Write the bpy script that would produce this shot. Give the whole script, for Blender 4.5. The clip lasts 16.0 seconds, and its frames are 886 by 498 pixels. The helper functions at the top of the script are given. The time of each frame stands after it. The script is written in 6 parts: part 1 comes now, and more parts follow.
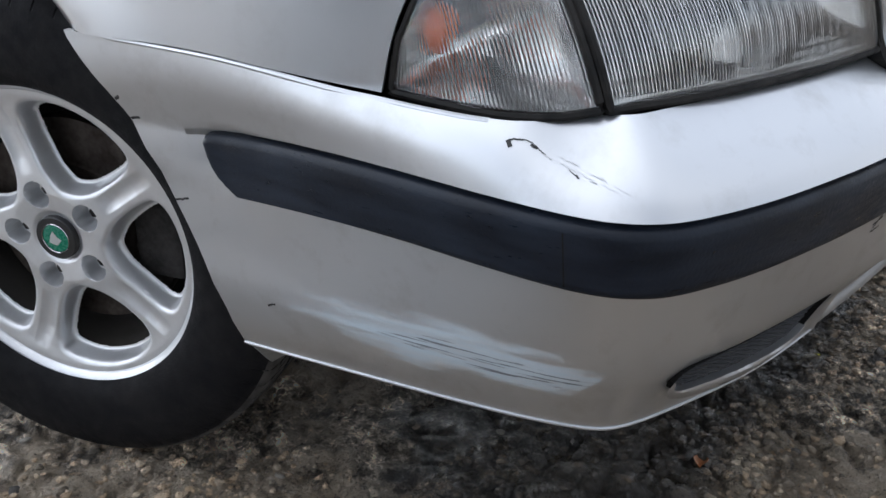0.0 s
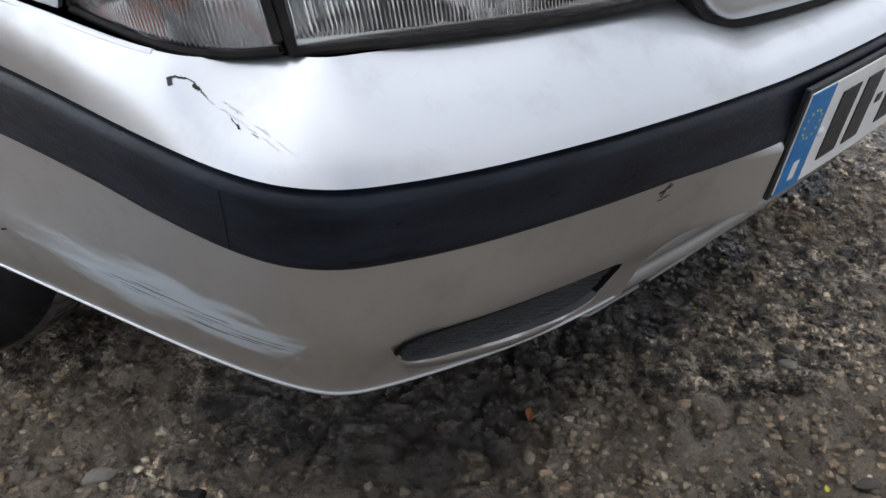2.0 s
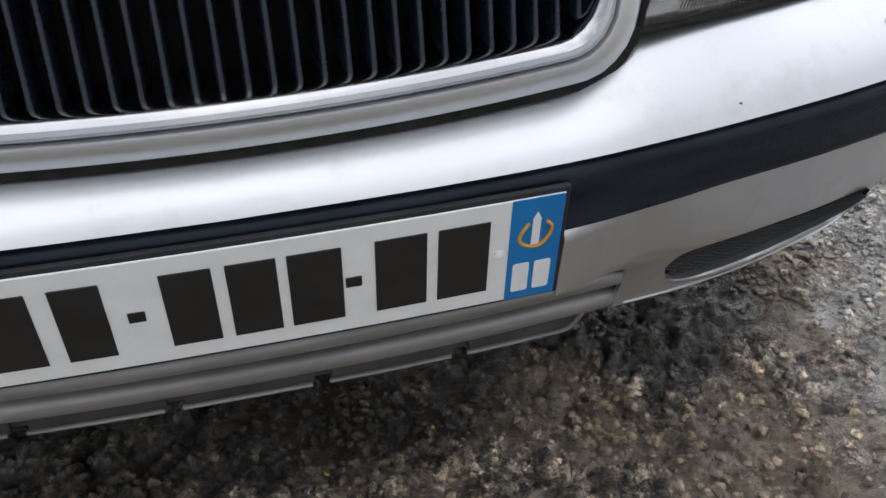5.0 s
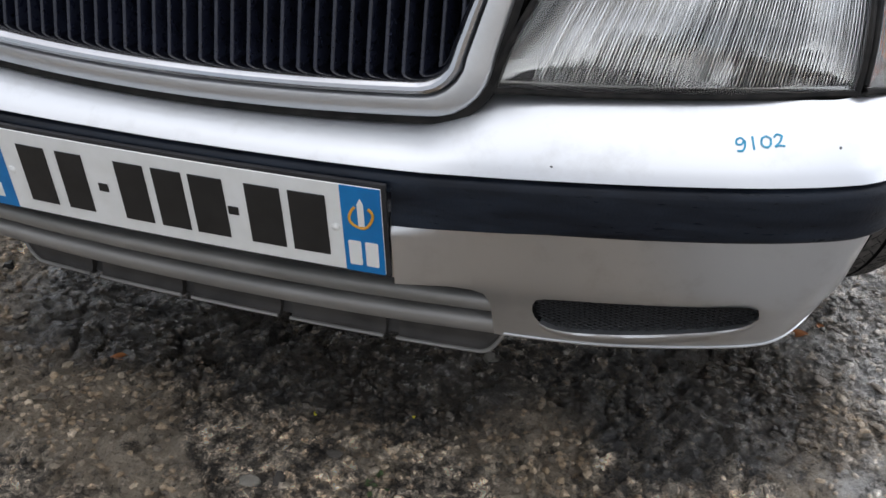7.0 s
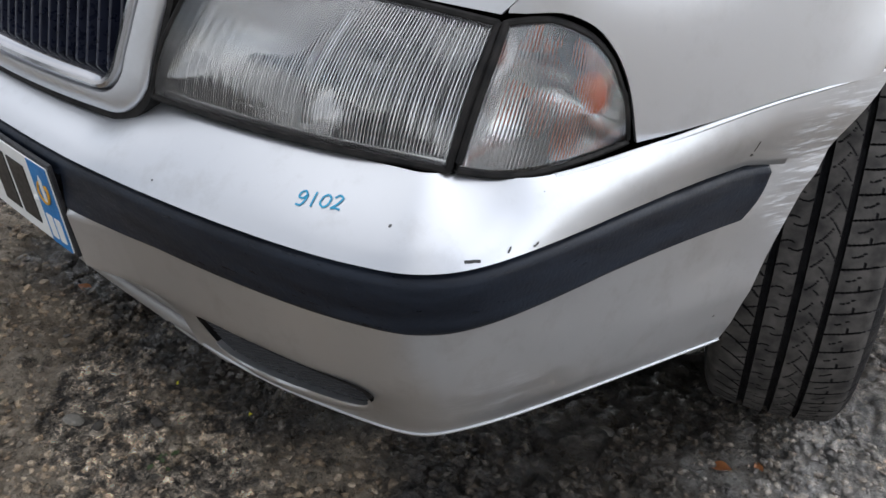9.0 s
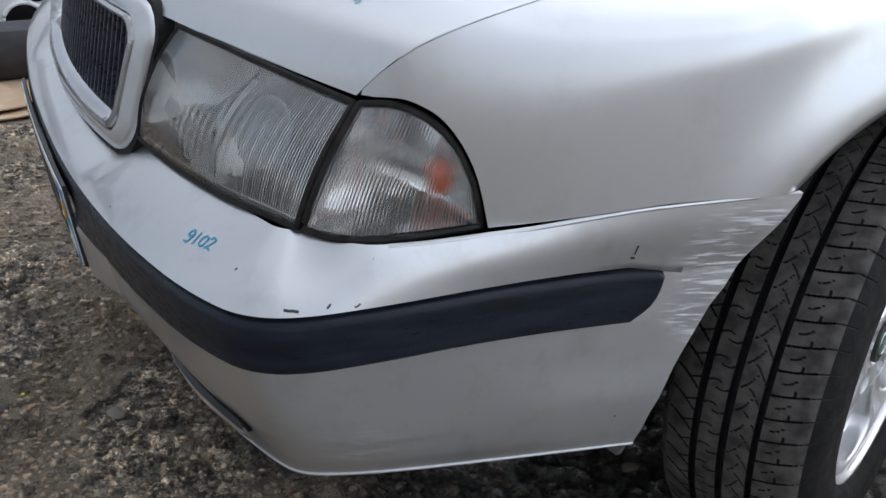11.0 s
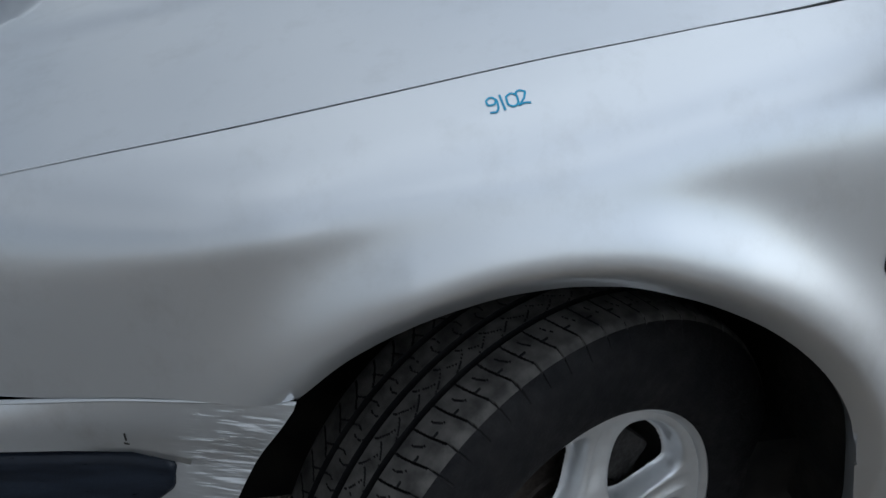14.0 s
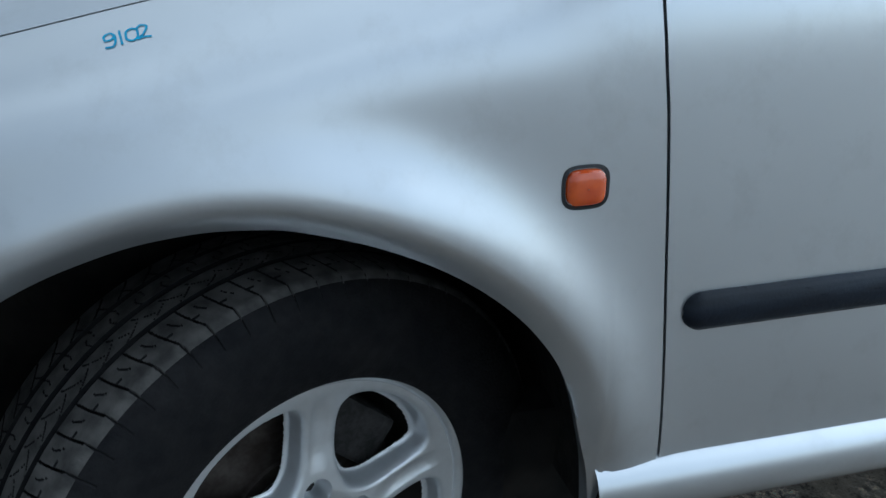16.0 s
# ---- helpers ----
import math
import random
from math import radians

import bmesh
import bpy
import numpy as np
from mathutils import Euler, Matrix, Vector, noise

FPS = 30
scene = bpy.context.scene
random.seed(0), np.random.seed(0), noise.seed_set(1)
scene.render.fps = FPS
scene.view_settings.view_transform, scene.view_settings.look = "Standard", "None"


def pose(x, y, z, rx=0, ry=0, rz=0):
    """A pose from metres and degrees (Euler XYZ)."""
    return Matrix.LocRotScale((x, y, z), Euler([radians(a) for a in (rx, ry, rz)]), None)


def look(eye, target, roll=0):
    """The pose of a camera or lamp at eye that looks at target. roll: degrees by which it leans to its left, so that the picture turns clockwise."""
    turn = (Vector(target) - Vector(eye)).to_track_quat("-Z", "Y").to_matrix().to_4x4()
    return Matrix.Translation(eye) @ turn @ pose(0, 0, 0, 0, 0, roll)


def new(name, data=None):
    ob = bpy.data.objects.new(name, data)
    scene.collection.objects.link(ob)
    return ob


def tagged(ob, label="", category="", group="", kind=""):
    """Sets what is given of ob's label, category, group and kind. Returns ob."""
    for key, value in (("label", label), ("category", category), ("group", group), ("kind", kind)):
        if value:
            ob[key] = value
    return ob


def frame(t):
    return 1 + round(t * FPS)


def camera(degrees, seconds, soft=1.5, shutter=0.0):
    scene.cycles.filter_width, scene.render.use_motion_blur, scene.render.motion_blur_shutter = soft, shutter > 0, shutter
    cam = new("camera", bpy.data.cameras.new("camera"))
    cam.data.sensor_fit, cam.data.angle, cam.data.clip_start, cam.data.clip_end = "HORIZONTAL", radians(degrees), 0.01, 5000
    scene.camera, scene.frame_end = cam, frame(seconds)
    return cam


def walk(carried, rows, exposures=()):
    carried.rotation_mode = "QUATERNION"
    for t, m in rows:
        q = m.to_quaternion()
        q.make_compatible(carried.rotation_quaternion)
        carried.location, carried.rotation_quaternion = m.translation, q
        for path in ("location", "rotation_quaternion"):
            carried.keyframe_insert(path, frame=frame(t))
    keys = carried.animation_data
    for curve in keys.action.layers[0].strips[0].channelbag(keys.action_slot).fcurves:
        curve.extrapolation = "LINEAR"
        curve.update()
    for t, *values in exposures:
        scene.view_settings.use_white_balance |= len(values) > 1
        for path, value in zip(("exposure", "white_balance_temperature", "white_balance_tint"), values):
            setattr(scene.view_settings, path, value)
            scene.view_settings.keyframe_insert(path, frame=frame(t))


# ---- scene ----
cam = camera(50.3, 16.0)
PATH = [
    (0, (-1.283, -0.167, 0.839), (0.058, 1.006, -0.07), -0.9),
    (0.5, (-1.27, -0.184, 0.829), (0.039, 0.984, -0.13), -1.2),
    (1, (-1.232, -0.204, 0.821), (0.069, 0.922, -0.199), -1.3),
    (1.5, (-1.173, -0.215, 0.83), (0.086, 0.91, -0.243), -0.7),
    (2, (-1.049, -0.283, 0.842), (0.179, 0.847, -0.26), 2.8),
    (2.5, (-0.998, -0.387, 0.856), (0.153, 0.812, -0.257), 6.1),
    (3, (-0.925, -0.368, 0.87), (0.198, 0.816, -0.288), 8.0),
    (3.5, (-0.734, -0.331, 0.88), (0.304, 0.81, -0.393), 8.9),
    (4, (-0.436, -0.352, 0.92), (0.447, 0.874, -0.39), 5.3),
    (6.3, (0.393, -0.815, 0.918), (0.078, 0.881, -0.095), -0.0),
    (6.5, (0.453, -0.8, 0.926), (0.07, 0.876, -0.097), 0.0),
    (7, (0.583, -0.786, 0.944), (0.056, 0.856, -0.069), 0.9),
    (7.5, (0.801, -0.774, 0.96), (0.087, 0.803, -0.042), 2.6),
    (8, (0.985, -0.715, 0.954), (0.106, 0.784, -0.035), 3.9),
    (8.5, (1.109, -0.45, 0.935), (0.055, 0.907, -0.089), 2.8),
    (8.7, (1.145, -0.392, 0.954), (0.025, 0.904, -0.078), 2.0),
    (10.8, (1.484, -0.1, 0.946), (-0.116, 0.734, 0.083), 0.9),
    (11, (1.469, -0.07, 0.986), (-0.121, 0.76, 0.102), 1.6),
    (11.5, (1.438, 0.08, 1.032), (-0.131, 0.848, 0.057), 2.2),
    (12, (1.464, 0.171, 1.067), (-0.093, 0.868, 0.023), 0.8),
    (12.5, (1.543, 0.265, 1.093), (-0.043, 0.816, 0.006), -0.6),
    (13, (1.527, 0.358, 1.105), (-0.085, 0.823, 0.017), 0.1),
    (13.5, (1.507, 0.438, 1.102), (-0.157, 0.917, 0.102), 1.4),
    (14, (1.568, 0.622, 1.125), (-0.194, 0.988, 0.254), 1.8),
    (14.5, (1.603, 0.737, 1.149), (-0.183, 1.077, 0.317), 2.4),
    (15, (1.624, 0.792, 1.132), (-0.189, 1.195, 0.388), 3.0),
    (15.5, (1.626, 0.881, 1.131), (-0.168, 1.24, 0.323), 1.3),
    (16, (1.619, 0.879, 1.022), (-0.161, 1.365, 0.25), 0.0),
]
walk(cam, [(t, look(eye, target, roll)) for t, eye, target, roll in PATH],
     exposures=[(0, 0.86, 5830, 9), (2, 0.72, 6050, 10), (4, 0.72, 6170, 10), (7, 0.88, 6160, 10), (8.5, 0.85, 6100, 10), (11, 0.42, 5870, 9), (12.2, 0.08, 5800, 8), (13, 0.22, 5820, 8), (14, -0.18, 5620, 4), (14.5, -0.26, 5430, 2), (16, -0.16, 5090, -2)])

# ---------------------------------------------------------------- light
world = bpy.data.worlds.new("overcast_sky")
scene.world = world
world.use_nodes = True
wn, wl = world.node_tree.nodes, world.node_tree.links
wn.clear()
sky = wn.new("ShaderNodeTexSky")
sky.sky_type, sky.sun_disc = "NISHITA", False
sky.sun_elevation, sky.sun_rotation = radians(29), radians(7)
sky.air_density, sky.dust_density, sky.ozone_density = 1.0, 1.6, 1.0
haze = wn.new("ShaderNodeMixRGB")          # broken cloud over the blue
haze.inputs[2].default_value = (8.9, 8.75, 8.75, 1)
cloud = wn.new("ShaderNodeTexNoise")
cloud.inputs["Scale"].default_value, cloud.inputs["Detail"].default_value = 3.4, 8
cloud.inputs["Roughness"].default_value = 0.55
cover = wn.new("ShaderNodeMapRange")
cover.inputs["From Min"].default_value, cover.inputs["From Max"].default_value = 0.38, 0.62
cover.inputs["To Min"].default_value, cover.inputs["To Max"].default_value = 0.52, 0.97
wl.new(cloud.outputs[0], cover.inputs[0])
wl.new(cover.outputs[0], haze.inputs[0])
SUN_FROM = Vector((0.10, 0.86, 0.49)).normalized()
veil = wn.new("ShaderNodeVectorMath")          # the cloud glows smoothly towards the hidden sun
veil.operation = "DOT_PRODUCT"
sky_dir = wn.new("ShaderNodeTexCoord")
veil.inputs[1].default_value = SUN_FROM
wl.new(sky_dir.outputs["Generated"], veil.inputs[0])
lift = wn.new("ShaderNodeMapRange")
lift.interpolation_type = "SMOOTHSTEP"
lift.inputs["From Min"].default_value, lift.inputs["From Max"].default_value = -0.35, 1.05
lift.inputs["To Min"].default_value, lift.inputs["To Max"].default_value = 0.62, 1.90
wl.new(veil.outputs["Value"], lift.inputs[0])
grade = wn.new("ShaderNodeMixRGB")
grade.blend_type = "MULTIPLY"
grade.inputs[0].default_value = 1.0
bg = wn.new("ShaderNodeBackground")
bg.inputs[1].default_value = 0.10
wo = wn.new("ShaderNodeOutputWorld")
wl.new(sky.outputs[0], haze.inputs[1])
wl.new(haze.outputs[0], grade.inputs[1])
wl.new(lift.outputs[0], grade.inputs[2])
wl.new(grade.outputs[0], bg.inputs[0])
wl.new(bg.outputs[0], wo.inputs[0])

sun = new("sun", bpy.data.lights.new("sun", "SUN"))
sun.data.energy, sun.data.angle, sun.data.color = 0.5, radians(75), (1, 0.97, 0.93)
sun.matrix_world = look((0, 0, 0), -SUN_FROM)


# ---------------------------------------------------------------- materials
def nodes_of(name):
    m = bpy.data.materials.new(name)
    m.use_nodes = True
    n, l = m.node_tree.nodes, m.node_tree.links
    return m, n, l, n["Principled BSDF"]


def noise_node(n, l, scale, detail=4, rough=0.55, stretch=None, coord="Object"):
    tc = n.new("ShaderNodeTexCoord")
    tx = n.new("ShaderNodeTexNoise")
    tx.inputs["Scale"].default_value, tx.inputs["Detail"].default_value = scale, detail
    tx.inputs["Roughness"].default_value = rough
    if stretch:
        mp = n.new("ShaderNodeMapping")
        mp.inputs["Scale"].default_value = stretch
        l.new(tc.outputs[coord], mp.inputs[0])
        l.new(mp.outputs[0], tx.inputs["Vector"])
    else:
        l.new(tc.outputs[coord], tx.inputs["Vector"])
    return tx.outputs[0]


def ramp(n, l, src, stops):
    r = n.new("ShaderNodeValToRGB")
    els = r.color_ramp.elements
    while len(els) < len(stops):
        els.new(0.5)
    for e, (p, c) in zip(els, stops):
        e.position = p
        e.color = (c, c, c, 1) if not isinstance(c, tuple) else (*c, 1)
    l.new(src, r.inputs[0])
    return r.outputs[0]


def mixc(n, l, fac, a, b):
    m = n.new("ShaderNodeMixRGB")
    for k, v in ((0, fac), (1, a), (2, b)):
        if isinstance(v, tuple):
            m.inputs[k].default_value = (*v, 1)
        elif isinstance(v, (int, float)):
            m.inputs[k].default_value = v
        else:
            l.new(v, m.inputs[k])
    return m.outputs[0]


def calc(n, l, op, a, b=0.0, c=0.0):
    m = n.new("ShaderNodeMath")
    m.operation = op
    for k, v in enumerate((a, b, c)):
        if isinstance(v, (int, float)):
            m.inputs[k].default_value = v
        else:
            l.new(v, m.inputs[k])
    return m.outputs[0]


def bumped(n, l, bsdf, src, dist, strength=1.0):
    b = n.new("ShaderNodeBump")
    b.inputs["Distance"].default_value, b.inputs["Strength"].default_value = dist, strength
    l.new(src, b.inputs["Height"])
    l.new(b.outputs[0], bsdf.inputs["Normal"])


def simple(name, c1, c2, scale=20, rough=(0.4, 0.6), metal=0.0, bump=0.0, bscale=200, coat=0.0, stretch=None, spec=0.5):
    m, n, l, p = nodes_of(name)
    big = noise_node(n, l, scale, stretch=stretch)
    l.new(mixc(n, l, ramp(n, l, big, ((0.35, 0.0), (0.65, 1.0))), c1, c2), p.inputs["Base Color"])
    fine = noise_node(n, l, scale * 4, stretch=stretch)
    l.new(ramp(n, l, fine, ((0.3, rough[0]), (0.7, rough[1]))), p.inputs["Roughness"])
    p.inputs["Metallic"].default_value = metal
    p.inputs["Coat Weight"].default_value = coat
    p.inputs["Coat Roughness"].default_value = 0.05
    p.inputs["Specular IOR Level"].default_value = spec
    if bump:
        bumped(n, l, p, noise_node(n, l, bscale), bump)
    return m


PAINT_A, PAINT_B = (0.60, 0.61, 0.625), (0.64, 0.65, 0.665)


def paint_base(name, dirt=0.25):
    """Silver metallic paint: flakes, clear coat, thin road film. Returns the pieces so that wear can be laid over."""
    m, n, l, p = nodes_of(name)
    col = mixc(n, l, noise_node(n, l, 6), PAINT_A, PAINT_B)
    film = ramp(n, l, noise_node(n, l, 14, 8, 0.7), ((0.52, 0.0), (0.8, 1.0)))
    col = mixc(n, l, calc(n, l, "MULTIPLY", film, dirt), col, (0.36, 0.345, 0.32))
    p.inputs["Metallic"].default_value = 0.86
    p.inputs["Coat Weight"].default_value = 0.8
    p.inputs["Coat IOR"].default_value = 1.45
    l.new(calc(n, l, "MULTIPLY_ADD", film, 0.10, 0.02), p.inputs["Coat Roughness"])
    rough = calc(n, l, "MULTIPLY_ADD", film, 0.10, 0.30)
    return m, n, l, p, col, rough


def finish_paint(n, l, p, col, rough):
    l.new(col, p.inputs["Base Color"])
    l.new(rough, p.inputs["Roughness"])
    bumped(n, l, p, noise_node(n, l, 1400, 2), 0.00006)


m_paint, *_q = paint_base("silver_metallic_paint")
finish_paint(*_q[:3], *_q[3:])


def axis_nodes(n, l):
    tc = n.new("ShaderNodeTexCoord")
    s = n.new("ShaderNodeSeparateXYZ")
    l.new(tc.outputs["Object"], s.inputs[0])
    return s.outputs


def blob(n, l, u, v, u0, u1, v0, v1, edge, jag, wave):
    """A torn patch centred in a box of two coordinates; jag: how far its outline frays."""
    du = calc(n, l, "DIVIDE", calc(n, l, "SUBTRACT", u, (u0 + u1) / 2), (u1 - u0) / 2)
    dv = calc(n, l, "DIVIDE", calc(n, l, "SUBTRACT", v, (v0 + v1) / 2), (v1 - v0) / 2)
    d = calc(n, l, "ADD", calc(n, l, "MULTIPLY", du, du), calc(n, l, "MULTIPLY", dv, dv))
    d = calc(n, l, "ADD", d, calc(n, l, "MULTIPLY", calc(n, l, "SUBTRACT", wave, 0.5), jag))
    r = n.new("ShaderNodeMapRange")
    r.inputs["From Min"].default_value, r.inputs["From Max"].default_value = 1.0 + edge, 1.0 - edge
    l.new(d, r.inputs[0])
    return r.outputs[0]


def bumper_paint():
    m, n, l, p, col, rough = paint_base("scuffed_silver_bumper_paint", 0.45)
    X, Y, Z = axis_nodes(n, l)
    # scraped corner: filler and primer show through, ragged and streaked along the body
    zz = calc(n, l, "SUBTRACT", Z, calc(n, l, "MULTIPLY", Y, 0.02))
    wav = noise_node(n, l, 30, 6, 0.65, (1, 0.45, 2.2))
    wide = blob(n, l, Y, zz, 0.15, 0.41, 0.352, 0.408, 0.55, 4.2, wav)
    right = calc(n, l, "LESS_THAN", X, -0.715)
    streak = ramp(n, l, noise_node(n, l, 26, 4, 0.6, (1, 0.30, 7)), ((0.34, 0.0), (0.60, 1.0)))
    scrape = calc(n, l, "MULTIPLY", calc(n, l, "MULTIPLY", wide, right), calc(n, l, "MULTIPLY_ADD", streak, 0.5, 0.5))
    col = mixc(n, l, scrape, col, (0.47, 0.545, 0.60))
    gouge = blob(n, l, Y, zz, 0.17, 0.34, 0.366, 0.388, 0.2, 5.0, noise_node(n, l, 60, 6, 0.7, (1, 0.2, 3)))
    lines = ramp(n, l, noise_node(n, l, 60, 3, 0.5, (1, 0.06, 6)), ((0.53, 0.0), (0.59, 1.0)))
    gouge = calc(n, l, "MULTIPLY", calc(n, l, "MULTIPLY", gouge, right), lines)
    col = mixc(n, l, gouge, col, (0.17, 0.18, 0.20))
    # long white scratches ahead of the other wheel
    left = calc(n, l, "GREATER_THAN", X, 0.0)
    area = blob(n, l, Y, Z, 0.535, 0.665, 0.43, 0.64, 0.5, 1.2, noise_node(n, l, 18))
    area = calc(n, l, "MAXIMUM", area, calc(n, l, "MULTIPLY", blob(n, l, Y, Z, 0.15, 0.27, 0.33, 0.40, 0.5, 2.0, noise_node(n, l, 30)), 0.3))
    hair = ramp(n, l, noise_node(n, l, 95, 4, 0.55, (1, 0.06, 4.8)), ((0.53, 0.0), (0.60, 1.0)))
    hair = calc(n, l, "MULTIPLY", calc(n, l, "MULTIPLY", hair, area), left)
    col = mixc(n, l, calc(n, l, "MULTIPLY", hair, 0.6), col, (0.78, 0.79, 0.80))
    # stone chips and specks
    chip = ramp(n, l, noise_node(n, l, 95, 1, 0.4), ((0.835, 0.0), (0.845, 1.0)))
    col = mixc(n, l, chip, col, (0.07, 0.07, 0.07))
    bare = calc(n, l, "MAXIMUM", calc(n, l, "MAXIMUM", scrape, gouge), hair)
    l.new(calc(n, l, "MULTIPLY_ADD", bare, -0.86, 0.86), p.inputs["Metallic"])
    l.new(calc(n, l, "MULTIPLY_ADD", bare, -0.75, 0.8), p.inputs["Coat Weight"])
    finish_paint(n, l, p, col, calc(n, l, "MULTIPLY_ADD", bare, 0.3, rough))
    return m


m_bumper = bumper_paint()
m_strip = simple("weathered_black_plastic", (0.004, 0.006, 0.011), (0.012, 0.017, 0.027), 24, (0.26, 0.52), 0, 0.0004, 260, stretch=(0.5, 0.5, 2.5), spec=0.24)
m_black = simple("black_plastic", (0.010, 0.010, 0.012), (0.02, 0.02, 0.022), 30, (0.35, 0.55), 0, 0.0002, 300)
m_gloss = simple("glossy_dark_trim", (0.012, 0.012, 0.017), (0.022, 0.022, 0.03), 30, (0.12, 0.25))
m_slat = simple("dark_blue_grille_plastic", (0.009, 0.011, 0.022), (0.017, 0.020, 0.036), 30, (0.22, 0.40))
m_liner = simple("dark_underside", (0.006, 0.006, 0.006), (0.018, 0.016, 0.014), 18, (0.75, 0.95), 0, 0.002, 60, spec=0.1)
m_gasket = simple("dirty_rubber_seal", (0.006, 0.006, 0.006), (0.022, 0.020, 0.018), 60, (0.5, 0.8), 0, 0.0005, 200, spec=0.2)
m_chrome = simple("worn_chrome", (0.50, 0.50, 0.51), (0.44, 0.44, 0.45), 14, (0.08, 0.16), 1.0)
m_alloy = simple("silver_lacquered_alloy", (0.70, 0.71, 0.72), (0.63, 0.63, 0.635), 25, (0.28, 0.38), 0.68, 0.0, 900, 0.5)
m_disc = simple("rusty_brake_steel", (0.07, 0.058, 0.05), (0.025, 0.018, 0.014), 30, (0.4, 0.7), 0.7)
m_hub = simple("dirty_cast_iron", (0.035, 0.032, 0.03), (0.015, 0.014, 0.013), 40, (0.6, 0.9), 0.0, 0.002, 90, spec=0.2)
m_white = simple("plate_white", (0.84, 0.84, 0.82), (0.78, 0.78, 0.75), 30, (0.3, 0.5))
m_blue = simple("plate_blue", (0.008, 0.19, 0.50), (0.007, 0.165, 0.45), 40, (0.3, 0.45))
m_ink = simple("plate_black", (0.01, 0.01, 0.01), (0.016, 0.016, 0.016), 40, (0.35, 0.5))
m_yellow = simple("star_yellow", (0.62, 0.60, 0.16), (0.54, 0.52, 0.14), 40)
m_gold = simple("emblem_orange", (0.72, 0.36, 0.03), (0.62, 0.3, 0.02), 40)
m_marker = simple("blue_marker_ink", (0.02, 0.24, 0.42), (0.03, 0.32, 0.5), 120, (0.35, 0.5))
m_scuff = simple("black_scuff", (0.012, 0.012, 0.012), (0.05, 0.05, 0.05), 150, (0.6, 0.9), 0, 0.001, 300)
m_green = simple("emblem_green", (0.011, 0.14, 0.085), (0.016, 0.19, 0.11), 60, (0.2, 0.35))
m_mesh = simple("black_mesh_plastic", (0.012, 0.012, 0.013), (0.022, 0.022, 0.023), 50, (0.3, 0.45), spec=0.4)
m_spoiler = simple("grey_plastic_spoiler", (0.034, 0.032, 0.030), (0.065, 0.060, 0.056), 20, (0.5, 0.7), 0, 0.0004, 200, spec=0.35)
m_dirty = simple("dirty_silver_plastic", (0.25, 0.245, 0.235), (0.36, 0.35, 0.335), 18, (0.42, 0.6), 0.45, 0.0003, 240, stretch=(0.4, 1, 3))
m_reflector = simple("lamp_reflector", (0.50, 0.50, 0.49), (0.42, 0.42, 0.41), 18, (0.05, 0.10), 1.0)
m_bright = simple("bright_lamp_reflector", (0.90, 0.90, 0.90), (0.84, 0.84, 0.83), 30, (0.06, 0.12), 0.88)
m_bezel = simple("lamp_bezel_grey", (0.30, 0.30, 0.29), (0.22, 0.22, 0.21), 20, (0.35, 0.55), 0.3)
m_bulb = simple("orange_bulb", (0.75, 0.14, 0.02), (0.6, 0.09, 0.01), 30, (0.2, 0.4))
m_cowl = simple("faded_cowl_plastic", (0.02, 0.02, 0.026), (0.035, 0.035, 0.04), 20, (0.4, 0.6), 0, 0.0006, 300)


def tyre_rubber():
    m, n, l, p = nodes_of("dusty_tyre_rubber")
    dust = ramp(n, l, noise_node(n, l, 16, 8, 0.7), ((0.42, 0.0), (0.72, 1.0)))
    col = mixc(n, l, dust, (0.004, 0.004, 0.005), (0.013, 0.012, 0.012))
    l.new(col, p.inputs["Base Color"])
    l.new(ramp(n, l, noise_node(n, l, 60), ((0.3, 0.6), (0.7, 0.85))), p.inputs["Roughness"])
    p.inputs["Specular IOR Level"].default_value = 0.18
    bumped(n, l, p, noise_node(n, l, 260, 5), 0.0008)
    return m


m_tyre = tyre_rubber()
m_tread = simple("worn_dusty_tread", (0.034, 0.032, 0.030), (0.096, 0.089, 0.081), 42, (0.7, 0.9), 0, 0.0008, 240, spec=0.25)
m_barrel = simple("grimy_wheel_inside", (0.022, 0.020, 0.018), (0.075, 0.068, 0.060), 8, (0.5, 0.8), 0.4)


def clear(name, tint, rough=0.03):
    m, n, l, p = nodes_of(name)
    p.inputs["Transmission Weight"].default_value = 1.0
    p.inputs["IOR"].default_value = 1.5
    p.inputs["Base Color"].default_value = (*tint, 1)
    l.new(ramp(n, l, noise_node(n, l, 35, 6), ((0.4, rough), (0.75, rough + 0.07))), p.inputs["Roughness"])
    return m


m_lens = clear("hazed_lamp_glass", (0.96, 0.96, 0.95), 0.0)
m_repeater = simple("orange_repeater_plastic", (0.62, 0.095, 0.006), (0.50, 0.06, 0.004), 60, (0.08, 0.16), 0, 0.0, 420, 0.9)
m_window = simple("dark_window_glass", (0.012, 0.02, 0.035), (0.016, 0.025, 0.042), 3, (0.02, 0.05), 0, 0, 100, 1.0)


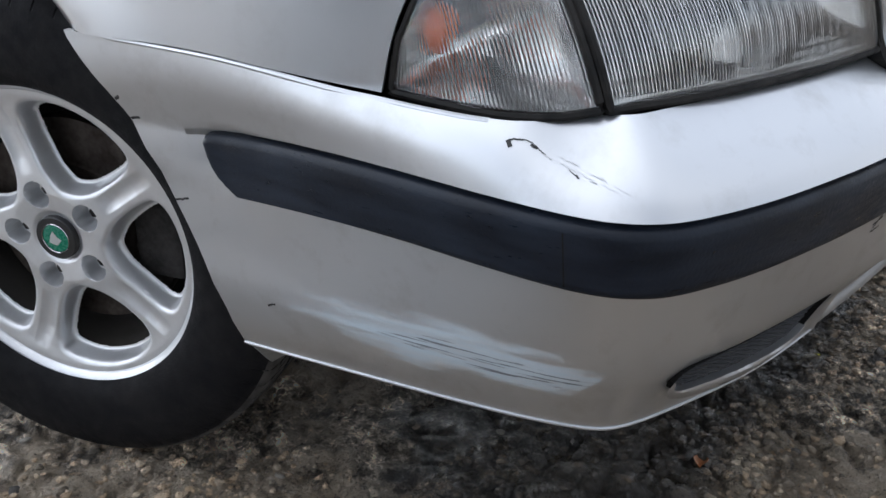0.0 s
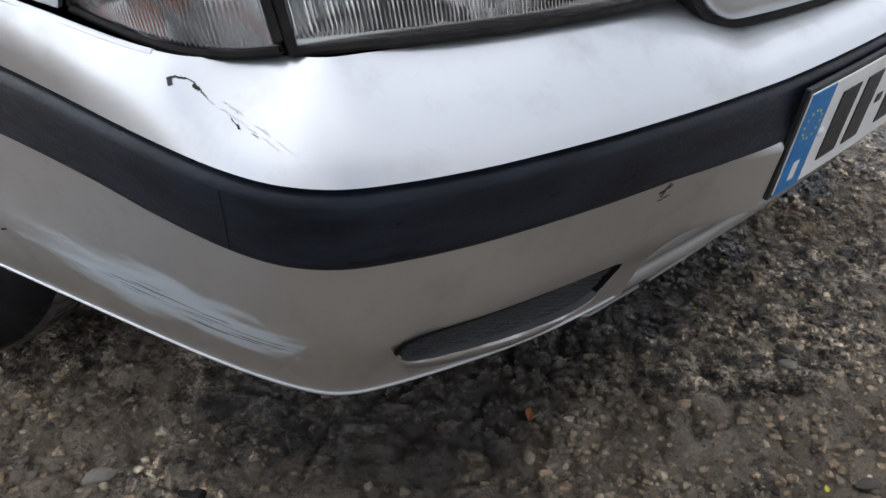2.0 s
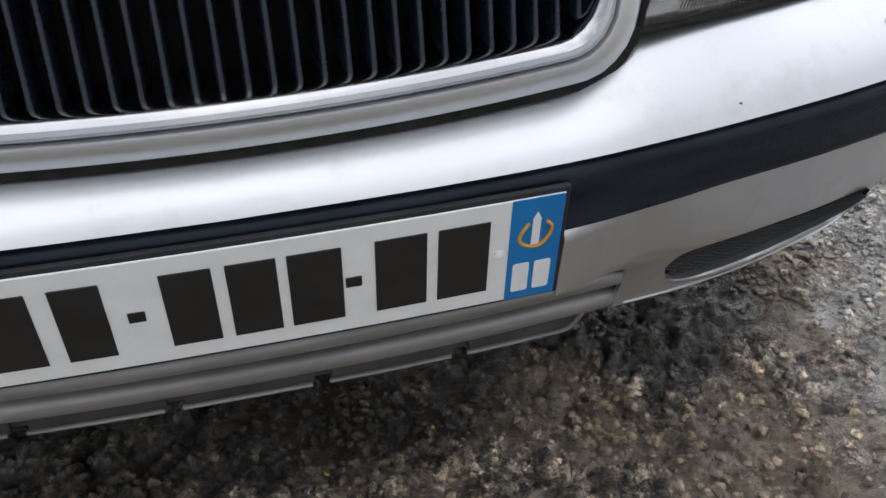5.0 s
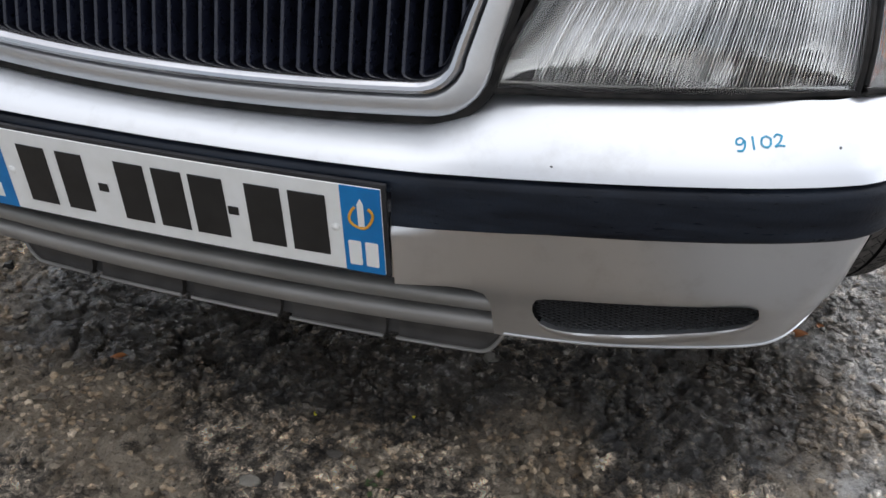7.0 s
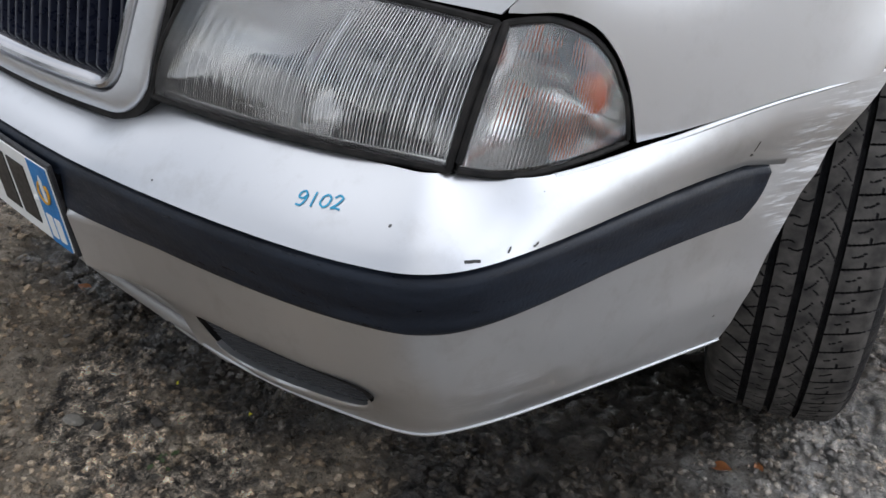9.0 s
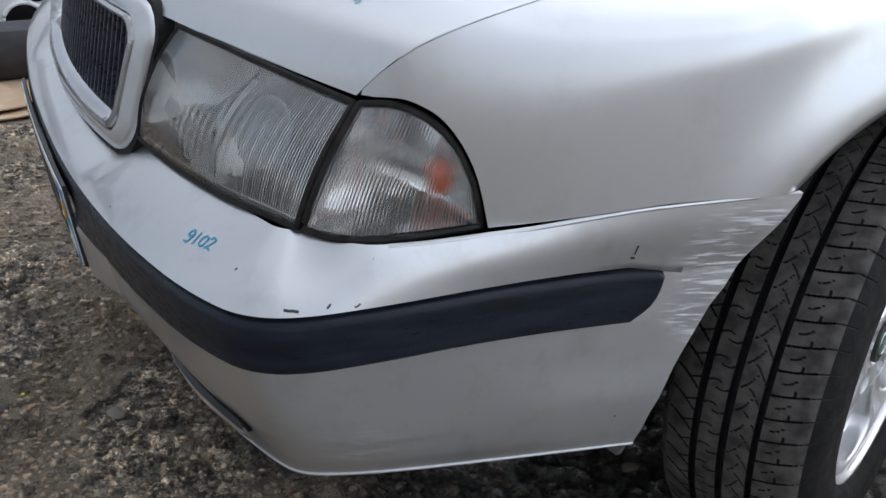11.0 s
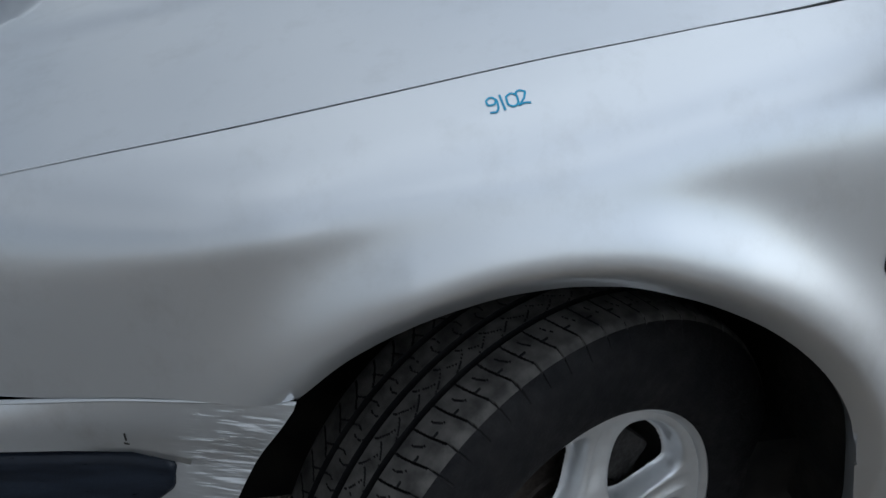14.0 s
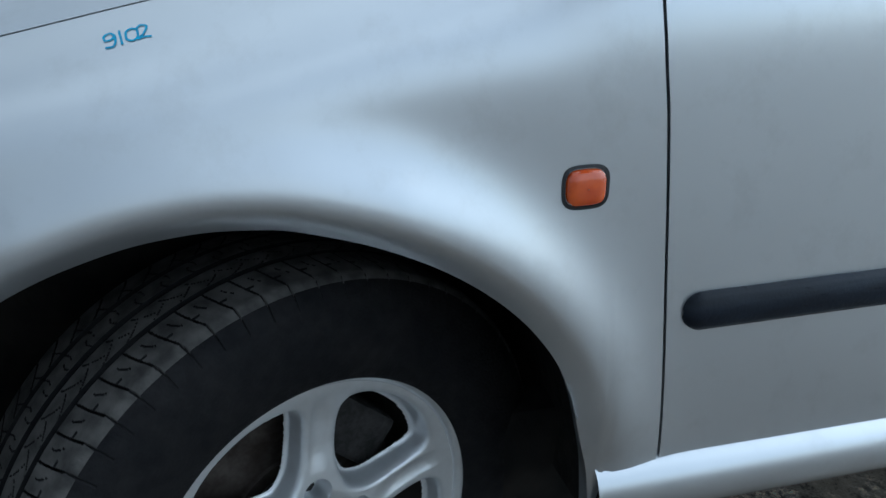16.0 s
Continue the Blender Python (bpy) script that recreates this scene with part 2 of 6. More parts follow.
def ground_material(name="gravelly_dirt", crumbs=False):
    """Damp yard dirt; crumbs: the same dirt for the loose grit on it, each grain in a tone of its own."""
    m, n, l, p = nodes_of(name)
    fine = noise_node(n, l, 210, 7, 0.8)
    mid = noise_node(n, l, 24, 9, 0.75)
    big = noise_node(n, l, 2.7, 8, 0.62)
    tc = n.new("ShaderNodeTexCoord")
    bend = n.new("ShaderNodeVectorMath")
    bend.operation = "MULTIPLY_ADD"
    wob = n.new("ShaderNodeTexNoise")
    wob.inputs["Scale"].default_value, wob.inputs["Detail"].default_value = 60, 4
    l.new(tc.outputs["Object"], wob.inputs["Vector"])
    l.new(wob.outputs["Color"], bend.inputs[0])
    bend.inputs[1].default_value = (0.02, 0.02, 0.02)
    l.new(tc.outputs["Object"], bend.inputs[2])
    cells = []
    for scale in (70, 190):
        vor = n.new("ShaderNodeTexVoronoi")
        vor.inputs["Scale"].default_value = scale
        l.new(bend.outputs[0], vor.inputs["Vector"])
        cells.append(vor)
    # hollows dark, tops pale: relief shading put into the colour along the bump noise
    loose = mixc(n, l, ramp(n, l, mid, ((0.43, 0.0), (0.57, 1.0))), (0.060, 0.047, 0.034), (0.49, 0.41, 0.315))
    for vor in cells:
        grit = ramp(n, l, vor.outputs["Color"], ((0.15, 0.42), (0.5, 1.25), (0.95, 2.5)))
        mul = n.new("ShaderNodeMixRGB")
        mul.blend_type = "MULTIPLY"
        mul.inputs[0].default_value = 0.85
        l.new(loose, mul.inputs[1])
        l.new(grit, mul.inputs[2])
        loose = mul.outputs[0]
    loose = mixc(n, l, ramp(n, l, fine, ((0.56, 0.0), (0.70, 0.5))), loose, (0.46, 0.41, 0.34))
    # trodden tan clay, smoother, with cracks and pits
    clay = ramp(n, l, big, ((0.455, 0.0), (0.51, 0.9)))
    clay = calc(n, l, "MULTIPLY", clay, ramp(n, l, mid, ((0.36, 0.0), (0.47, 1.0))))
    tan = mixc(n, l, ramp(n, l, noise_node(n, l, 9, 8, 0.7), ((0.4, 0.0), (0.6, 1.0))), (0.35, 0.275, 0.19), (0.54, 0.445, 0.33))
    tan = mixc(n, l, ramp(n, l, fine, ((0.34, 0.75), (0.46, 0.0))), tan, (0.10, 0.080, 0.060))
    col = mixc(n, l, clay, loose, tan)
    # oil and damp in scattered patches; the large spills also paint the car's shade
    X, Y, Z = axis_nodes(n, l)
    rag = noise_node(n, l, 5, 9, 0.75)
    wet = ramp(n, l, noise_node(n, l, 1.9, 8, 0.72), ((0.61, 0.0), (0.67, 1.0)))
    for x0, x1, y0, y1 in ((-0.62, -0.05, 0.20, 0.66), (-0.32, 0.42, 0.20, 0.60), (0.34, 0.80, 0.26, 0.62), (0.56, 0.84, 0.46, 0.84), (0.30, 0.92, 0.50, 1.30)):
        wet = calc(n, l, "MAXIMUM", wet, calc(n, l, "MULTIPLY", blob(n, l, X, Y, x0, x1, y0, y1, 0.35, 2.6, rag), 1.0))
    pale = None                                                    # lighter wet silt over the open yard, sky sheen painted into its colour
    drift = calc(n, l, "ADD", calc(n, l, "MULTIPLY_ADD", rag, 0.8, -0.4), calc(n, l, "MULTIPLY_ADD", noise_node(n, l, 0.9, 3), 1.0, -0.5))
    for axis, lo, hi in ((X, 0.66, 0.86), (X, -0.84, -1.02), (Y, -0.75, -1.0)):
        q = n.new("ShaderNodeMapRange")
        q.inputs["From Min"].default_value, q.inputs["From Max"].default_value = lo, hi
        l.new(calc(n, l, "ADD", axis, drift), q.inputs[0])
        if hi == -1.02:
            back = n.new("ShaderNodeMapRange")
            back.inputs["From Min"].default_value, back.inputs["From Max"].default_value = 0.22, 0.42
            l.new(calc(n, l, "ADD", Y, drift), back.inputs[0])
            pale = calc(n, l, "MAXIMUM", pale, calc(n, l, "MULTIPLY", q.outputs[0], back.outputs[0]))
            continue
        pale = q.outputs[0] if pale is None else calc(n, l, "MAXIMUM", pale, q.outputs[0])
    behind = n.new("ShaderNodeMapRange")
    behind.inputs["From Min"].default_value, behind.inputs["From Max"].default_value = 1.15, 0.75
    l.new(calc(n, l, "ADD", Y, calc(n, l, "MULTIPLY", drift, 0.5)), behind.inputs[0])
    aside = n.new("ShaderNodeMapRange")
    aside.inputs["From Min"].default_value, aside.inputs["From Max"].default_value = 2.3, 1.6
    l.new(calc(n, l, "ADD", X, drift), aside.inputs[0])
    sheen_mask = calc(n, l, "MULTIPLY", calc(n, l, "MULTIPLY", pale, aside.outputs[0]), behind.outputs[0])
    silt_sheen = mixc(n, l, ramp(n, l, mid, ((0.40, 0.0), (0.56, 1.0))), (0.19, 0.182, 0.17), (0.58, 0.56, 0.53))
    col = mixc(n, l, calc(n, l, "MULTIPLY", sheen_mask, 0.9), col, silt_sheen)
    wet = calc(n, l, "MULTIPLY", wet, calc(n, l, "MULTIPLY_ADD", sheen_mask, -0.8, 1.0))
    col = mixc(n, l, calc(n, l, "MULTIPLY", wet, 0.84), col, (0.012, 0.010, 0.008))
    col = mixc(n, l, ramp(n, l, noise_node(n, l, 130, 5, 0.75), ((0.33, 0.75), (0.43, 0.0))), col, (0.035, 0.028, 0.021))     # pits and crumbs of dark soil
    if crumbs:
        geo = n.new("ShaderNodeNewGeometry")
        tone = ramp(n, l, geo.outputs["Random Per Island"], ((0.0, (0.38, 0.38, 0.38)), (0.4, (0.75, 0.75, 0.75)), (0.7, (1.12, 1.0, 0.86)), (0.9, (1.32, 1.27, 1.2)), (1.0, (1.68, 1.68, 1.66))))
        mul = n.new("ShaderNodeMixRGB")
        mul.blend_type, mul.inputs[0].default_value = "MULTIPLY", 1.0
        l.new(col, mul.inputs[1])
        l.new(tone, mul.inputs[2])
        col = mul.outputs[0]
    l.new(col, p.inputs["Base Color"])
    gloss = calc(n, l, "MULTIPLY", calc(n, l, "MAXIMUM", wet, calc(n, l, "MULTIPLY", pale, 0.8)), ramp(n, l, mid, ((0.40, 0.25), (0.58, 1.0))))
    l.new(calc(n, l, "MULTIPLY_ADD", gloss, -0.74, 0.95), p.inputs["Roughness"])
    damp = calc(n, l, "MAXIMUM", calc(n, l, "MAXIMUM", pale, calc(n, l, "MULTIPLY", wet, 0.6)), 0.30)
    l.new(calc(n, l, "MULTIPLY", damp, ramp(n, l, noise_node(n, l, 7, 6, 0.7), ((0.38, 0.35), (0.55, 1.0)))), p.inputs["Coat Weight"])
    l.new(calc(n, l, "MULTIPLY_ADD", wet, -0.17, 0.28), p.inputs["Coat Roughness"])
    film = n.new("ShaderNodeBump")
    film.inputs["Distance"].default_value = 0.006
    l.new(mid, film.inputs["Height"])
    l.new(film.outputs[0], p.inputs["Coat Normal"])
    rough_h = calc(n, l, "ADD", calc(n, l, "MULTIPLY", cells[0].outputs[0], -0.9), calc(n, l, "MULTIPLY", cells[1].outputs[0], -0.45))
    rough_h = calc(n, l, "MULTIPLY", rough_h, calc(n, l, "MULTIPLY_ADD", clay, -0.35, 1.0))
    h = calc(n, l, "ADD", calc(n, l, "MULTIPLY", mid, 1.5), calc(n, l, "ADD", calc(n, l, "MULTIPLY", fine, 1.0), rough_h))
    bumped(n, l, p, h, 0.005 if crumbs else 0.026)
    return m


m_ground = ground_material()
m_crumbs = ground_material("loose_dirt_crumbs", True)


def stone_material():
    m, n, l, p = nodes_of("mixed_pebbles")
    geo = n.new("ShaderNodeNewGeometry")
    ob = n.new("ShaderNodeObjectInfo")
    k = calc(n, l, "FRACT", calc(n, l, "ADD", geo.outputs["Random Per Island"], ob.outputs["Random"]))
    tint = ramp(n, l, k, ((0.0, (0.07, 0.062, 0.054)), (0.3, (0.18, 0.155, 0.13)), (0.5, (0.28, 0.245, 0.20)), (0.7, (0.26, 0.185, 0.13)),
                          (0.88, (0.34, 0.31, 0.265)), (1.0, (0.50, 0.46, 0.39))))
    spot = ramp(n, l, noise_node(n, l, 160, 5), ((0.35, 0.40), (0.7, 1.05)))
    mul = n.new("ShaderNodeMixRGB")
    mul.blend_type, mul.inputs[0].default_value = "MULTIPLY", 1.0
    l.new(tint, mul.inputs[1])
    l.new(spot, mul.inputs[2])
    l.new(mul.outputs[0], p.inputs["Base Color"])
    p.inputs["Roughness"].default_value = 0.75
    bumped(n, l, p, noise_node(n, l, 300, 4), 0.001)
    return m


m_stone = stone_material()


# ---------------------------------------------------------------- mesh helpers
def pchip(xs, ys, x):
    """Smooth monotone interpolation through given knots."""
    xs, ys, x = np.asarray(xs, float), np.asarray(ys, float), np.asarray(x, float)
    h, d = np.diff(xs), np.diff(ys) / np.diff(xs)
    m = np.empty_like(ys)
    m[0], m[-1] = d[0], d[-1]
    for i in range(1, len(xs) - 1):
        if d[i - 1] * d[i] <= 0:
            m[i] = 0
        else:
            a, b = 2 * h[i] + h[i - 1], h[i] + 2 * h[i - 1]
            m[i] = (a + b) / (a / d[i - 1] + b / d[i])
    i = np.clip(np.searchsorted(xs, x, side="right") - 1, 0, len(xs) - 2)
    t = np.clip((x - xs[i]) / h[i], 0, 1)
    return ((2 * t**3 - 3 * t**2 + 1) * ys[i] + (t**3 - 2 * t**2 + t) * h[i] * m[i]
            + (-2 * t**3 + 3 * t**2) * ys[i + 1] + (t**3 - t**2) * h[i] * m[i + 1])


def curve3(pts, n):
    """n points evenly along a smooth line through pts."""
    p = np.asarray(pts, float)
    s = np.r_[0, np.cumsum(np.linalg.norm(np.diff(p, axis=0), axis=1))]
    u = np.linspace(0, s[-1], n)
    return np.stack([pchip(s, p[:, k], u) for k in range(p.shape[1])], 1)


def add_grid(bm, P, wrap_u=False, wrap_v=False):
    m, n = P.shape[:2]
    vs = [[bm.verts.new(P[i, j]) for j in range(n)] for i in range(m)]
    for i in range(m if wrap_u else m - 1):
        for j in range(n if wrap_v else n - 1):
            q = [vs[i][j], vs[(i + 1) % m][j], vs[(i + 1) % m][(j + 1) % n], vs[i][(j + 1) % n]]
            try:
                bm.faces.new(q)
            except ValueError:
                pass
    return vs


def grid_normals(P):
    du, dv = np.gradient(P, axis=0), np.gradient(P, axis=1)
    n = np.cross(du, dv)
    return n / (np.linalg.norm(n, axis=2, keepdims=True) + 1e-12)


def add_shell(bm, P, t, toward):
    """A closed sheet of thickness t whose outer face is the grid P; toward: a point on its inner side."""
    N = grid_normals(P)
    mid = P[P.shape[0] // 2, P.shape[1] // 2]
    if np.dot(N[P.shape[0] // 2, P.shape[1] // 2], np.asarray(toward) - mid) < 0:
        N = -N
    Q = P + N * t
    a, b = add_grid(bm, P), add_grid(bm, Q)
    m, n = P.shape[:2]
    rim = [(i, 0) for i in range(m)] + [(m - 1, j) for j in range(1, n)] + [(i, n - 1) for i in range(m - 2, -1, -1)] + [(0, j) for j in range(n - 2, 0, -1)]
    for k in range(len(rim)):
        (i, j), (u, v) = rim[k], rim[(k + 1) % len(rim)]
        bm.faces.new((a[i][j], a[u][v], b[u][v], b[i][j]))
    bmesh.ops.recalc_face_normals(bm, faces=bm.faces)


def add_lathe(bm, prof, n=96, axis="X"):
    """Turns a profile of (along, radius) round the axis."""
    ang = np.linspace(0, 2 * np.pi, n, endpoint=False)
    P = np.array([[(a, r * np.cos(t), r * np.sin(t)) for t in ang] for a, r in prof])
    add_grid(bm, P, wrap_v=True)


def add_tube(bm, pts, r, n=8, closed=False, flat=1.0):
    pts = np.asarray(pts, float)
    k = len(pts)
    rings = []
    for i in range(k):
        a = pts[(i - 1) % k] if closed or i else pts[i]
        b = pts[(i + 1) % k] if closed or i < k - 1 else pts[i]
        d = Vector(b - a).normalized()
        up = Vector((0, 0, 1)) if abs(d.z) < 0.95 else Vector((0, 1, 0))
        s = d.cross(up).normalized()
        w = s.cross(d)
        rings.append([Vector(pts[i]) + s * (r * flat * math.cos(t)) + w * (r * math.sin(t)) for t in np.linspace(0, 2 * np.pi, n, endpoint=False)])
    P = np.array(rings)
    vs = add_grid(bm, P, wrap_u=closed, wrap_v=True)
    if not closed:
        bm.faces.new(vs[0])
        bm.faces.new(vs[-1][::-1])
    bmesh.ops.recalc_face_normals(bm, faces=bm.faces)


def add_box(bm, lo, hi, bevel=0.0, segments=2):
    made = bmesh.ops.create_cube(bm, size=1.0)
    lo, hi = Vector(lo), Vector(hi)
    for v in made["verts"]:
        v.co = Vector([lo[k] + (v.co[k] + 0.5) * (hi[k] - lo[k]) for k in range(3)])
    if bevel:
        edges = list({e for v in made["verts"] for e in v.link_edges})
        bmesh.ops.bevel(bm, geom=edges, offset=bevel, segments=segments, affect="EDGES", profile=0.6)


def add_prism(bm, front, back):
    """A closed solid between two outlines with the same number of points."""
    a, b = [bm.verts.new(p) for p in front], [bm.verts.new(p) for p in back]
    k = len(a)
    for i in range(k):
        bm.faces.new((a[i], a[(i + 1) % k], b[(i + 1) % k], b[i]))
    bm.faces.new(a[::-1])
    bm.faces.new(b)
    bmesh.ops.recalc_face_normals(bm, faces=bm.faces)


def mesh_of(name, bm, material, sharp=32):
    me = bpy.data.meshes.new(name)
    for f in bm.faces:
        f.smooth = True
    bm.to_mesh(me)
    bm.free()
    me.set_sharp_from_angle(angle=radians(sharp))
    for m in (material if isinstance(material, (list, tuple)) else [material]):
        me.materials.append(m)
    return me


def part(name, bm, material, parent=None, label="", sharp=32):
    """Links a bmesh as one mesh object under a thing or a part; its vertices are in the world, or in the parent's frame if that is turned."""
    ob = new(name, bm if isinstance(bm, bpy.types.Mesh) else mesh_of(name, bm, material, sharp))
    if parent is not None:
        ob.parent = parent
        if not parent.get("own_frame"):
            ob.matrix_parent_inverse = Matrix.Translation(parent.matrix_basis.translation).inverted() if parent.parent is None else Matrix()
    if label:
        ob["label"] = label
    return ob


def thing(name, at, label, category, group="", kind=""):
    e = new(name)
    e.empty_display_size = 0.1
    e.matrix_basis = Matrix.Translation(at)
    return tagged(e, label, category, group, kind)


def carve(ob, cutters):
    """Cuts closed solids out of a mesh for good."""
    bm = bmesh.new()
    for c in cutters:
        c(bm)
    bmesh.ops.recalc_face_normals(bm, faces=bm.faces)
    me = bpy.data.meshes.new("cutter")
    bm.to_mesh(me)
    bm.free()
    tool = new("cutter", me)
    mod = ob.modifiers.new("cut", "BOOLEAN")
    mod.operation, mod.solver, mod.object = "DIFFERENCE", "EXACT", tool
    dg = bpy.context.evaluated_depsgraph_get()
    dg.update()
    made = bpy.data.meshes.new_from_object(ob.evaluated_get(dg))
    ob.modifiers.clear()
    ob.data = made
    bpy.data.objects.remove(tool)
    bpy.data.meshes.remove(me)
    made.set_sharp_from_angle(angle=radians(32))


def mirrored(P, sx):
    P = np.array(P, float)
    P[..., 0] *= sx
    return P


def coons(bottom, top, left, right):
    """A patch between four border lines: bottom and top have m points, left and right n."""
    m, n = len(bottom), len(left)
    u, v = np.linspace(0, 1, m)[:, None, None], np.linspace(0, 1, n)[None, :, None]
    P = ((1 - v) * bottom[:, None] + v * top[:, None] + (1 - u) * left[None] + u * right[None]
         - ((1 - u) * (1 - v) * bottom[0] + u * (1 - v) * bottom[-1] + (1 - u) * v * top[0] + u * v * top[-1]))
    return P


# ---------------------------------------------------------------- ground
def rise(x, y):
    """Height of the yard's surface: ruts, lumps, crumbs and half-buried stones."""
    v = Vector((x, y, 0))
    crumb = min(1.0, max(0.35, 0.70 + 1.6 * noise.noise(v * 2.7 + Vector((4, 7, 1)))))        # trodden smooth here, loose there
    h = 0.012 * noise.noise(v * 2.3) + 0.008 * noise.noise(v * 7.0) + 0.005 * noise.noise(v * 19.0)
    if abs(x) > 1.6 or y > 1.3 or y < -0.7:
        return h - 0.006
    w = v + Vector((0.012 * noise.noise(v * 30.0), 0.012 * noise.noise(v * 30.0 + Vector((5, 0, 0))), 0))
    lump = max(0.0, 0.55 - noise.voronoi(w * 24.0)[0][0]) * 0.020 + max(0.0, 0.50 - noise.voronoi(w * 58.0 + Vector((3, 1, 0)))[0][0]) * 0.0125
    lump += 0.0045 * noise.noise(v * 47.0) + 0.003 * noise.noise(v * 95.0) - 0.010 * max(0.0, 0.12 - abs(noise.noise(v * 13.0))) / 0.12
    return h + lump * crumb - 0.010


def build_ground():
    xs = np.r_[np.linspace(-2.6, -1.42, 70)[:-1], np.linspace(-1.42, 1.46, 620), np.linspace(1.46, 2.4, 56)[1:]]
    ys = np.r_[np.linspace(-1.6, -0.56, 60)[:-1], np.linspace(-0.56, 1.24, 390), np.linspace(1.24, 2.3, 60)[1:]]
    nx, ny = len(xs), len(ys)
    bm = bmesh.new()
    P = np.array([[(x, y, rise(x, y)) for y in ys] for x in xs])
    vs = add_grid(bm, P)
    ring = [vs[i][0] for i in range(nx)] + [vs[-1][j] for j in range(1, ny)] + [vs[i][-1] for i in range(nx - 2, -1, -1)] + [vs[0][j] for j in range(ny - 2, 0, -1)]
    for step, flat in ((4, 0.5), (18, 0.0), (90, 0.0), (700, 0.0)):
        out = []
        for v in ring:
            d = Vector((v.co.x, v.co.y - 0.4, 0)).normalized()
            out.append(bm.verts.new((d.x * step, 0.4 + d.y * step, -0.004)))
        for k in range(len(ring)):
            bm.faces.new((ring[k], ring[(k + 1) % len(ring)], out[(k + 1) % len(ring)], out[k]))
        ring = out
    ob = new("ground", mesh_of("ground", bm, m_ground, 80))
    return tagged(ob, "brown-grey dirt and gravel yard with damp oily patches and painted shade under the car", "ground", kind="structure")


ground = build_ground()


def pebble(seed, flat=0.6):
    """A small faceted stone of unit size."""
    rnd = random.Random(seed)
    bm = bmesh.new()
    bmesh.ops.create_icosphere(bm, subdivisions=2, radius=1)
    off = Vector((rnd.uniform(0, 50), rnd.uniform(0, 50), rnd.uniform(0, 50)))
    for v in bm.verts:
        v.co *= 1 + 0.45 * noise.noise(v.co * 0.9 + off) + 0.16 * noise.noise(v.co * 2.2 + off)
        v.co.x *= 1.25
        v.co.z *= flat
    return bm


def scatter_gravel():
    """Loose grit and small stones, all in one."""
    shapes = []
    for k in range(10):
        bm = bmesh.new()
        bmesh.ops.create_icosphere(bm, subdivisions=0 if k < 7 else 1, radius=1)
        rnd = random.Random(k)
        co = np.array([v.co * (1 + rnd.uniform(-0.32, 0.28)) for v in bm.verts])
        co[:, 2] *= 0.6
        bm.verts.index_update()
        shapes.append((co, np.array([[v.index for v in f.verts] for f in bm.faces])))
        bm.free()
    rnd = random.Random(7)
    V, F, base = [], [], 0
    for i in range(150000):
        x, y = rnd.uniform(-1.65, 1.6), rnd.uniform(-0.75, 1.5)
        if abs(x) < 0.62 and y > 0.5 or abs(x) < 0.95 and y > 0.95:
            continue
        dens = 0.58 + 0.9 * noise.noise(Vector((x * 1.6, y * 1.6, 3.3))) + 0.8 * noise.noise(Vector((x * 7, y * 7, 1.3)))
        if rnd.random() > max(0.22, dens):
            continue
        s = 0.0016 + 0.0075 * rnd.random() ** 3.4
        co, fa = shapes[rnd.randrange(7) if s < 0.0052 else rnd.randrange(7, 10)]
        a = rnd.uniform(0, 6.28)
        c, sn = math.cos(a), math.sin(a)
        R = np.array([[c, -sn, 0], [sn, c, 0], [0, 0, 1]])
        tilt = rnd.uniform(0.6, 1.5)
        q = co * np.array([s * tilt, s, s]) @ R.T + np.array([x, y, rise(x, y) + s * 0.18])
        V.append(q)
        F.append(fa + base)
        base += len(co)
    me = bpy.data.meshes.new("gravel")
    me.from_pydata(np.concatenate(V).tolist(), [], np.concatenate(F).tolist())
    me.materials.append(m_crumbs)
    ob = new("gravel", me)
    ob.parent = ground
    return tagged(ob, "loose grit and small stones", kind="stuff")


scatter_gravel()


# ---------------------------------------------------------------- the car's main lines (half car, x outward, y to the rear)
PLAN = [(0, 0.016), (0.1, 0.017), (0.2, 0.020), (0.3, 0.026), (0.4, 0.034), (0.5, 0.046), (0.57, 0.058), (0.63, 0.071), (0.685, 0.088),
        (0.724, 0.106), (0.752, 0.135), (0.769, 0.175), (0.780, 0.225), (0.790, 0.30), (0.800, 0.40), (0.809, 0.50), (0.818, 0.60), (0.826, 0.70)]
plan = curve3(PLAN, 400)
plan_s = np.r_[0, np.cumsum(np.linalg.norm(np.diff(plan, axis=0), axis=1))]


def s_at(x=None, y=None):
    k = np.argmin(np.abs(plan[:, 0] - x)) if x is not None else np.argmin(np.abs(plan[:, 1] - y) + (plan[:, 0] < 0.7))
    return plan_s[k]


STN = [0, s_at(x=0.27), s_at(x=0.36), s_at(x=0.45), s_at(x=0.63), s_at(x=0.752), s_at(y=0.225), s_at(y=0.35), s_at(y=0.5), s_at(y=0.65)]
_tan = np.gradient(plan, axis=0)
_nor = np.stack([-_tan[:, 1], _tan[:, 0]], 1)
_nor /= np.linalg.norm(_nor, axis=1, keepdims=True)
for _i in range(4):
    _nor[12:-12] = sum(_nor[12 + k:len(_nor) - 12 + k] for k in range(-12, 13)) / 25
_nor[0] = (0, 1)


def at_plan(s, inset, z):
    """The point s along the bumper's plan line, set in by inset, at height z."""
    x = np.interp(s, plan_s, plan[:, 0]) + np.interp(s, plan_s, _nor[:, 0]) * inset
    y = np.interp(s, plan_s, plan[:, 1]) + np.interp(s, plan_s, _nor[:, 1]) * inset
    return np.stack(np.broadcast_arrays(x, y, z), -1)


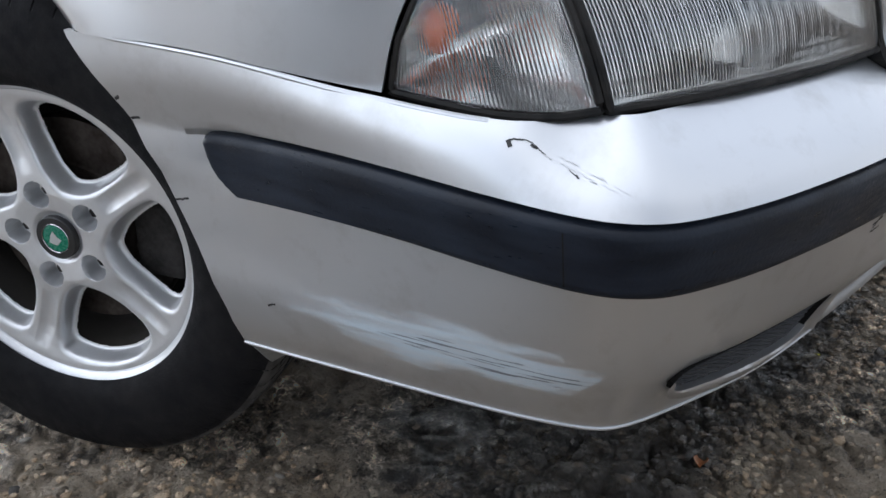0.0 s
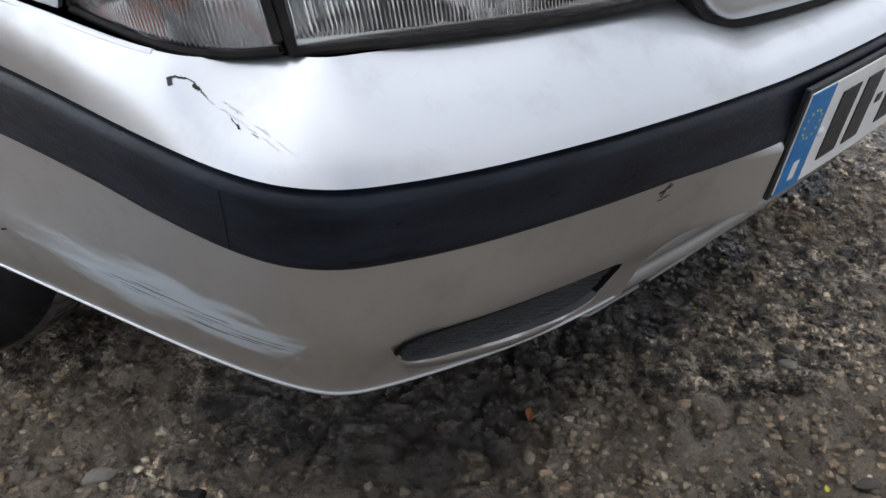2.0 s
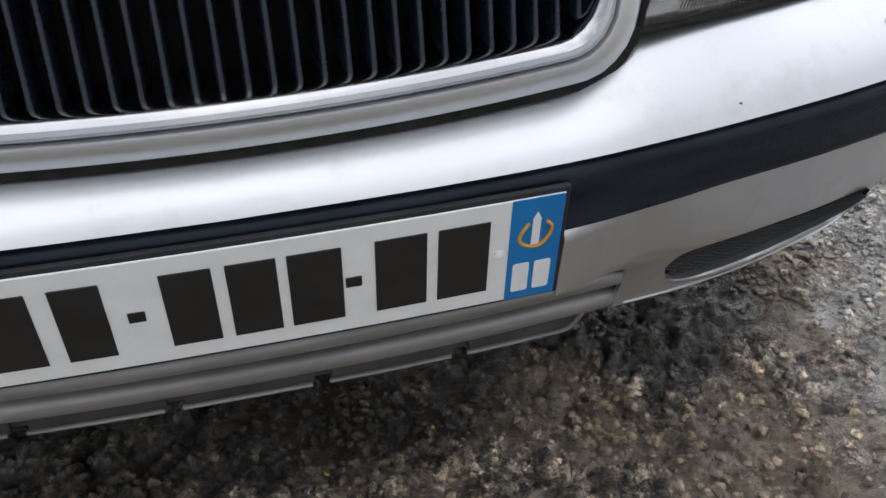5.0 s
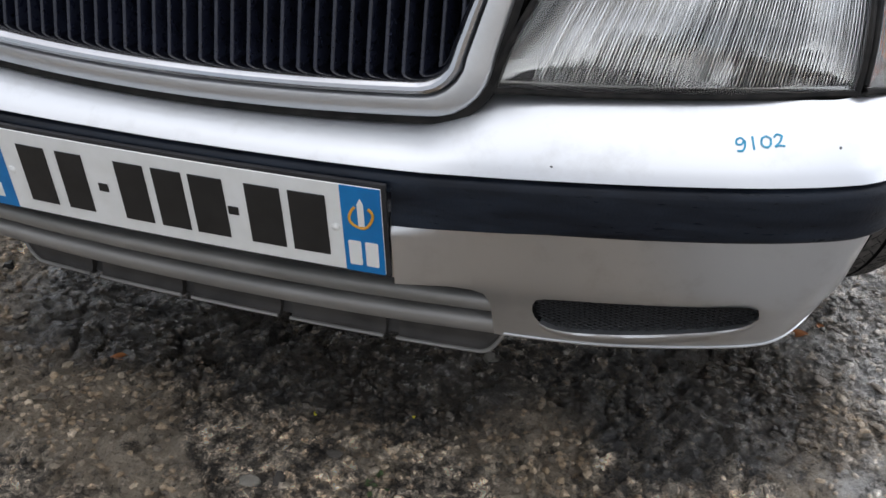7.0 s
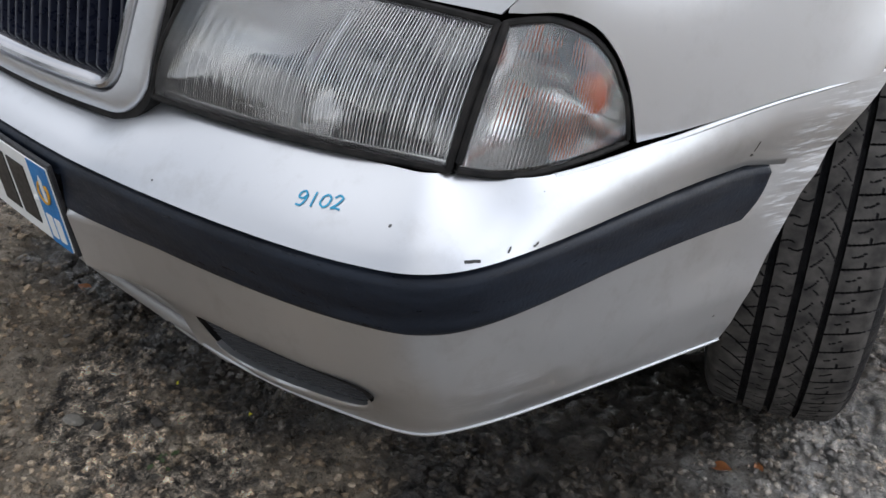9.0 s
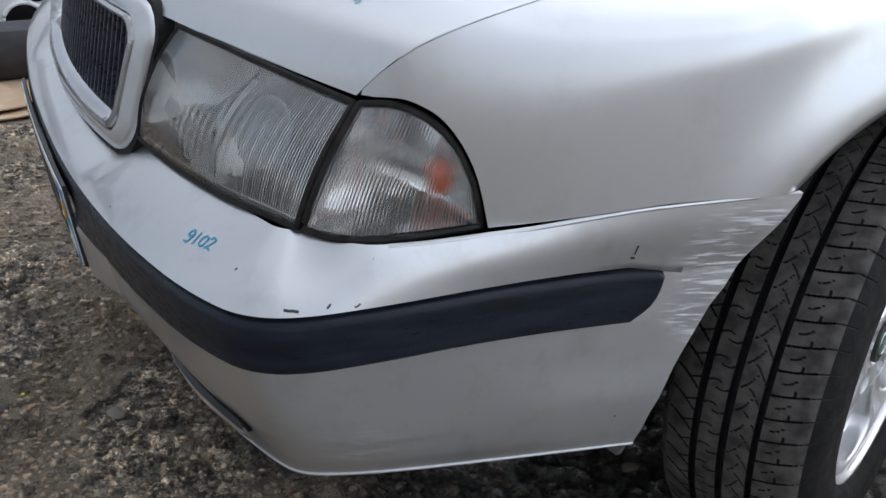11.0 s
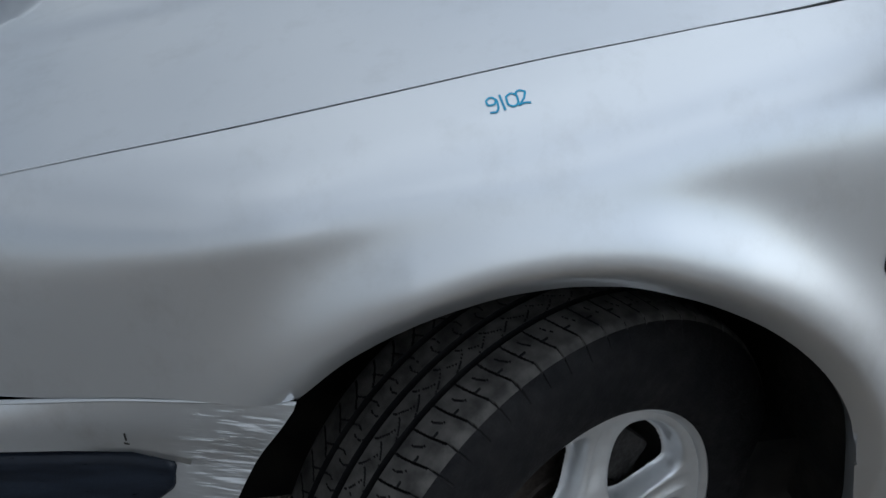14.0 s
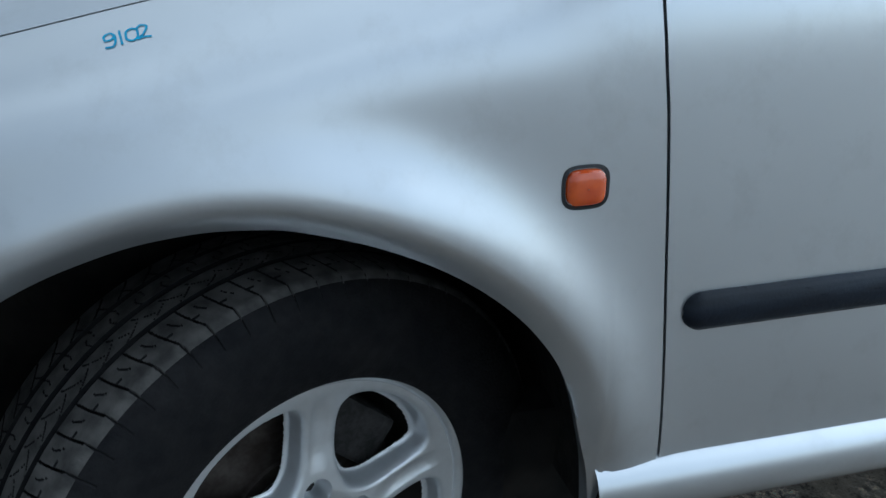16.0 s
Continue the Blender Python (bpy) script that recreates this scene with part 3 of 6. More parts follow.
#             0      .27    .36    .45    .63   corner y.22   y.35   y.50   y.65
STRIP_Z = [0.521, 0.523, 0.527, 0.532, 0.541, 0.548, 0.553, 0.556, 0.552, 0.546]
TOP_Z = [0.571, 0.573, 0.589, 0.595, 0.603, 0.608, 0.608, 0.613, 0.630, 0.636]
TOP_IN = [0.098, 0.098, 0.082, 0.076, 0.078, 0.073, 0.025, 0.008, -0.021, -0.046]
BELOW_IN = [0.004, 0.002, 0.006, 0.011, 0.013, 0.013, 0.012, 0.008, 0.000, -0.022]
MID_IN = [0.022, 0.020, 0.027, 0.034, 0.038, 0.044, 0.036, 0.022, 0.008, -0.010]
LOW_IN = [0.056, 0.056, 0.056, 0.058, 0.064, 0.068, 0.052, 0.033, 0.016, 0.006]
LIP_IN = [0.076, 0.074, 0.072, 0.072, 0.082, 0.086, 0.064, 0.043, 0.025, 0.017]
LIP_Z = [0.296, 0.296, 0.296, 0.296, 0.301, 0.3095, 0.3155, 0.317, 0.314, 0.311]
STRIP_H = 0.058


def end_y(z):
    return np.interp(z, [0.30, 0.36, 0.43, 0.524, 0.58, 0.632], [0.532, 0.539, 0.556, 0.588, 0.613, 0.642])


def along(vals, s):
    return pchip(STN, vals, s)


def bumper_grid(levels, ns=150):
    """Rows of the bumper's skin. levels: functions of s that give inset and height."""
    rows = []
    sc = s_at(y=0.30)
    for f in levels:
        u = np.linspace(0, 1, ns)
        s_end = s_at(y=0.60)
        for _ in range(4):
            z = f(np.array([s_end]))[1][0]
            s_end = np.interp(end_y(z), plan[250:, 1], plan_s[250:])
        uc = sc / 0.98
        s = np.where(u < uc, u * 0.98, sc + (u - uc) / (1 - uc) * (s_end - sc))
        i, z = f(s)
        to_end = np.clip(end_y(z) - np.interp(s, plan_s, plan[:, 1]), 0, 1) + (s < STN[7])
        i = i - 0.16 * np.clip(0.034 - to_end, 0, 1)
        row = at_plan(s, i, z)
        soft = np.clip((0.42 - z.mean()) / 0.06, 0, 1)
        for _ in range(int(90 * soft)):                            # even out the corner low down
            row[1:-1] = 0.5 * row[1:-1] + 0.25 * (row[:-2] + row[2:])
        rows.append(row)
    return np.stack(rows, 1)


def flare(s):
    """The skin turns outward just ahead of the wheel."""
    return np.interp(s, [0, STN[8] - 0.04, STN[8], STN[8] + 0.04, STN[9]], [0, 0, -0.004, -0.013, -0.024])


def upper(fr):
    def f(s):
        zs, zt, it = along(STRIP_Z, s) + 0.004, along(TOP_Z, s), along(TOP_IN, s)
        p = np.interp(s, [0, STN[2], STN[3], STN[4], STN[6], STN[8]], [0.72, 0.78, 0.82, 0.80, 0.78, 0.85])
        swell = 0.006 * np.sin(np.pi * fr) * np.interp(s, [STN[5], STN[7]], [0, 1])
        return it * fr + flare(s) * (1 - fr) - swell, zs + (zt - zs) * fr**p
    return f


def lower(k, fr):
    Z = [lambda s: along(STRIP_Z, s) - STRIP_H + 0.012, lambda s: 0.385 + 0 * s, lambda s: 0.340 + 0 * s, lambda s: along(LIP_Z, s)]
    I = [BELOW_IN, MID_IN, LOW_IN, LIP_IN]

    def f(s):
        return along(I[k], s) * (1 - fr) + along(I[k + 1], s) * fr, Z[k](s) * (1 - fr) + Z[k + 1](s) * fr
    return f


lev = [upper(a) for a in np.linspace(1, 0, 13)]
S_FADE = s_at(y=0.506)


def channel(depth, dz):
    """Row of the groove behind the rub strip; it runs out behind the strip's end."""
    def f(s):
        k = np.clip((s - S_FADE) / 0.02, 0, 1)
        return depth * (1 - k) + k * flare(s), along(STRIP_Z, s) + dz
    return f


lev += [channel(0.016, -0.004), channel(0.020, -0.022)]
lev += [lower(0, a) for a in np.linspace(0, 1, 7)[:-1]] + [lower(1, a) for a in np.linspace(0, 1, 4)[:-1]] + [lower(2, a) for a in np.linspace(0, 1, 4)]
lev += [lambda s: (along(LIP_IN, s) + 0.001, along(LIP_Z, s) - 0.005), lambda s: (along(LIP_IN, s) + 0.010, along(LIP_Z, s) - 0.010)]
half = bumper_grid(lev)
full = np.concatenate([mirrored(half[:0:-1], -1), half])

car = thing("car", (0, 1.9, 0), "silver five-door family car with scuffed front bumper and turned front wheels", "car")
bm = bmesh.new()
add_shell(bm, full, 0.006, (0, 1.0, 0.45))
bumper = part("front_bumper", bm, m_bumper, car, "silver front bumper with scrapes, scuffs and marker writing", 40)


def fog_outline(sx, grow=0.0):
    """The fog lamp opening as seen from the front."""
    o = np.array([(0.409, 0.344), (0.411, 0.360), (0.419, 0.369), (0.50, 0.374), (0.58, 0.379), (0.630, 0.383), (0.646, 0.380), (0.652, 0.370),
                  (0.646, 0.356), (0.628, 0.343), (0.595, 0.333), (0.54, 0.323), (0.49, 0.317), (0.445, 0.314), (0.422, 0.319), (0.412, 0.330)])
    c = o.mean(0)
    o = c + (o - c) * (1 + grow)
    o = curve3(np.vstack([o, o[:1]]), 49)[:-1]
    return np.stack([sx * o[:, 0], o[:, 1]], 1)


def cut_fog(sx):
    def f(b):
        o = fog_outline(sx)
        add_prism(b, [(x, -0.1, z) for x, z in o], [(x, 0.3, z) for x, z in o])
    return f


def intake(b):
    """The slot under the plate."""
    h = [(0.0, 0.384), (0.262, 0.384), (0.285, 0.381), (0.300, 0.3785), (0.345, 0.375), (0.357, 0.368), (0.361, 0.352), (0.363, 0.27), (0.363, 0.25)]
    o = h + [(-x, z) for x, z in h[:0:-1]]
    add_prism(b, [(x, -0.1, z) for x, z in o], [(x, 0.3, z) for x, z in o])


carve(bumper, [cut_fog(1), cut_fog(-1), intake])

# black strip round the bumper, notched over the plate
def strip_grid(s0, s1, zb, n):
    s = s0 + (s1 - s0) * (1 - (1 - np.linspace(0, 1, n)) ** 1.6)
    far = s1 > 0.8
    sec = [(0.018, 0.0, 0, 0.008), (0.004, -0.001, 0, 0.005), (-0.001, -0.004, 0, 0.002), (-0.003, -0.010, 0, 0.0)]
    sec += [(-0.003 + 0.004 * f, None, f, e) for f, e in ((0.3, 0.001), (0.5, 0.0035), (0.7, 0.0090), (0.85, 0.0165), (0.95, 0.024))]
    sec += [(0.004, None, 1.02, 0.029), (0.030, None, 0.98, 0.029)]
    rows = []
    for i, dz, f, e in sec:
        q = s0 + (s - s0) * ((s1 - e - s0) / (s1 - s0) if far else 1)                # raked, rounded rear end
        zs = along(STRIP_Z, q)
        z = zs + dz if dz is not None else zs - 0.010 - (zs - zb(q) - 0.010) * f
        end = np.clip((q[-1] - q) / 0.010, 0, 1) ** 0.5 if far else np.ones(n)
        i = i + flare(q) * (1 - min(f, 1)) + np.minimum(0, along(BELOW_IN, q) - 0.006 - i) * min(f, 1)
        rows.append(at_plan(q, i + 0.022 * (1 - end), z))
    return np.stack(rows, 1)


S_END = s_at(y=0.533)
S_PL = s_at(x=0.2660)
for sx in (1, -1):
    bm = bmesh.new()
    P = mirrored(strip_grid(S_PL, S_END, lambda s: along(STRIP_Z, s) - STRIP_H, 110), sx)
    add_grid(bm, P)
    add_grid(bm, np.stack([P[0], P[0] + np.array([0, 0.03, 0])]))
    bmesh.ops.recalc_face_normals(bm, faces=bm.faces)
    part("rub_strip", bm, m_strip, bumper, "weathered black plastic rub strip", 50)
bm = bmesh.new()
P = strip_grid(0, S_PL, lambda s: along(STRIP_Z, s) - 0.020, 40)
add_grid(bm, np.concatenate([mirrored(P[:0:-1], -1), P]))
part("rub_strip", bm, m_strip, bumper, "thin black strip above the plate", 50)

# bright rolled edge along the bottom
for sx in (1, -1):
    bm = bmesh.new()
    edge_l = half[:, -3]
    edge_l = edge_l[edge_l[:, 0] > 0.372]
    add_tube(bm, mirrored(edge_l + np.array([0, 0.0002, -0.002]), sx), 0.0011, 8)
    part("lower_edge", bm, m_paint, bumper)


# turned edge along the wing seam
for sx in (1, -1):
    bm = bmesh.new()
    s = np.linspace(s_at(y=0.24), s_at(y=0.625), 60)
    add_tube(bm, mirrored(at_plan(s, along(TOP_IN, s) + 0.0005, along(TOP_Z, s) - 0.0022), sx), 0.0026, 8)
    part("upper_edge", bm, m_paint, bumper)


# fog openings: rolled rim, recess and expanded mesh
def skin_y(x, z):
    """Depth of the lower skin at a place seen from the front."""
    s = s_at(x=min(abs(x), 0.74))
    zz = [along(STRIP_Z, s) - STRIP_H + 0.012, 0.385, 0.340, float(along(LIP_Z, s))]
    ii = [along(t, s) for t in (BELOW_IN, MID_IN, LOW_IN, LIP_IN)]
    i = np.interp(-z, [-float(q) for q in zz], [float(q) for q in ii])
    return float(at_plan(s, i, z)[1])


for sx in (1, -1):
    o = fog_outline(sx)
    bm = bmesh.new()
    ring = np.array([(x, skin_y(x, z) + 0.001, z) for x, z in o])
    back = np.array([(x, skin_y(x, z) + 0.05, z) for x, z in fog_outline(sx, -0.03)])
    add_grid(bm, np.stack([ring, back]), wrap_v=True)
    bm.faces.new([v for v in bm.verts][len(ring):])
    bmesh.ops.recalc_face_normals(bm, faces=bm.faces)
    part("fog_recess", bm, m_liner, bumper, "dark blanked fog lamp opening")
    bm = bmesh.new()
    low_z = lambda x: 0.330 + 0.17 * (abs(x) - 0.42)
    lowr = np.array([p for p in np.roll(ring, -int(np.argmax(sx * o[:, 0])), 0) if p[2] < low_z(p[0])])
    mid_p = np.array([sx * 0.53, 0, 0.352])
    away = lowr - mid_p
    away[:, 0] *= 0.15
    away[:, 1] = 0
    away /= np.linalg.norm(away, axis=1, keepdims=True)
    k = np.sin(np.pi * np.linspace(0.02, 0.98, len(lowr)))[:, None] ** 0.6
    fwd = np.array([0, -1.0, 0])
    def flat(w, up):
        q = lowr + away * w * k
        return np.array([(a, skin_y(a, c), c) for a, b, c in q]) + fwd * up * k + fwd * 0.0006
    add_grid(bm, np.stack([lowr + np.array([0, 0.012, 0]) - away * 0.002, flat(0.000, 0.0015), flat(0.003, 0.0035), flat(0.007, 0.0038), flat(0.012, 0.0022), flat(0.018, 0.0)], 1))
    bmesh.ops.recalc_face_normals(bm, faces=bm.faces)
    part("opening_rim", bm, m_paint, bumper)
    bm = bmesh.new()                                # crossed strands, clipped to the opening

    def inside(x, z):
        c = False
        for i in range(len(o)):
            (x1, z1), (x2, z2) = o[i], o[i - 1]
            if (z1 > z) != (z2 > z) and x < (x2 - x1) * (z - z1) / (z2 - z1) + x1:
                c = not c
        return c
    for lean in (1, -1):
        for k in range(-24, 56):
            run = []
            for t in np.linspace(0, 0.09, 46):
                x, z = sx * (0.36 + k * 0.0115 + lean * t * 2.1 + (0.19 if lean < 0 else 0)), 0.30 + t
                if inside(x, z):
                    run.append((x, skin_y(x, z) + 0.007, z))
                elif len(run) > 1:
                    break
            if len(run) > 2:
                add_tube(bm, run[::3] + [run[-1]], 0.0010, 4)
    part("mesh_insert", bm, m_mesh, bumper, "black plastic diamond mesh")

# slot under the plate: back wall, two rounded bars, spoiler with tabs
bm = bmesh.new()
add_box(bm, (-0.40, 0.15, 0.26), (0.40, 0.16, 0.42))
part("intake_back", bm, m_liner, bumper)


front_y = lambda x: np.interp(abs(x), plan[:, 0], plan[:, 1])


def swept_bar(name, section, x0, x1, material, label="", n=70, close=True):
    """A moulding across the front: section gives (inset, height) from top to bottom, closed behind."""
    bm = bmesh.new()
    sec = curve3(section, 3 * len(section))
    P = np.array([[(x, front_y(x) + i, z + 0.004 * (abs(x) / 0.36) ** 2) for i, z in sec] for x in np.linspace(x0, x1, n)])
    vs = add_grid(bm, P, wrap_v=close)
    if close:
        bm.faces.new(vs[0])
        bm.faces.new(vs[-1][::-1])
    bmesh.ops.recalc_face_normals(bm, faces=bm.faces)
    return part(name, bm, material, bumper, label, 50)


swept_bar("intake_bar", [(0.060, 0.3935), (0.036, 0.3925), (0.0285, 0.3895), (0.0265, 0.3850), (0.0300, 0.3795), (0.042, 0.3770), (0.062, 0.379)], -0.284, 0.284, m_dirty, "silver ledge under the plate")
swept_bar("intake_bar", [(0.0940, 0.3480), (0.0650, 0.3470), (0.0580, 0.3430), (0.0570, 0.3380), (0.0600, 0.3300), (0.0670, 0.3230), (0.0940, 0.3210)], -0.363, 0.363, m_dirty, "dirty silver bar across the slot")
swept_bar("intake_bar", [(0.1090, 0.3100), (0.0790, 0.3090), (0.0720, 0.3050), (0.0710, 0.3000), (0.0740, 0.2910), (0.0820, 0.2820), (0.1090, 0.2800)], -0.365, 0.365, m_dirty, "dirty silver bar across the slot")


def dip(x):
    return 0.225 + 0.060 * max(0.0, (abs(x) - 0.330) / 0.042) ** 2.2


# spoiler: dark panels between narrow gaps, over a pale bottom edge
NOTCH = [-0.385, -0.235, -0.085, 0.065, 0.215, 0.385]
for k in range(5):
    xs = np.linspace(max(-0.372, NOTCH[k] + 0.009), min(0.372, NOTCH[k + 1] - 0.009), 24)
    bm = bmesh.new()
    sec = [(0.110, 0.033), (0.088, 0.031), (0.083, 0.027), (0.084, 0.015), (0.083, 0.005), (0.080, 0.002), (0.080, -0.002), (0.083, -0.005), (0.115, -0.003)]
    P = np.array([[(x, front_y(x) + 0.048 + i, dip(x) + dz) for i, dz in sec] for x in xs])
    vs = add_grid(bm, P)
    bm.faces.new(vs[0])
    bm.faces.new(vs[-1])
    bmesh.ops.recalc_face_normals(bm, faces=bm.faces)
    part("spoiler_panel", bm, m_spoiler, bumper, "grey plastic lower spoiler panel", 40)
bm = bmesh.new()
xs = np.linspace(-0.372, 0.372, 90)
add_grid(bm, np.array([[(x, front_y(x) + 0.048 + i, dip(x) + dz) for i, dz in ((0.105, 0.040), (0.096, 0.026), (0.092, 0.004), (0.088, -0.001), (0.10, -0.004), (0.16, 0.012))] for x in xs]))
part("front_spoiler", bm, m_spoiler, bumper, "grey plastic lower spoiler with narrow gaps")
for k in range(5):
    bm = bmesh.new()
    xs = np.linspace(max(-0.368, NOTCH[k] + 0.006), min(0.368, NOTCH[k + 1] - 0.012), 30)
    add_tube(bm, [(x, front_y(x) + 0.1280, dip(x) - 0.0035) for x in xs], 0.0028, 8)
    part("spoiler_edge", bm, m_dirty, bumper)

# silver cheeks beside the plate, coming forward to its edge
for sx in (1, -1):
    bm = bmesh.new()
    P = []
    for x in np.linspace(0.2665, 0.365, 24):
        k = (x - 0.2665) / 0.0985
        e = 0.55 * (1 - k) ** 2.5
        P.append([(x, skin_y(x, z) - 0.0012 + 0.0035 * k**3 - e * max(0.0, skin_y(x, z) - (0.012 + 0.11 * (0.455 - z))) * min(1.0, max(0.0, (0.468 - z) / 0.012)), z) for z in np.linspace(0.466, 0.386 - 0.008 * k, 16)])
    P = np.array(P)
    add_grid(bm, mirrored(P, sx))
    add_grid(bm, mirrored(np.stack([P[0], P[0] + np.array([0, 0.02, 0])]), sx))
    bmesh.ops.remove_doubles(bm, verts=bm.verts, dist=0.0002)
    bmesh.ops.recalc_face_normals(bm, faces=bm.faces)
    part("plate_cheek", bm, m_paint, bumper, "", 45)

# ---------------------------------------------------------------- registration plate
plate_at = Matrix.Translation((0, 0.0135, 0.4555)) @ Matrix.Rotation(radians(6.5), 4, "X")


def plate_curve(x):
    return 0.005 * (x / 0.265) ** 2 - 0.002


def plate_piece(name, outline, depth, material, parent, thick=0.0012, label="", n=1):
    """A flat piece on the plate; outline in plate coordinates."""
    bm = bmesh.new()
    f = [plate_at @ Vector((x, plate_curve(x) - depth, z)) for x, z in outline]
    b = [plate_at @ Vector((x, plate_curve(x) - depth + thick, z)) for x, z in outline]
    add_prism(bm, f, b)
    return part(name, bm, material, parent, label)


def bar_outline(x0, z0, x1, z1, r=0.004):
    o = []
    for cx, cz, a0 in ((x1 - r, z1 - r, 0), (x0 + r, z1 - r, 90), (x0 + r, z0 + r, 180), (x1 - r, z0 + r, 270)):
        o += [(cx + r * math.cos(radians(a0 + t)), cz + r * math.sin(radians(a0 + t))) for t in (0, 30, 60, 90)]
    return o


def strip_piece(name, x0, z0, x1, z1, depth, material, parent, thick, label=""):
    """A bent rectangular piece that follows the plate's slight curve."""
    bm = bmesh.new()
    xs = np.linspace(x0, x1, max(2, int((x1 - x0) / 0.02)))
    ring = lambda x: [plate_at @ Vector(p) for p in ((x, plate_curve(x) - depth, z0), (x, plate_curve(x) - depth, z1), (x, plate_curve(x) - depth + thick, z1), (x, plate_curve(x) - depth + thick, z0))]
    vs = add_grid(bm, np.array([ring(x) for x in xs]), wrap_v=True)
    bm.faces.new(vs[0])
    bm.faces.new(vs[-1])
    bmesh.ops.recalc_face_normals(bm, faces=bm.faces)
    bmesh.ops.bevel(bm, geom=[e for e in bm.edges if e.calc_face_angle(0) > 1.0], offset=0.0006, segments=1, affect="EDGES")
    return part(name, bm, material, parent, label)


plate = strip_piece("number_plate", -0.2645, -0.0595, 0.2645, 0.0595, 0.000, m_black, car, 0.005, "white plate with blue end bands in a black holder")
strip_piece("plate_sheet", -0.260, -0.0550, 0.260, 0.0550, 0.0022, m_white, plate, 0.002)
strip_piece("plate_band", -0.2598, -0.0548, -0.2150, 0.0548, 0.0027, m_blue, plate, 0.0006, "blue end band with a ring of yellow dots")
strip_piece("plate_band", 0.2150, -0.0548, 0.2598, 0.0548, 0.0027, m_blue, plate, 0.0006, "blue end band with an orange emblem")
for k in range(12):
    a = radians(30 * k)
    cx, cz = -0.2375 + 0.0145 * math.sin(a), 0.018 + 0.0145 * math.cos(a)
    plate_piece("plate_dot", [(cx + 0.0015 * math.cos(t), cz + 0.0015 * math.sin(t)) for t in np.linspace(0, 6.283, 9)[:-1]], 0.0031, m_yellow, plate, 0.0005)
plate_piece("plate_bar", bar_outline(-0.2430, -0.043, -0.2320, -0.022, 0.001), 0.0031, m_white, plate, 0.0005)
# raised dark bars, one for each sign
for x0, x1, z0, z1 in ((-0.190, -0.151, -0.0385, 0.0385), (-0.136, -0.100, -0.0385, 0.0385), (-0.086, -0.073, -0.006, 0.005), (-0.058, -0.020, -0.0385, 0.0385),
                       (-0.010, 0.028, -0.0385, 0.0385), (0.036, 0.078, -0.0385, 0.0385), (0.080, 0.093, -0.006, 0.005), (0.104, 0.146, -0.0385, 0.0385), (0.155, 0.198, -0.0385, 0.0385)):
    strip_piece("plate_bar", x0, z0, x1, z1, 0.0034, m_ink, plate, 0.0012)
for x0, x1 in ((0.2200, 0.2345), (0.2390, 0.2535)):
    plate_piece("plate_bar", bar_outline(x0, -0.046, x1, -0.014, 0.002), 0.0031, m_white, plate, 0.0005)
bm = bmesh.new()
add_tube(bm, [plate_at @ Vector((0.2370 + (0.013 + 0.002 * math.sin(2 * t)) * math.cos(t), plate_curve(0.237) - 0.0034, 0.018 + 0.014 * math.sin(t))) for t in np.linspace(radians(125), radians(415), 28)], 0.0016, 6)
part("plate_emblem", bm, m_gold, plate)
plate_piece("plate_emblem", [(0.2335, 0.006), (0.2405, 0.006), (0.2405, 0.034), (0.237, 0.041), (0.2335, 0.034)], 0.0036, m_white, plate, 0.0005)
for x in (-0.207, 0.207):
    bm = bmesh.new()
    add_lathe(bm, [(-0.0030, 0.0001), (-0.0028, 0.0025), (-0.0015, 0.0048), (0.001, 0.005)], 20)
    bmesh.ops.transform(bm, matrix=plate_at @ Matrix.Translation((x, plate_curve(x) - 0.002, 0.0)) @ Matrix.Rotation(radians(90), 4, "Z"), verts=bm.verts)
    part("plate_screw", bm, m_white, plate)


# ---------------------------------------------------------------- body side
GAP = np.array([(0.693, 0.242, 0.729), (0.712, 0.255, 0.752), (0.732, 0.28, 0.778), (0.745, 0.32, 0.797), (0.752, 0.38, 0.814), (0.757, 0.46, 0.831),
                (0.759, 0.58, 0.853), (0.761, 0.73, 0.883), (0.764, 0.87, 0.912), (0.771, 1.0, 0.937), (0.786, 1.174, 0.976), (0.789, 1.195, 0.985),
                (0.796, 1.216, 0.9985), (0.811, 1.238, 0.9965), (0.819, 1.265, 0.991), (0.825, 1.297, 0.986), (0.822, 1.6, 0.992), (0.818, 2.2, 1.000), (0.800, 3.2, 1.008), (0.76, 4.2, 1.0)])


def gap_x(y):
    return pchip(GAP[:, 1], GAP[:, 0], y)


def gap_z(y):
    return pchip(GAP[:, 1], GAP[:, 2], y)


def wide(y):
    return pchip([0.24, 0.284, 0.337, 0.40, 0.50, 0.57, 0.64, 0.80, 1.0, 1.3, 2.4, 3.6, 4.3], [0.705, 0.742, 0.772, 0.799, 0.832, 0.850, 0.858, 0.858, 0.860, 0.864, 0.867, 0.855, 0.80], y)


ARCH = np.array([(0.640, 0.634), (0.69, 0.674), (0.766, 0.710), (0.84, 0.728), (0.885, 0.7315), (0.93, 0.729), (0.996, 0.713), (1.06, 0.687), (1.12, 0.650), (1.175, 0.598),
                 (1.21, 0.543), (1.236, 0.455), (1.247, 0.40), (1.250, 0.35)])
arch = curve3(ARCH, 120)
arch_a = np.arctan2(arch[::-1, 1] - 0.40, arch[::-1, 0] - 0.90)
arch_r = np.hypot(arch[::-1, 1] - 0.40, arch[::-1, 0] - 0.90)


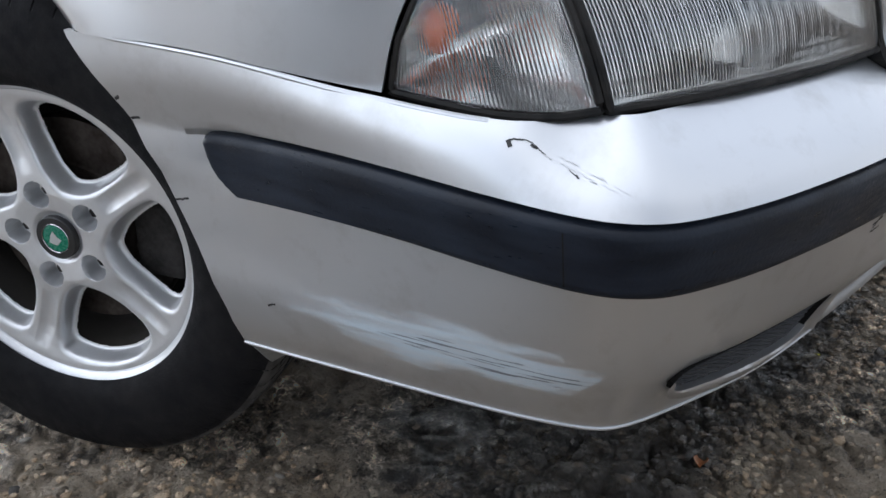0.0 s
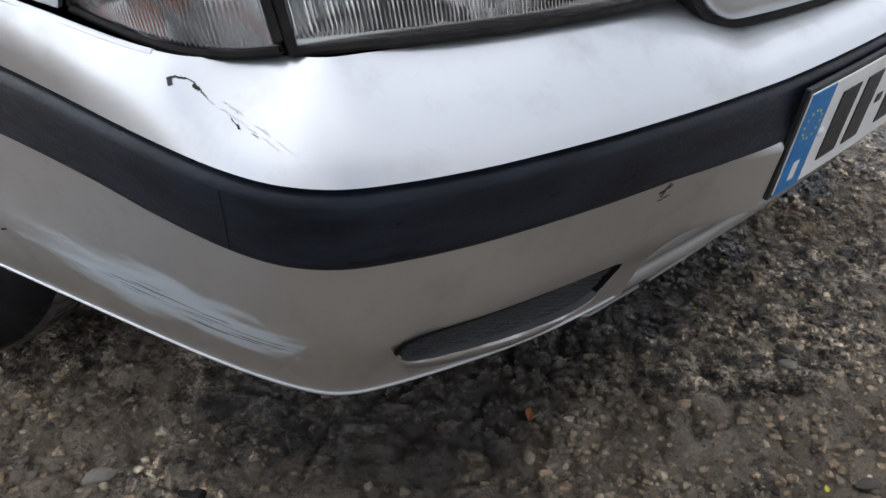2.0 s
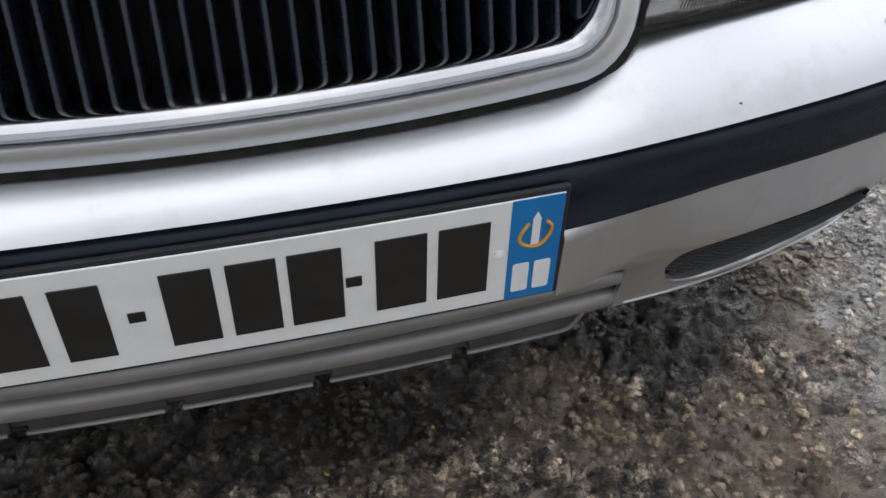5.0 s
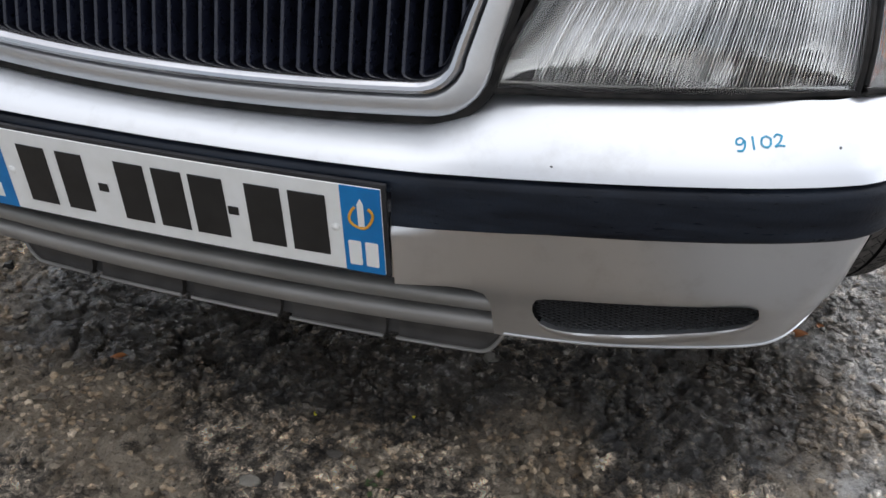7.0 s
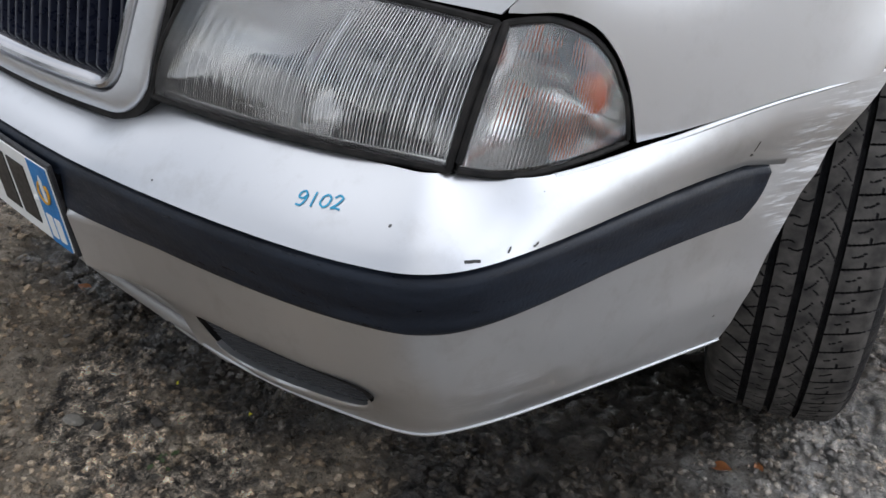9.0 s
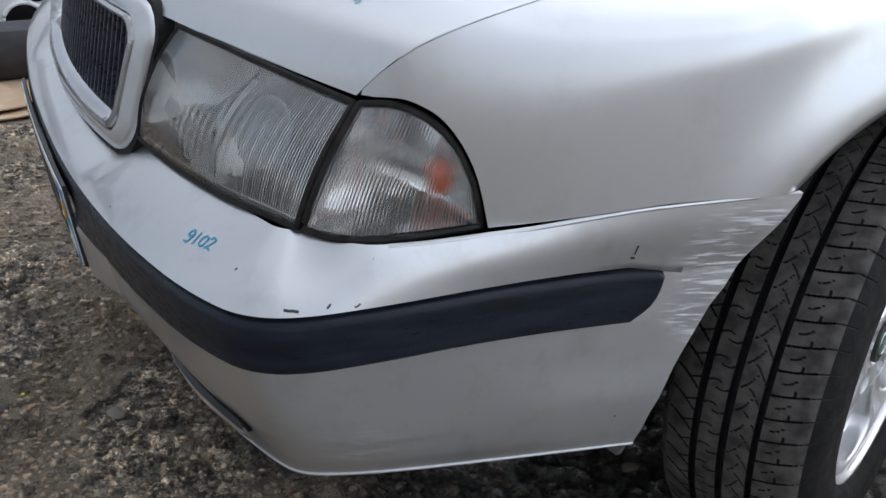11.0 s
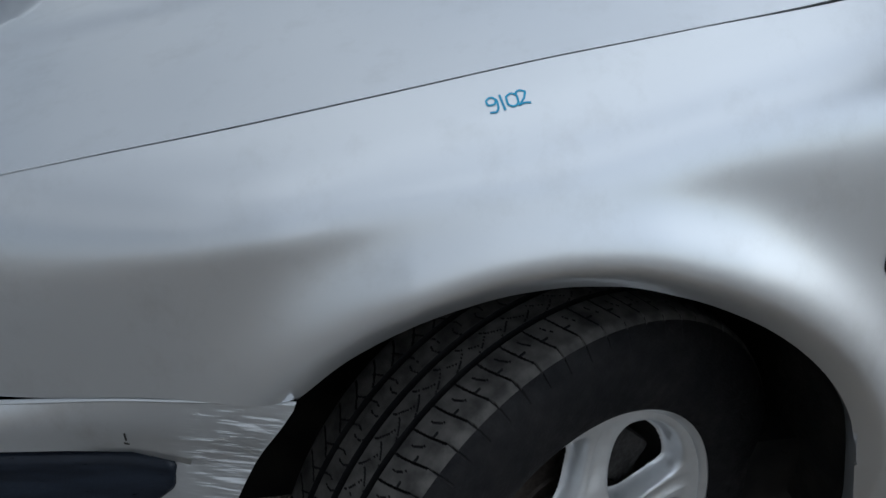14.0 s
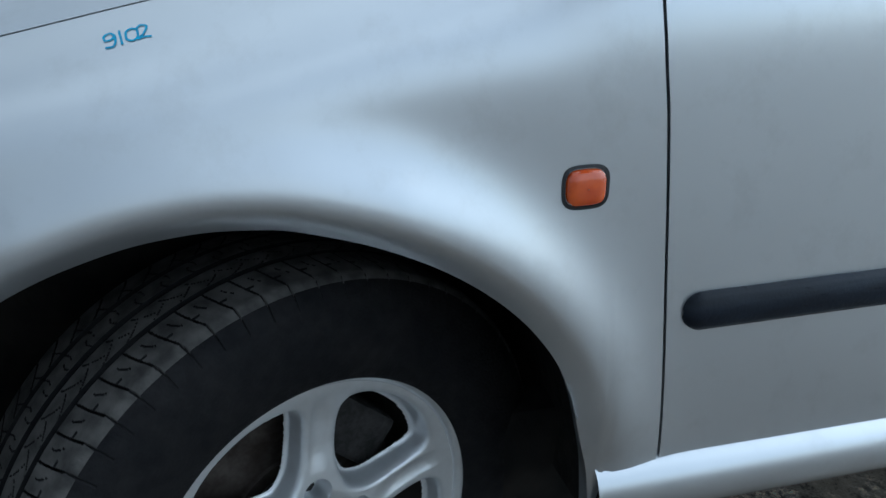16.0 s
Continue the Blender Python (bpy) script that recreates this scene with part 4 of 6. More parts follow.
def side_x(y, z):
    """Outward place of the body side at a given length and height."""
    y, z = np.asarray(y, float), np.asarray(z, float)
    zg, xg, w = gap_z(y), gap_x(y), wide(y)
    zc = np.minimum(pchip([0.2, 0.35, 0.55, 0.80, 1.0, 1.6, 4.5], [0.66, 0.726, 0.778, 0.818, 0.836, 0.872, 0.88], y), zg - 0.03)
    q = np.clip((z - zc) / (zg - zc), -2, 1.02)
    k = np.interp(y, [0.3, 0.6, 0.9], [0.30, 0.19, 0.13])
    qs = k * np.log1p(np.exp(np.clip(q / k, -30, 30)))            # eased crease
    g = np.where(qs < 1, 0.22 * qs + 0.78 * np.abs(qs)**2.1, qs)
    tuck = 0.010 * np.clip((0.60 - z) / 0.2, 0, 1)**2
    x = w - (w - xg) * g - tuck
    d = np.hypot(y - 0.90, z - 0.40) - np.interp(np.arctan2(z - 0.40, y - 0.90), arch_a, arch_r)
    on = np.clip((z - 0.36) / 0.12, 0, 1) * np.clip((y - 0.48) / 0.26, 0, 1)
    swell = np.interp(y, [1.05, 1.24], [0.027, 0.017]) * np.exp(-((np.maximum(d, 0) - 0.032) / 0.048)**2)      # swell over the wheel
    curl = 0.012 * np.clip(1 - d / 0.027, 0, 1.2)**1.15                       # edge rolled inward
    crest = 0.0020 * np.exp(-((z - zc) / 0.022)**2) * np.clip((y - 0.42) / 0.2, 0, 1) * np.clip((1.08 - y) / 0.14, 0, 1)
    return x + (swell - curl) * on + crest


def side_grid(low, top, n):
    """A panel between a lower and an upper border, both lines of (length, height)."""
    low, top = np.asarray(low), np.asarray(top)
    v = np.linspace(0, 1, n)
    Y = low[:, None, 0] * (1 - v) + top[:, None, 0] * v
    Z = low[:, None, 1] * (1 - v) + top[:, None, 1] * v
    return np.stack([side_x(Y, Z), Y, Z], -1)


# wing: round the indicator, along the bumper seam, over the arch, up to the bonnet gap and the door
low = curve3([(0.2445, 0.731), (0.268, 0.7335), (0.292, 0.724), (0.314, 0.698), (0.330, 0.660), (0.3405, 0.612)], 26).tolist()
low += curve3([(0.350, 0.6135), (0.42, 0.622), (0.50, 0.6315), (0.57, 0.6355), (0.636, 0.6365)], 30).tolist()
low += arch[1:].tolist() + curve3([(1.262, 0.40), (1.29, 0.408), (1.3235, 0.415)], 8).tolist()
nl = len(low)
tops = np.interp(np.linspace(0, 1, nl), [0, 26 / nl, 56 / nl, 176 / nl * 0.55 + 0.2, 0.93, 1], [0.2455, 0.40, 0.66, 0.95, 1.20, 1.262])
tops = tops.tolist()
top = [(t, float(gap_z(t)) - (0.001 if t > 0.26 else 0.0)) for t in tops]
wing = side_grid(low, top, 34)
DOOR_EDGE = [(1.3275, 0.423), (1.313, 0.64), (1.300, 0.80), (1.2925, 0.86), (1.2885, 0.915), (1.2890, 0.953), (1.297, 0.984)]
edge = curve3(DOOR_EDGE, 30)
_w = np.clip((np.arange(nl) - (nl - 45)) / 44, 0, 1)[:, None] ** 2
_t = np.interp(wing[..., 2], edge[:, 1], edge[:, 0]) - 0.0032
wing[..., 1] += _w * (_t - wing[-1:, :, 1])
wing[..., 0] = side_x(wing[..., 1], wing[..., 2])
for sx in (1, -1):
    bm = bmesh.new()
    add_shell(bm, mirrored(wing, sx), 0.005, (0, 0.8, 0.7))
    fender = part("fender", bm, m_paint, car, "silver front wing panel", 35)
    bm = bmesh.new()                                              # rolled arch lip
    lip = np.array([(side_x(y, z), y, z) for y, z in arch])
    add_grid(bm, np.stack([mirrored(lip, sx), mirrored(lip + np.array([-0.012, 0, 0.002]), sx), mirrored(lip + np.array([-0.022, 0, 0.012]), sx)], 1))
    part("arch_lip", bm, m_paint, fender)


# bonnet
def bonnet_point(u, v):
    a = np.abs(u)
    yg = 0.242 + v * 0.932
    xg, zg = gap_x(yg) - 0.0012, gap_z(yg)
    e = 2.0 + 2.0 * v
    yc = 0.095 + v * 0.88
    y = yc * (1 - a**e) + yg * a**e
    zc = pchip([0, 0.02, 0.05, 0.10, 0.2, 0.4, 0.6, 0.8, 1.0], [0.748, 0.767, 0.786, 0.806, 0.834, 0.884, 0.932, 0.976, 1.013], v)
    z = zc * (1 - a**2.4) + zg * a**2.4
    x = u * xg
    rib = 0.36 + 0.15 * v
    t = np.clip((rib + 0.03 - np.abs(x)) / 0.06, 0, 1)
    z = z + 0.008 * (3 * t**2 - 2 * t**3) * np.clip(v / 0.10, 0, 1)
    return np.stack([x, y, z], -1)


U, Vv = np.meshgrid(np.linspace(-1, 1, 91), np.r_[np.linspace(0, 0.12, 22)[:-1], np.linspace(0.12, 1, 45)], indexing="ij")
bm = bmesh.new()
add_shell(bm, bonnet_point(U, Vv), 0.009, (0, 0.6, 0.5))
hood = part("hood", bm, m_paint, car, "silver bonnet, shut, with marker writing", 35)

for sx in (1, -1):                                                # bright edge of the wing beside the bonnet
    bm = bmesh.new()
    yy = np.linspace(0.27, 1.172, 70)
    add_tube(bm, mirrored(np.stack([gap_x(yy) + 0.0002, yy, gap_z(yy) + 0.0001], 1), sx), 0.0011, 6)
    part("wing_flange", bm, m_paint, car)

# inner structure that closes the body under its panels
bm = bmesh.new()
add_box(bm, (-0.60, 0.22, 0.30), (0.60, 1.15, 0.74), 0.02)
part("engine_bay", bm, m_liner, car)
bm = bmesh.new()
add_box(bm, (-0.70, 1.14, 0.24), (0.70, 4.10, 0.40), 0.03)
part("floor_pan", bm, m_liner, car)
bm = bmesh.new()
add_box(bm, (-0.48, 0.12, 0.42), (0.48, 0.30, 0.56), 0.01)
part("bumper_beam", bm, m_liner, car)
for sx in (1, -1):
    bm = bmesh.new()
    ang = np.radians(np.linspace(-8, 188, 50))
    P = np.array([[(sx * x, 0.905 + 0.372 * math.cos(a), 0.365 + 0.372 * math.sin(a)) for x in (0.50, 0.835)] for a in ang])
    P[:, 1, 0] = [sx * (0.955 if p[1] < 0.72 and p[2] < 0.66 else 1) * min(0.845, float(side_x(np.clip(p[1], 0.55, 1.25), np.clip(p[2], 0.45, 0.9))) - 0.008) for p in P[:, 1]]
    add_grid(bm, P)
    add_grid(bm, np.stack([P[:, 0], np.tile([sx * 0.50, 0.905, 0.365], (len(ang), 1))], 1))
    part("wheel_arch_liner", bm, m_liner, car, "dark wheel arch liner")
    bm = bmesh.new()
    add_box(bm, (min(sx * 0.42, sx * 0.52), 0.60, 0.28), (max(sx * 0.42, sx * 0.52), 1.3, 0.40), 0.01)
    part("chassis_rail", bm, m_liner, car)
    bm = bmesh.new()
    add_prism(bm, [(sx * x, y, z) for x, y, z in ((0.790, 0.524, 0.306), (0.72, 0.50, 0.306), (0.70, 0.50, 0.296), (0.752, 0.55, 0.258))],
              [(sx * x, y + 0.004, z) for x, y, z in ((0.790, 0.526, 0.306), (0.72, 0.51, 0.306), (0.70, 0.51, 0.296), (0.752, 0.553, 0.258))])
    part("splash_flap", bm, m_bezel, car, "grey plastic air deflector flap")

# ---------------------------------------------------------------- grille
def grille_loop(k, n=120):
    """Rounded outline of the grille frame, k from outside (0) to the opening (1)."""
    xb, xt = 0.350 - 0.045 * k, 0.372 - 0.045 * k
    zb, zt, r = 0.569 + 0.043 * k, 0.755 - 0.030 * k, 0.055 - 0.025 * k
    h = []
    for cx, cz, a0 in ((xt - r * 0.7, zt - r * 0.7, 0), (-xt + r * 0.7, zt - r * 0.7, 90), (-xb + r, zb + r, 180), (xb - r, zb + r, 270)):
        rr = r * 0.7 if a0 < 180 else r
        h += [(cx + rr * math.cos(radians(a0 + t)), cz + rr * math.sin(radians(a0 + t))) for t in range(0, 91, 10)]
    h.append(h[0])
    h = np.array(h)
    s = np.r_[0, np.cumsum(np.linalg.norm(np.diff(h, axis=0), axis=1))]
    u = np.linspace(0, s[-1], n, endpoint=False)
    return np.stack([np.interp(u, s, h[:, 0]), np.interp(u, s, h[:, 1])], 1)


def grille_y(x, z):
    return 0.050 + 0.245 * abs(x) ** 2 + 0.22 * (z - 0.58)


def frame_rows(rows):
    out = []
    for k, off in rows:
        out.append([(x, grille_y(x, z) + off, z - 0.010 * max(0, 1 - (x / 0.35)**2) * (z < 0.66)) for x, z in grille_loop(k)])
    return np.array(out)


bm = bmesh.new()
add_grid(bm, frame_rows([(0.04, 0.045), (0.0, 0.020), (0.02, 0.010), (0.06, 0.006), (0.12, 0.0035), (0.48, -0.002), (0.54, -0.002), (0.575, 0.001), (0.585, 0.010)]), wrap_v=True)
bmesh.ops.recalc_face_normals(bm, faces=bm.faces)
grille = part("grille", bm, m_paint, car, "black slatted grille in a silver and chrome frame", 40)
bm = bmesh.new()
add_grid(bm, frame_rows([(0.585, 0.012), (0.60, 0.002), (0.65, -0.0035), (0.73, -0.0055), (0.82, -0.0050), (0.90, -0.001), (0.96, 0.005), (1.0, 0.013), (1.0, 0.05)]), wrap_v=True)
bmesh.ops.recalc_face_normals(bm, faces=bm.faces)
part("chrome_frame", bm, m_chrome, grille, "chrome inner frame", 30)
# added black band round the frame, standing in for the shadow line below it
bm = bmesh.new()
add_grid(bm, frame_rows([(-0.20, 0.030), (-0.17, 0.012), (0.03, 0.012)]), wrap_v=True)
part("grille_shadow_band", bm, m_gasket, grille)
bm = bmesh.new()
add_grid(bm, np.array([[(x, 0.105 + 0.36 * x * x + 0.22 * (z - 0.58), z) for z in (0.585, 0.66, 0.76)] for x in np.linspace(-0.34, 0.34, 30)]))
part("grille_back", bm, m_liner, grille)
for k in range(34):
    x = -0.3135 + k * 0.019
    bm = bmesh.new()
    zt = 0.727
    prof = [(-0.0021, 0.001), (-0.0012, 0.0), (0.0012, 0.0), (0.0021, 0.001), (0.0052, 0.036), (-0.0052, 0.036)]
    ends = [[(x + dx, grille_y(x, z) + 0.014 + dy, z) for dx, dy in prof] for z in (0.610 - 0.010 * max(0, 1 - (x / 0.35) ** 2), 0.64, 0.69, zt)]
    P = np.array(ends)
    add_grid(bm, P, wrap_v=True)
    bmesh.ops.recalc_face_normals(bm, faces=bm.faces)
    part("slat", bm, m_slat, grille)


# ---------------------------------------------------------------- lamps
def lamp(name, P, sx, label, flute, orange):
    """A lamp unit: fluted cover over a bright reflector, in a dirty rubber seal. P: its outer face as a grid."""
    P = mirrored(P, sx)
    N = grid_normals(P)
    if N[40, 20, 1] > 0:
        N = -N                                                     # outward, to the front
    m, n = P.shape[:2]
    bm = bmesh.new()
    ring = [P[i, 0] for i in range(m)] + [P[-1, j] for j in range(1, n)] + [P[i, -1] for i in range(m - 2, -1, -1)] + [P[0, j] for j in range(n - 2, 0, -1)]
    rn = [N[i, 0] for i in range(m)] + [N[-1, j] for j in range(1, n)] + [N[i, -1] for i in range(m - 2, -1, -1)] + [N[0, j] for j in range(n - 2, 0, -1)]
    ring, rn = np.array(ring), np.array(rn)
    k0 = np.arange(0, len(ring), 2)
    add_tube(bm, ring[k0] - rn[k0] * 0.0015, 0.0040, 8, closed=True)
    add_grid(bm, np.stack([ring - rn * 0.002, ring - rn * 0.012, ring - rn * 0.055]), wrap_v=True)
    body = part(name, bm, m_gasket, car, label)
    # cover, plain outside, ribbed inside
    c = P.mean((0, 1))
    S = c + (P - c) * 0.985
    a = np.linspace(0, 1, m)[:, None]
    b = np.linspace(0, 1, n)[None]
    rib = (0.0014 if orange else 0.0012) * np.abs(np.sin(a * flute * np.pi))
    if not orange:
        rib = rib * (0.25 + 0.75 * ((a > 0.10) & (b > 0.06))) + 0.0010 * np.abs(np.sin(b * 60)) * (b < 0.14)
    bm = bmesh.new()
    add_grid(bm, S + N * 0.001)
    add_grid(bm, S - N * (0.0035 + rib)[..., None])
    bmesh.ops.recalc_face_normals(bm, faces=bm.faces)
    add_grid(bm, np.stack([S[:, 0] + N[:, 0] * 0.001, S[:, 0] - N[:, 0] * 0.0035]))
    cover = part("lens", bm, m_lens, body, "hazed ribbed clear cover", 60)
    cover.visible_shadow = False
    # reflector, a shallow bowl behind it
    def bowl(a0, a1, b0, b1):
        return np.clip(1 - ((2 * a - a0 - a1) / (a1 - a0))**2, 0, 1) * np.clip(1 - ((2 * b - b0 - b1) / (b1 - b0))**2, 0, 1)
    if orange:
        bulge = bowl(-0.02, 1.02, -0.02, 1.02) ** 0.8
    else:
        bulge = np.maximum(bowl(-0.02, 0.60, 0.05, 1.06), 0.85 * bowl(0.55, 1.03, 0.05, 1.06)) ** 0.62
    Q = c + (P - c) * 0.97 - N * (0.010 + (0.050 if orange else 0.058) * bulge)[..., None]
    bm = bmesh.new()
    add_grid(bm, Q[::4, ::2])
    part("reflector", bm, m_bright if orange else m_reflector, body)
    return body, c, N[m // 2, n // 2], P, N


def head_patch():
    A, B = np.array([0.3475, 0.098, 0.5965]), np.array([0.6995, 0.176, 0.6115])
    Cc, D = np.array([0.6925, 0.2385, 0.7225]), np.array([0.408, 0.1475, 0.7385])
    m, n = 601, 49
    bot = curve3([A, (0.45, 0.110, 0.600), (0.58, 0.136, 0.606), B], m)
    top = curve3([D, (0.48, 0.164, 0.738), (0.59, 0.196, 0.733), Cc], m)
    lef = curve3([A, (0.362, 0.104, 0.64), (0.385, 0.120, 0.69), D], n)
    rig = curve3([B, (0.701, 0.190, 0.650), (0.699, 0.212, 0.69), Cc], n)
    P = coons(bot, top, lef, rig)
    u, v = np.linspace(0, 1, m)[:, None], np.linspace(0, 1, n)[None]
    P[..., 1] -= 0.010 * np.sin(np.pi * u) * np.sin(np.pi * v)
    return P


def turn_patch():
    m, n = 271, 41
    A, B = np.array([0.7065, 0.1800, 0.6125]), np.array([0.7665, 0.3365, 0.6115])
    bot = curve3([A, (0.735, 0.203, 0.6105), (0.753, 0.240, 0.6095), (0.761, 0.285, 0.610), B], m)
    top = curve3([(0.699, 0.2415, 0.7235), (0.722, 0.262, 0.7275), (0.741, 0.288, 0.7175), (0.756, 0.311, 0.693), (0.7645, 0.328, 0.655)], m)
    lef = curve3([A, (0.7075, 0.194, 0.650), (0.7055, 0.216, 0.69), top[0]], n)
    rig = curve3([B, (0.7665, 0.333, 0.632), top[-1]], n)
    P = coons(bot, top, lef, rig)
    u, v = np.linspace(0, 1, m)[:, None, None], np.linspace(0, 1, n)[None, :, None]
    P = P + np.array([0.006, -0.006, 0]) * np.sin(np.pi * u) * np.sin(np.pi * v)
    return P


for sx in (1, -1):
    body, _, _, P, N = lamp("headlight", head_patch(), sx, "clear headlight with a ribbed glass cover", 104, False)
    for (i, j, r, d, mat) in ((438, 27, 0.034, 0.024, m_bezel),):
        o, ax = Vector(P[i, j]), Vector(N[i, j])
        bm = bmesh.new()                                           # deep round bowl with a bulb shield
        add_lathe(bm, [(0.004, r * 1.06), (0.006, r), (-0.010, r * 0.86), (-0.022, r * 0.6), (-0.030, r * 0.25), (-0.031, 0.0005)], 48)
        bmesh.ops.transform(bm, matrix=Matrix.Translation(o - ax * (d + 0.006)) @ ax.to_track_quat("X", "Z").to_matrix().to_4x4(), verts=bm.verts)
        part("bowl", bm, mat, body)
        bm = bmesh.new()
        add_lathe(bm, [(0.010, 0.0005), (0.010, r * 0.13), (0.004, r * 0.20), (-0.03, r * 0.20)], 24)
        bmesh.ops.transform(bm, matrix=Matrix.Translation(o - ax * (d + 0.008)) @ ax.to_track_quat("X", "Z").to_matrix().to_4x4(), verts=bm.verts)
        part("bulb_shield", bm, m_bezel, body)
    bm = bmesh.new()                                               # upright divider between the two bowls
    i = 339
    add_grid(bm, np.stack([P[i, 3:-3:4] - N[i, 3:-3:4] * 0.014, P[i, 3:-3:4] - N[i, 3:-3:4] * 0.05]))
    add_grid(bm, np.stack([P[i, 3:-3:4] - N[i, 3:-3:4] * 0.014, P[i + 16, 3:-3:4] - N[i + 16, 3:-3:4] * 0.016]))
    part("divider", bm, m_bezel, body)
    body, _, _, P, N = lamp("indicator", turn_patch(), sx, "clear corner indicator with an orange bulb", 46, True)
    bm = bmesh.new()
    bmesh.ops.create_uvsphere(bm, u_segments=20, v_segments=14, radius=0.013)
    bmesh.ops.transform(bm, matrix=Matrix.Translation(Vector(P[195, 27]) - Vector(N[195, 27]) * 0.022) @ Matrix.Diagonal((1, 1, 1.3, 1)), verts=bm.verts)
    part("bulb", bm, m_bulb, body, "orange bulb")

# ---------------------------------------------------------------- wheels
RT, RR = 0.322, 0.205


def tyre_mesh():
    """Tyre round the local x axis: x = 0 is the rim's outer lip plane, the tread lies inward."""
    w = [(0.001, 0.199), (0.008, 0.206), (0.0125, 0.222), (0.0145, 0.245), (0.0130, 0.270), (0.0075, 0.292), (-0.001, 0.3085), (-0.006, 0.3135)]
    sh = np.array(w)
    tread = np.linspace(-0.010, -0.164, 96)
    cx = -0.087
    crown = RT - 0.0065 * (np.abs(tread - cx) / 0.077) ** 2.4
    inner = np.array([(2 * cx - a, r) for a, r in w[::-1]])
    prof = np.concatenate([sh, np.stack([tread, crown], 1), inner])
    nt, ns = 1900, len(prof)
    th = np.linspace(0, 2 * np.pi, nt, endpoint=False)
    X = np.tile(prof[:, 0], (nt, 1))
    R = np.tile(prof[:, 1], (nt, 1))
    off = X - cx
    is_tread = np.zeros(ns, bool)
    is_tread[len(w):len(w) + len(tread)] = True
    T = th[:, None] + 0 * X
    dep = np.zeros_like(R)
    for g, hw in ((-0.040, 0.0036), (-0.004, 0.0036), (0.033, 0.0032)):      # three long grooves
        dep = np.maximum(dep, 0.0080 * (np.abs(off - g) < hw))
    pitch = 2 * np.pi / 68
    def sipe(lo, hi, skew, wd, depth, shift=0.0, bow=0.0):
        """One row of cuts across a rib; bow bends them into hooks."""
        v = np.clip((off - lo) / (hi - lo), 0, 1)
        ph = ((T + skew * off + bow * v * v + shift) / pitch) % 1.0
        return np.where((off > lo) & (off < hi) & (ph < wd), depth, 0)
    # shoulder blocks with hooked cuts, a fine line, slanted zigzag cuts on the ribs
    dep = np.maximum(dep, sipe(0.0375, 0.0765, 0.5, 0.05, 0.0050, 0, 0.014))
    dep = np.maximum(dep, sipe(0.046, 0.060, 0.5, 0.03, 0.0016, pitch * 0.5, 0.02))
    dep = np.maximum(dep, 0.0014 * ((np.abs(off - 0.0605) < 0.0008) & (((T + 0.5 * off) / pitch) % 1.0 > 0.7)))
    dep = np.maximum(dep, sipe(0.003, 0.020, 1.8, 0.03, 0.0016, 0, 0.04))
    dep = np.maximum(dep, sipe(0.013, 0.030, -2.2, 0.03, 0.0014, pitch * 0.45, -0.03))
    dep = np.maximum(dep, sipe(-0.024, -0.007, -1.8, 0.03, 0.0016, pitch * 0.2, 0.04))
    dep = np.maximum(dep, sipe(-0.036, -0.019, 2.2, 0.03, 0.0014, pitch * 0.7, -0.03))
    dep = np.maximum(dep, sipe(-0.0765, -0.046, -1.2, 0.05, 0.0042, 0, -0.028))
    dep = np.maximum(dep, sipe(-0.060, -0.044, 1.4, 0.03, 0.0022, pitch * 0.5))
    dep = dep * is_tread[None]
    shoulder = (prof[:, 1] > 0.305) & ~is_tread
    cut = np.where(shoulder[None] & (X > cx) & (((T + 0.5 * off + 0.014) / pitch) % 1.0 < 0.05), 0.0032, 0)
    R = R - dep - cut
    ringmark = 0.0008 * (np.abs(prof[:, 1] - 0.232) < 0.006) + 0.0008 * (np.abs(prof[:, 1] - 0.285) < 0.01)
    X = X + ringmark[None] * (X > cx)
    V = np.stack([X, R * np.cos(T), R * np.sin(T)], -1).reshape(-1, 3)
    i = np.arange(nt)[:, None]
    j = np.arange(ns - 1)[None]
    a, b = i * ns + j, ((i + 1) % nt) * ns + j
    F = np.stack([a, b, b + 1, a + 1], -1).reshape(-1, 4)
    me = bpy.data.meshes.new("tyre")
    me.from_pydata(V.tolist(), [], F.tolist())
    me.polygons.foreach_set("use_smooth", [True] * len(me.polygons))
    me.set_sharp_from_angle(angle=radians(40))
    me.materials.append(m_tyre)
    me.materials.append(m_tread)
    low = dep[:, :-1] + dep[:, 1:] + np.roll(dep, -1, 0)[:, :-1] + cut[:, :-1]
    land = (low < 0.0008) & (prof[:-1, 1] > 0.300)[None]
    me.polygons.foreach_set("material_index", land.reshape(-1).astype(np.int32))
    return me


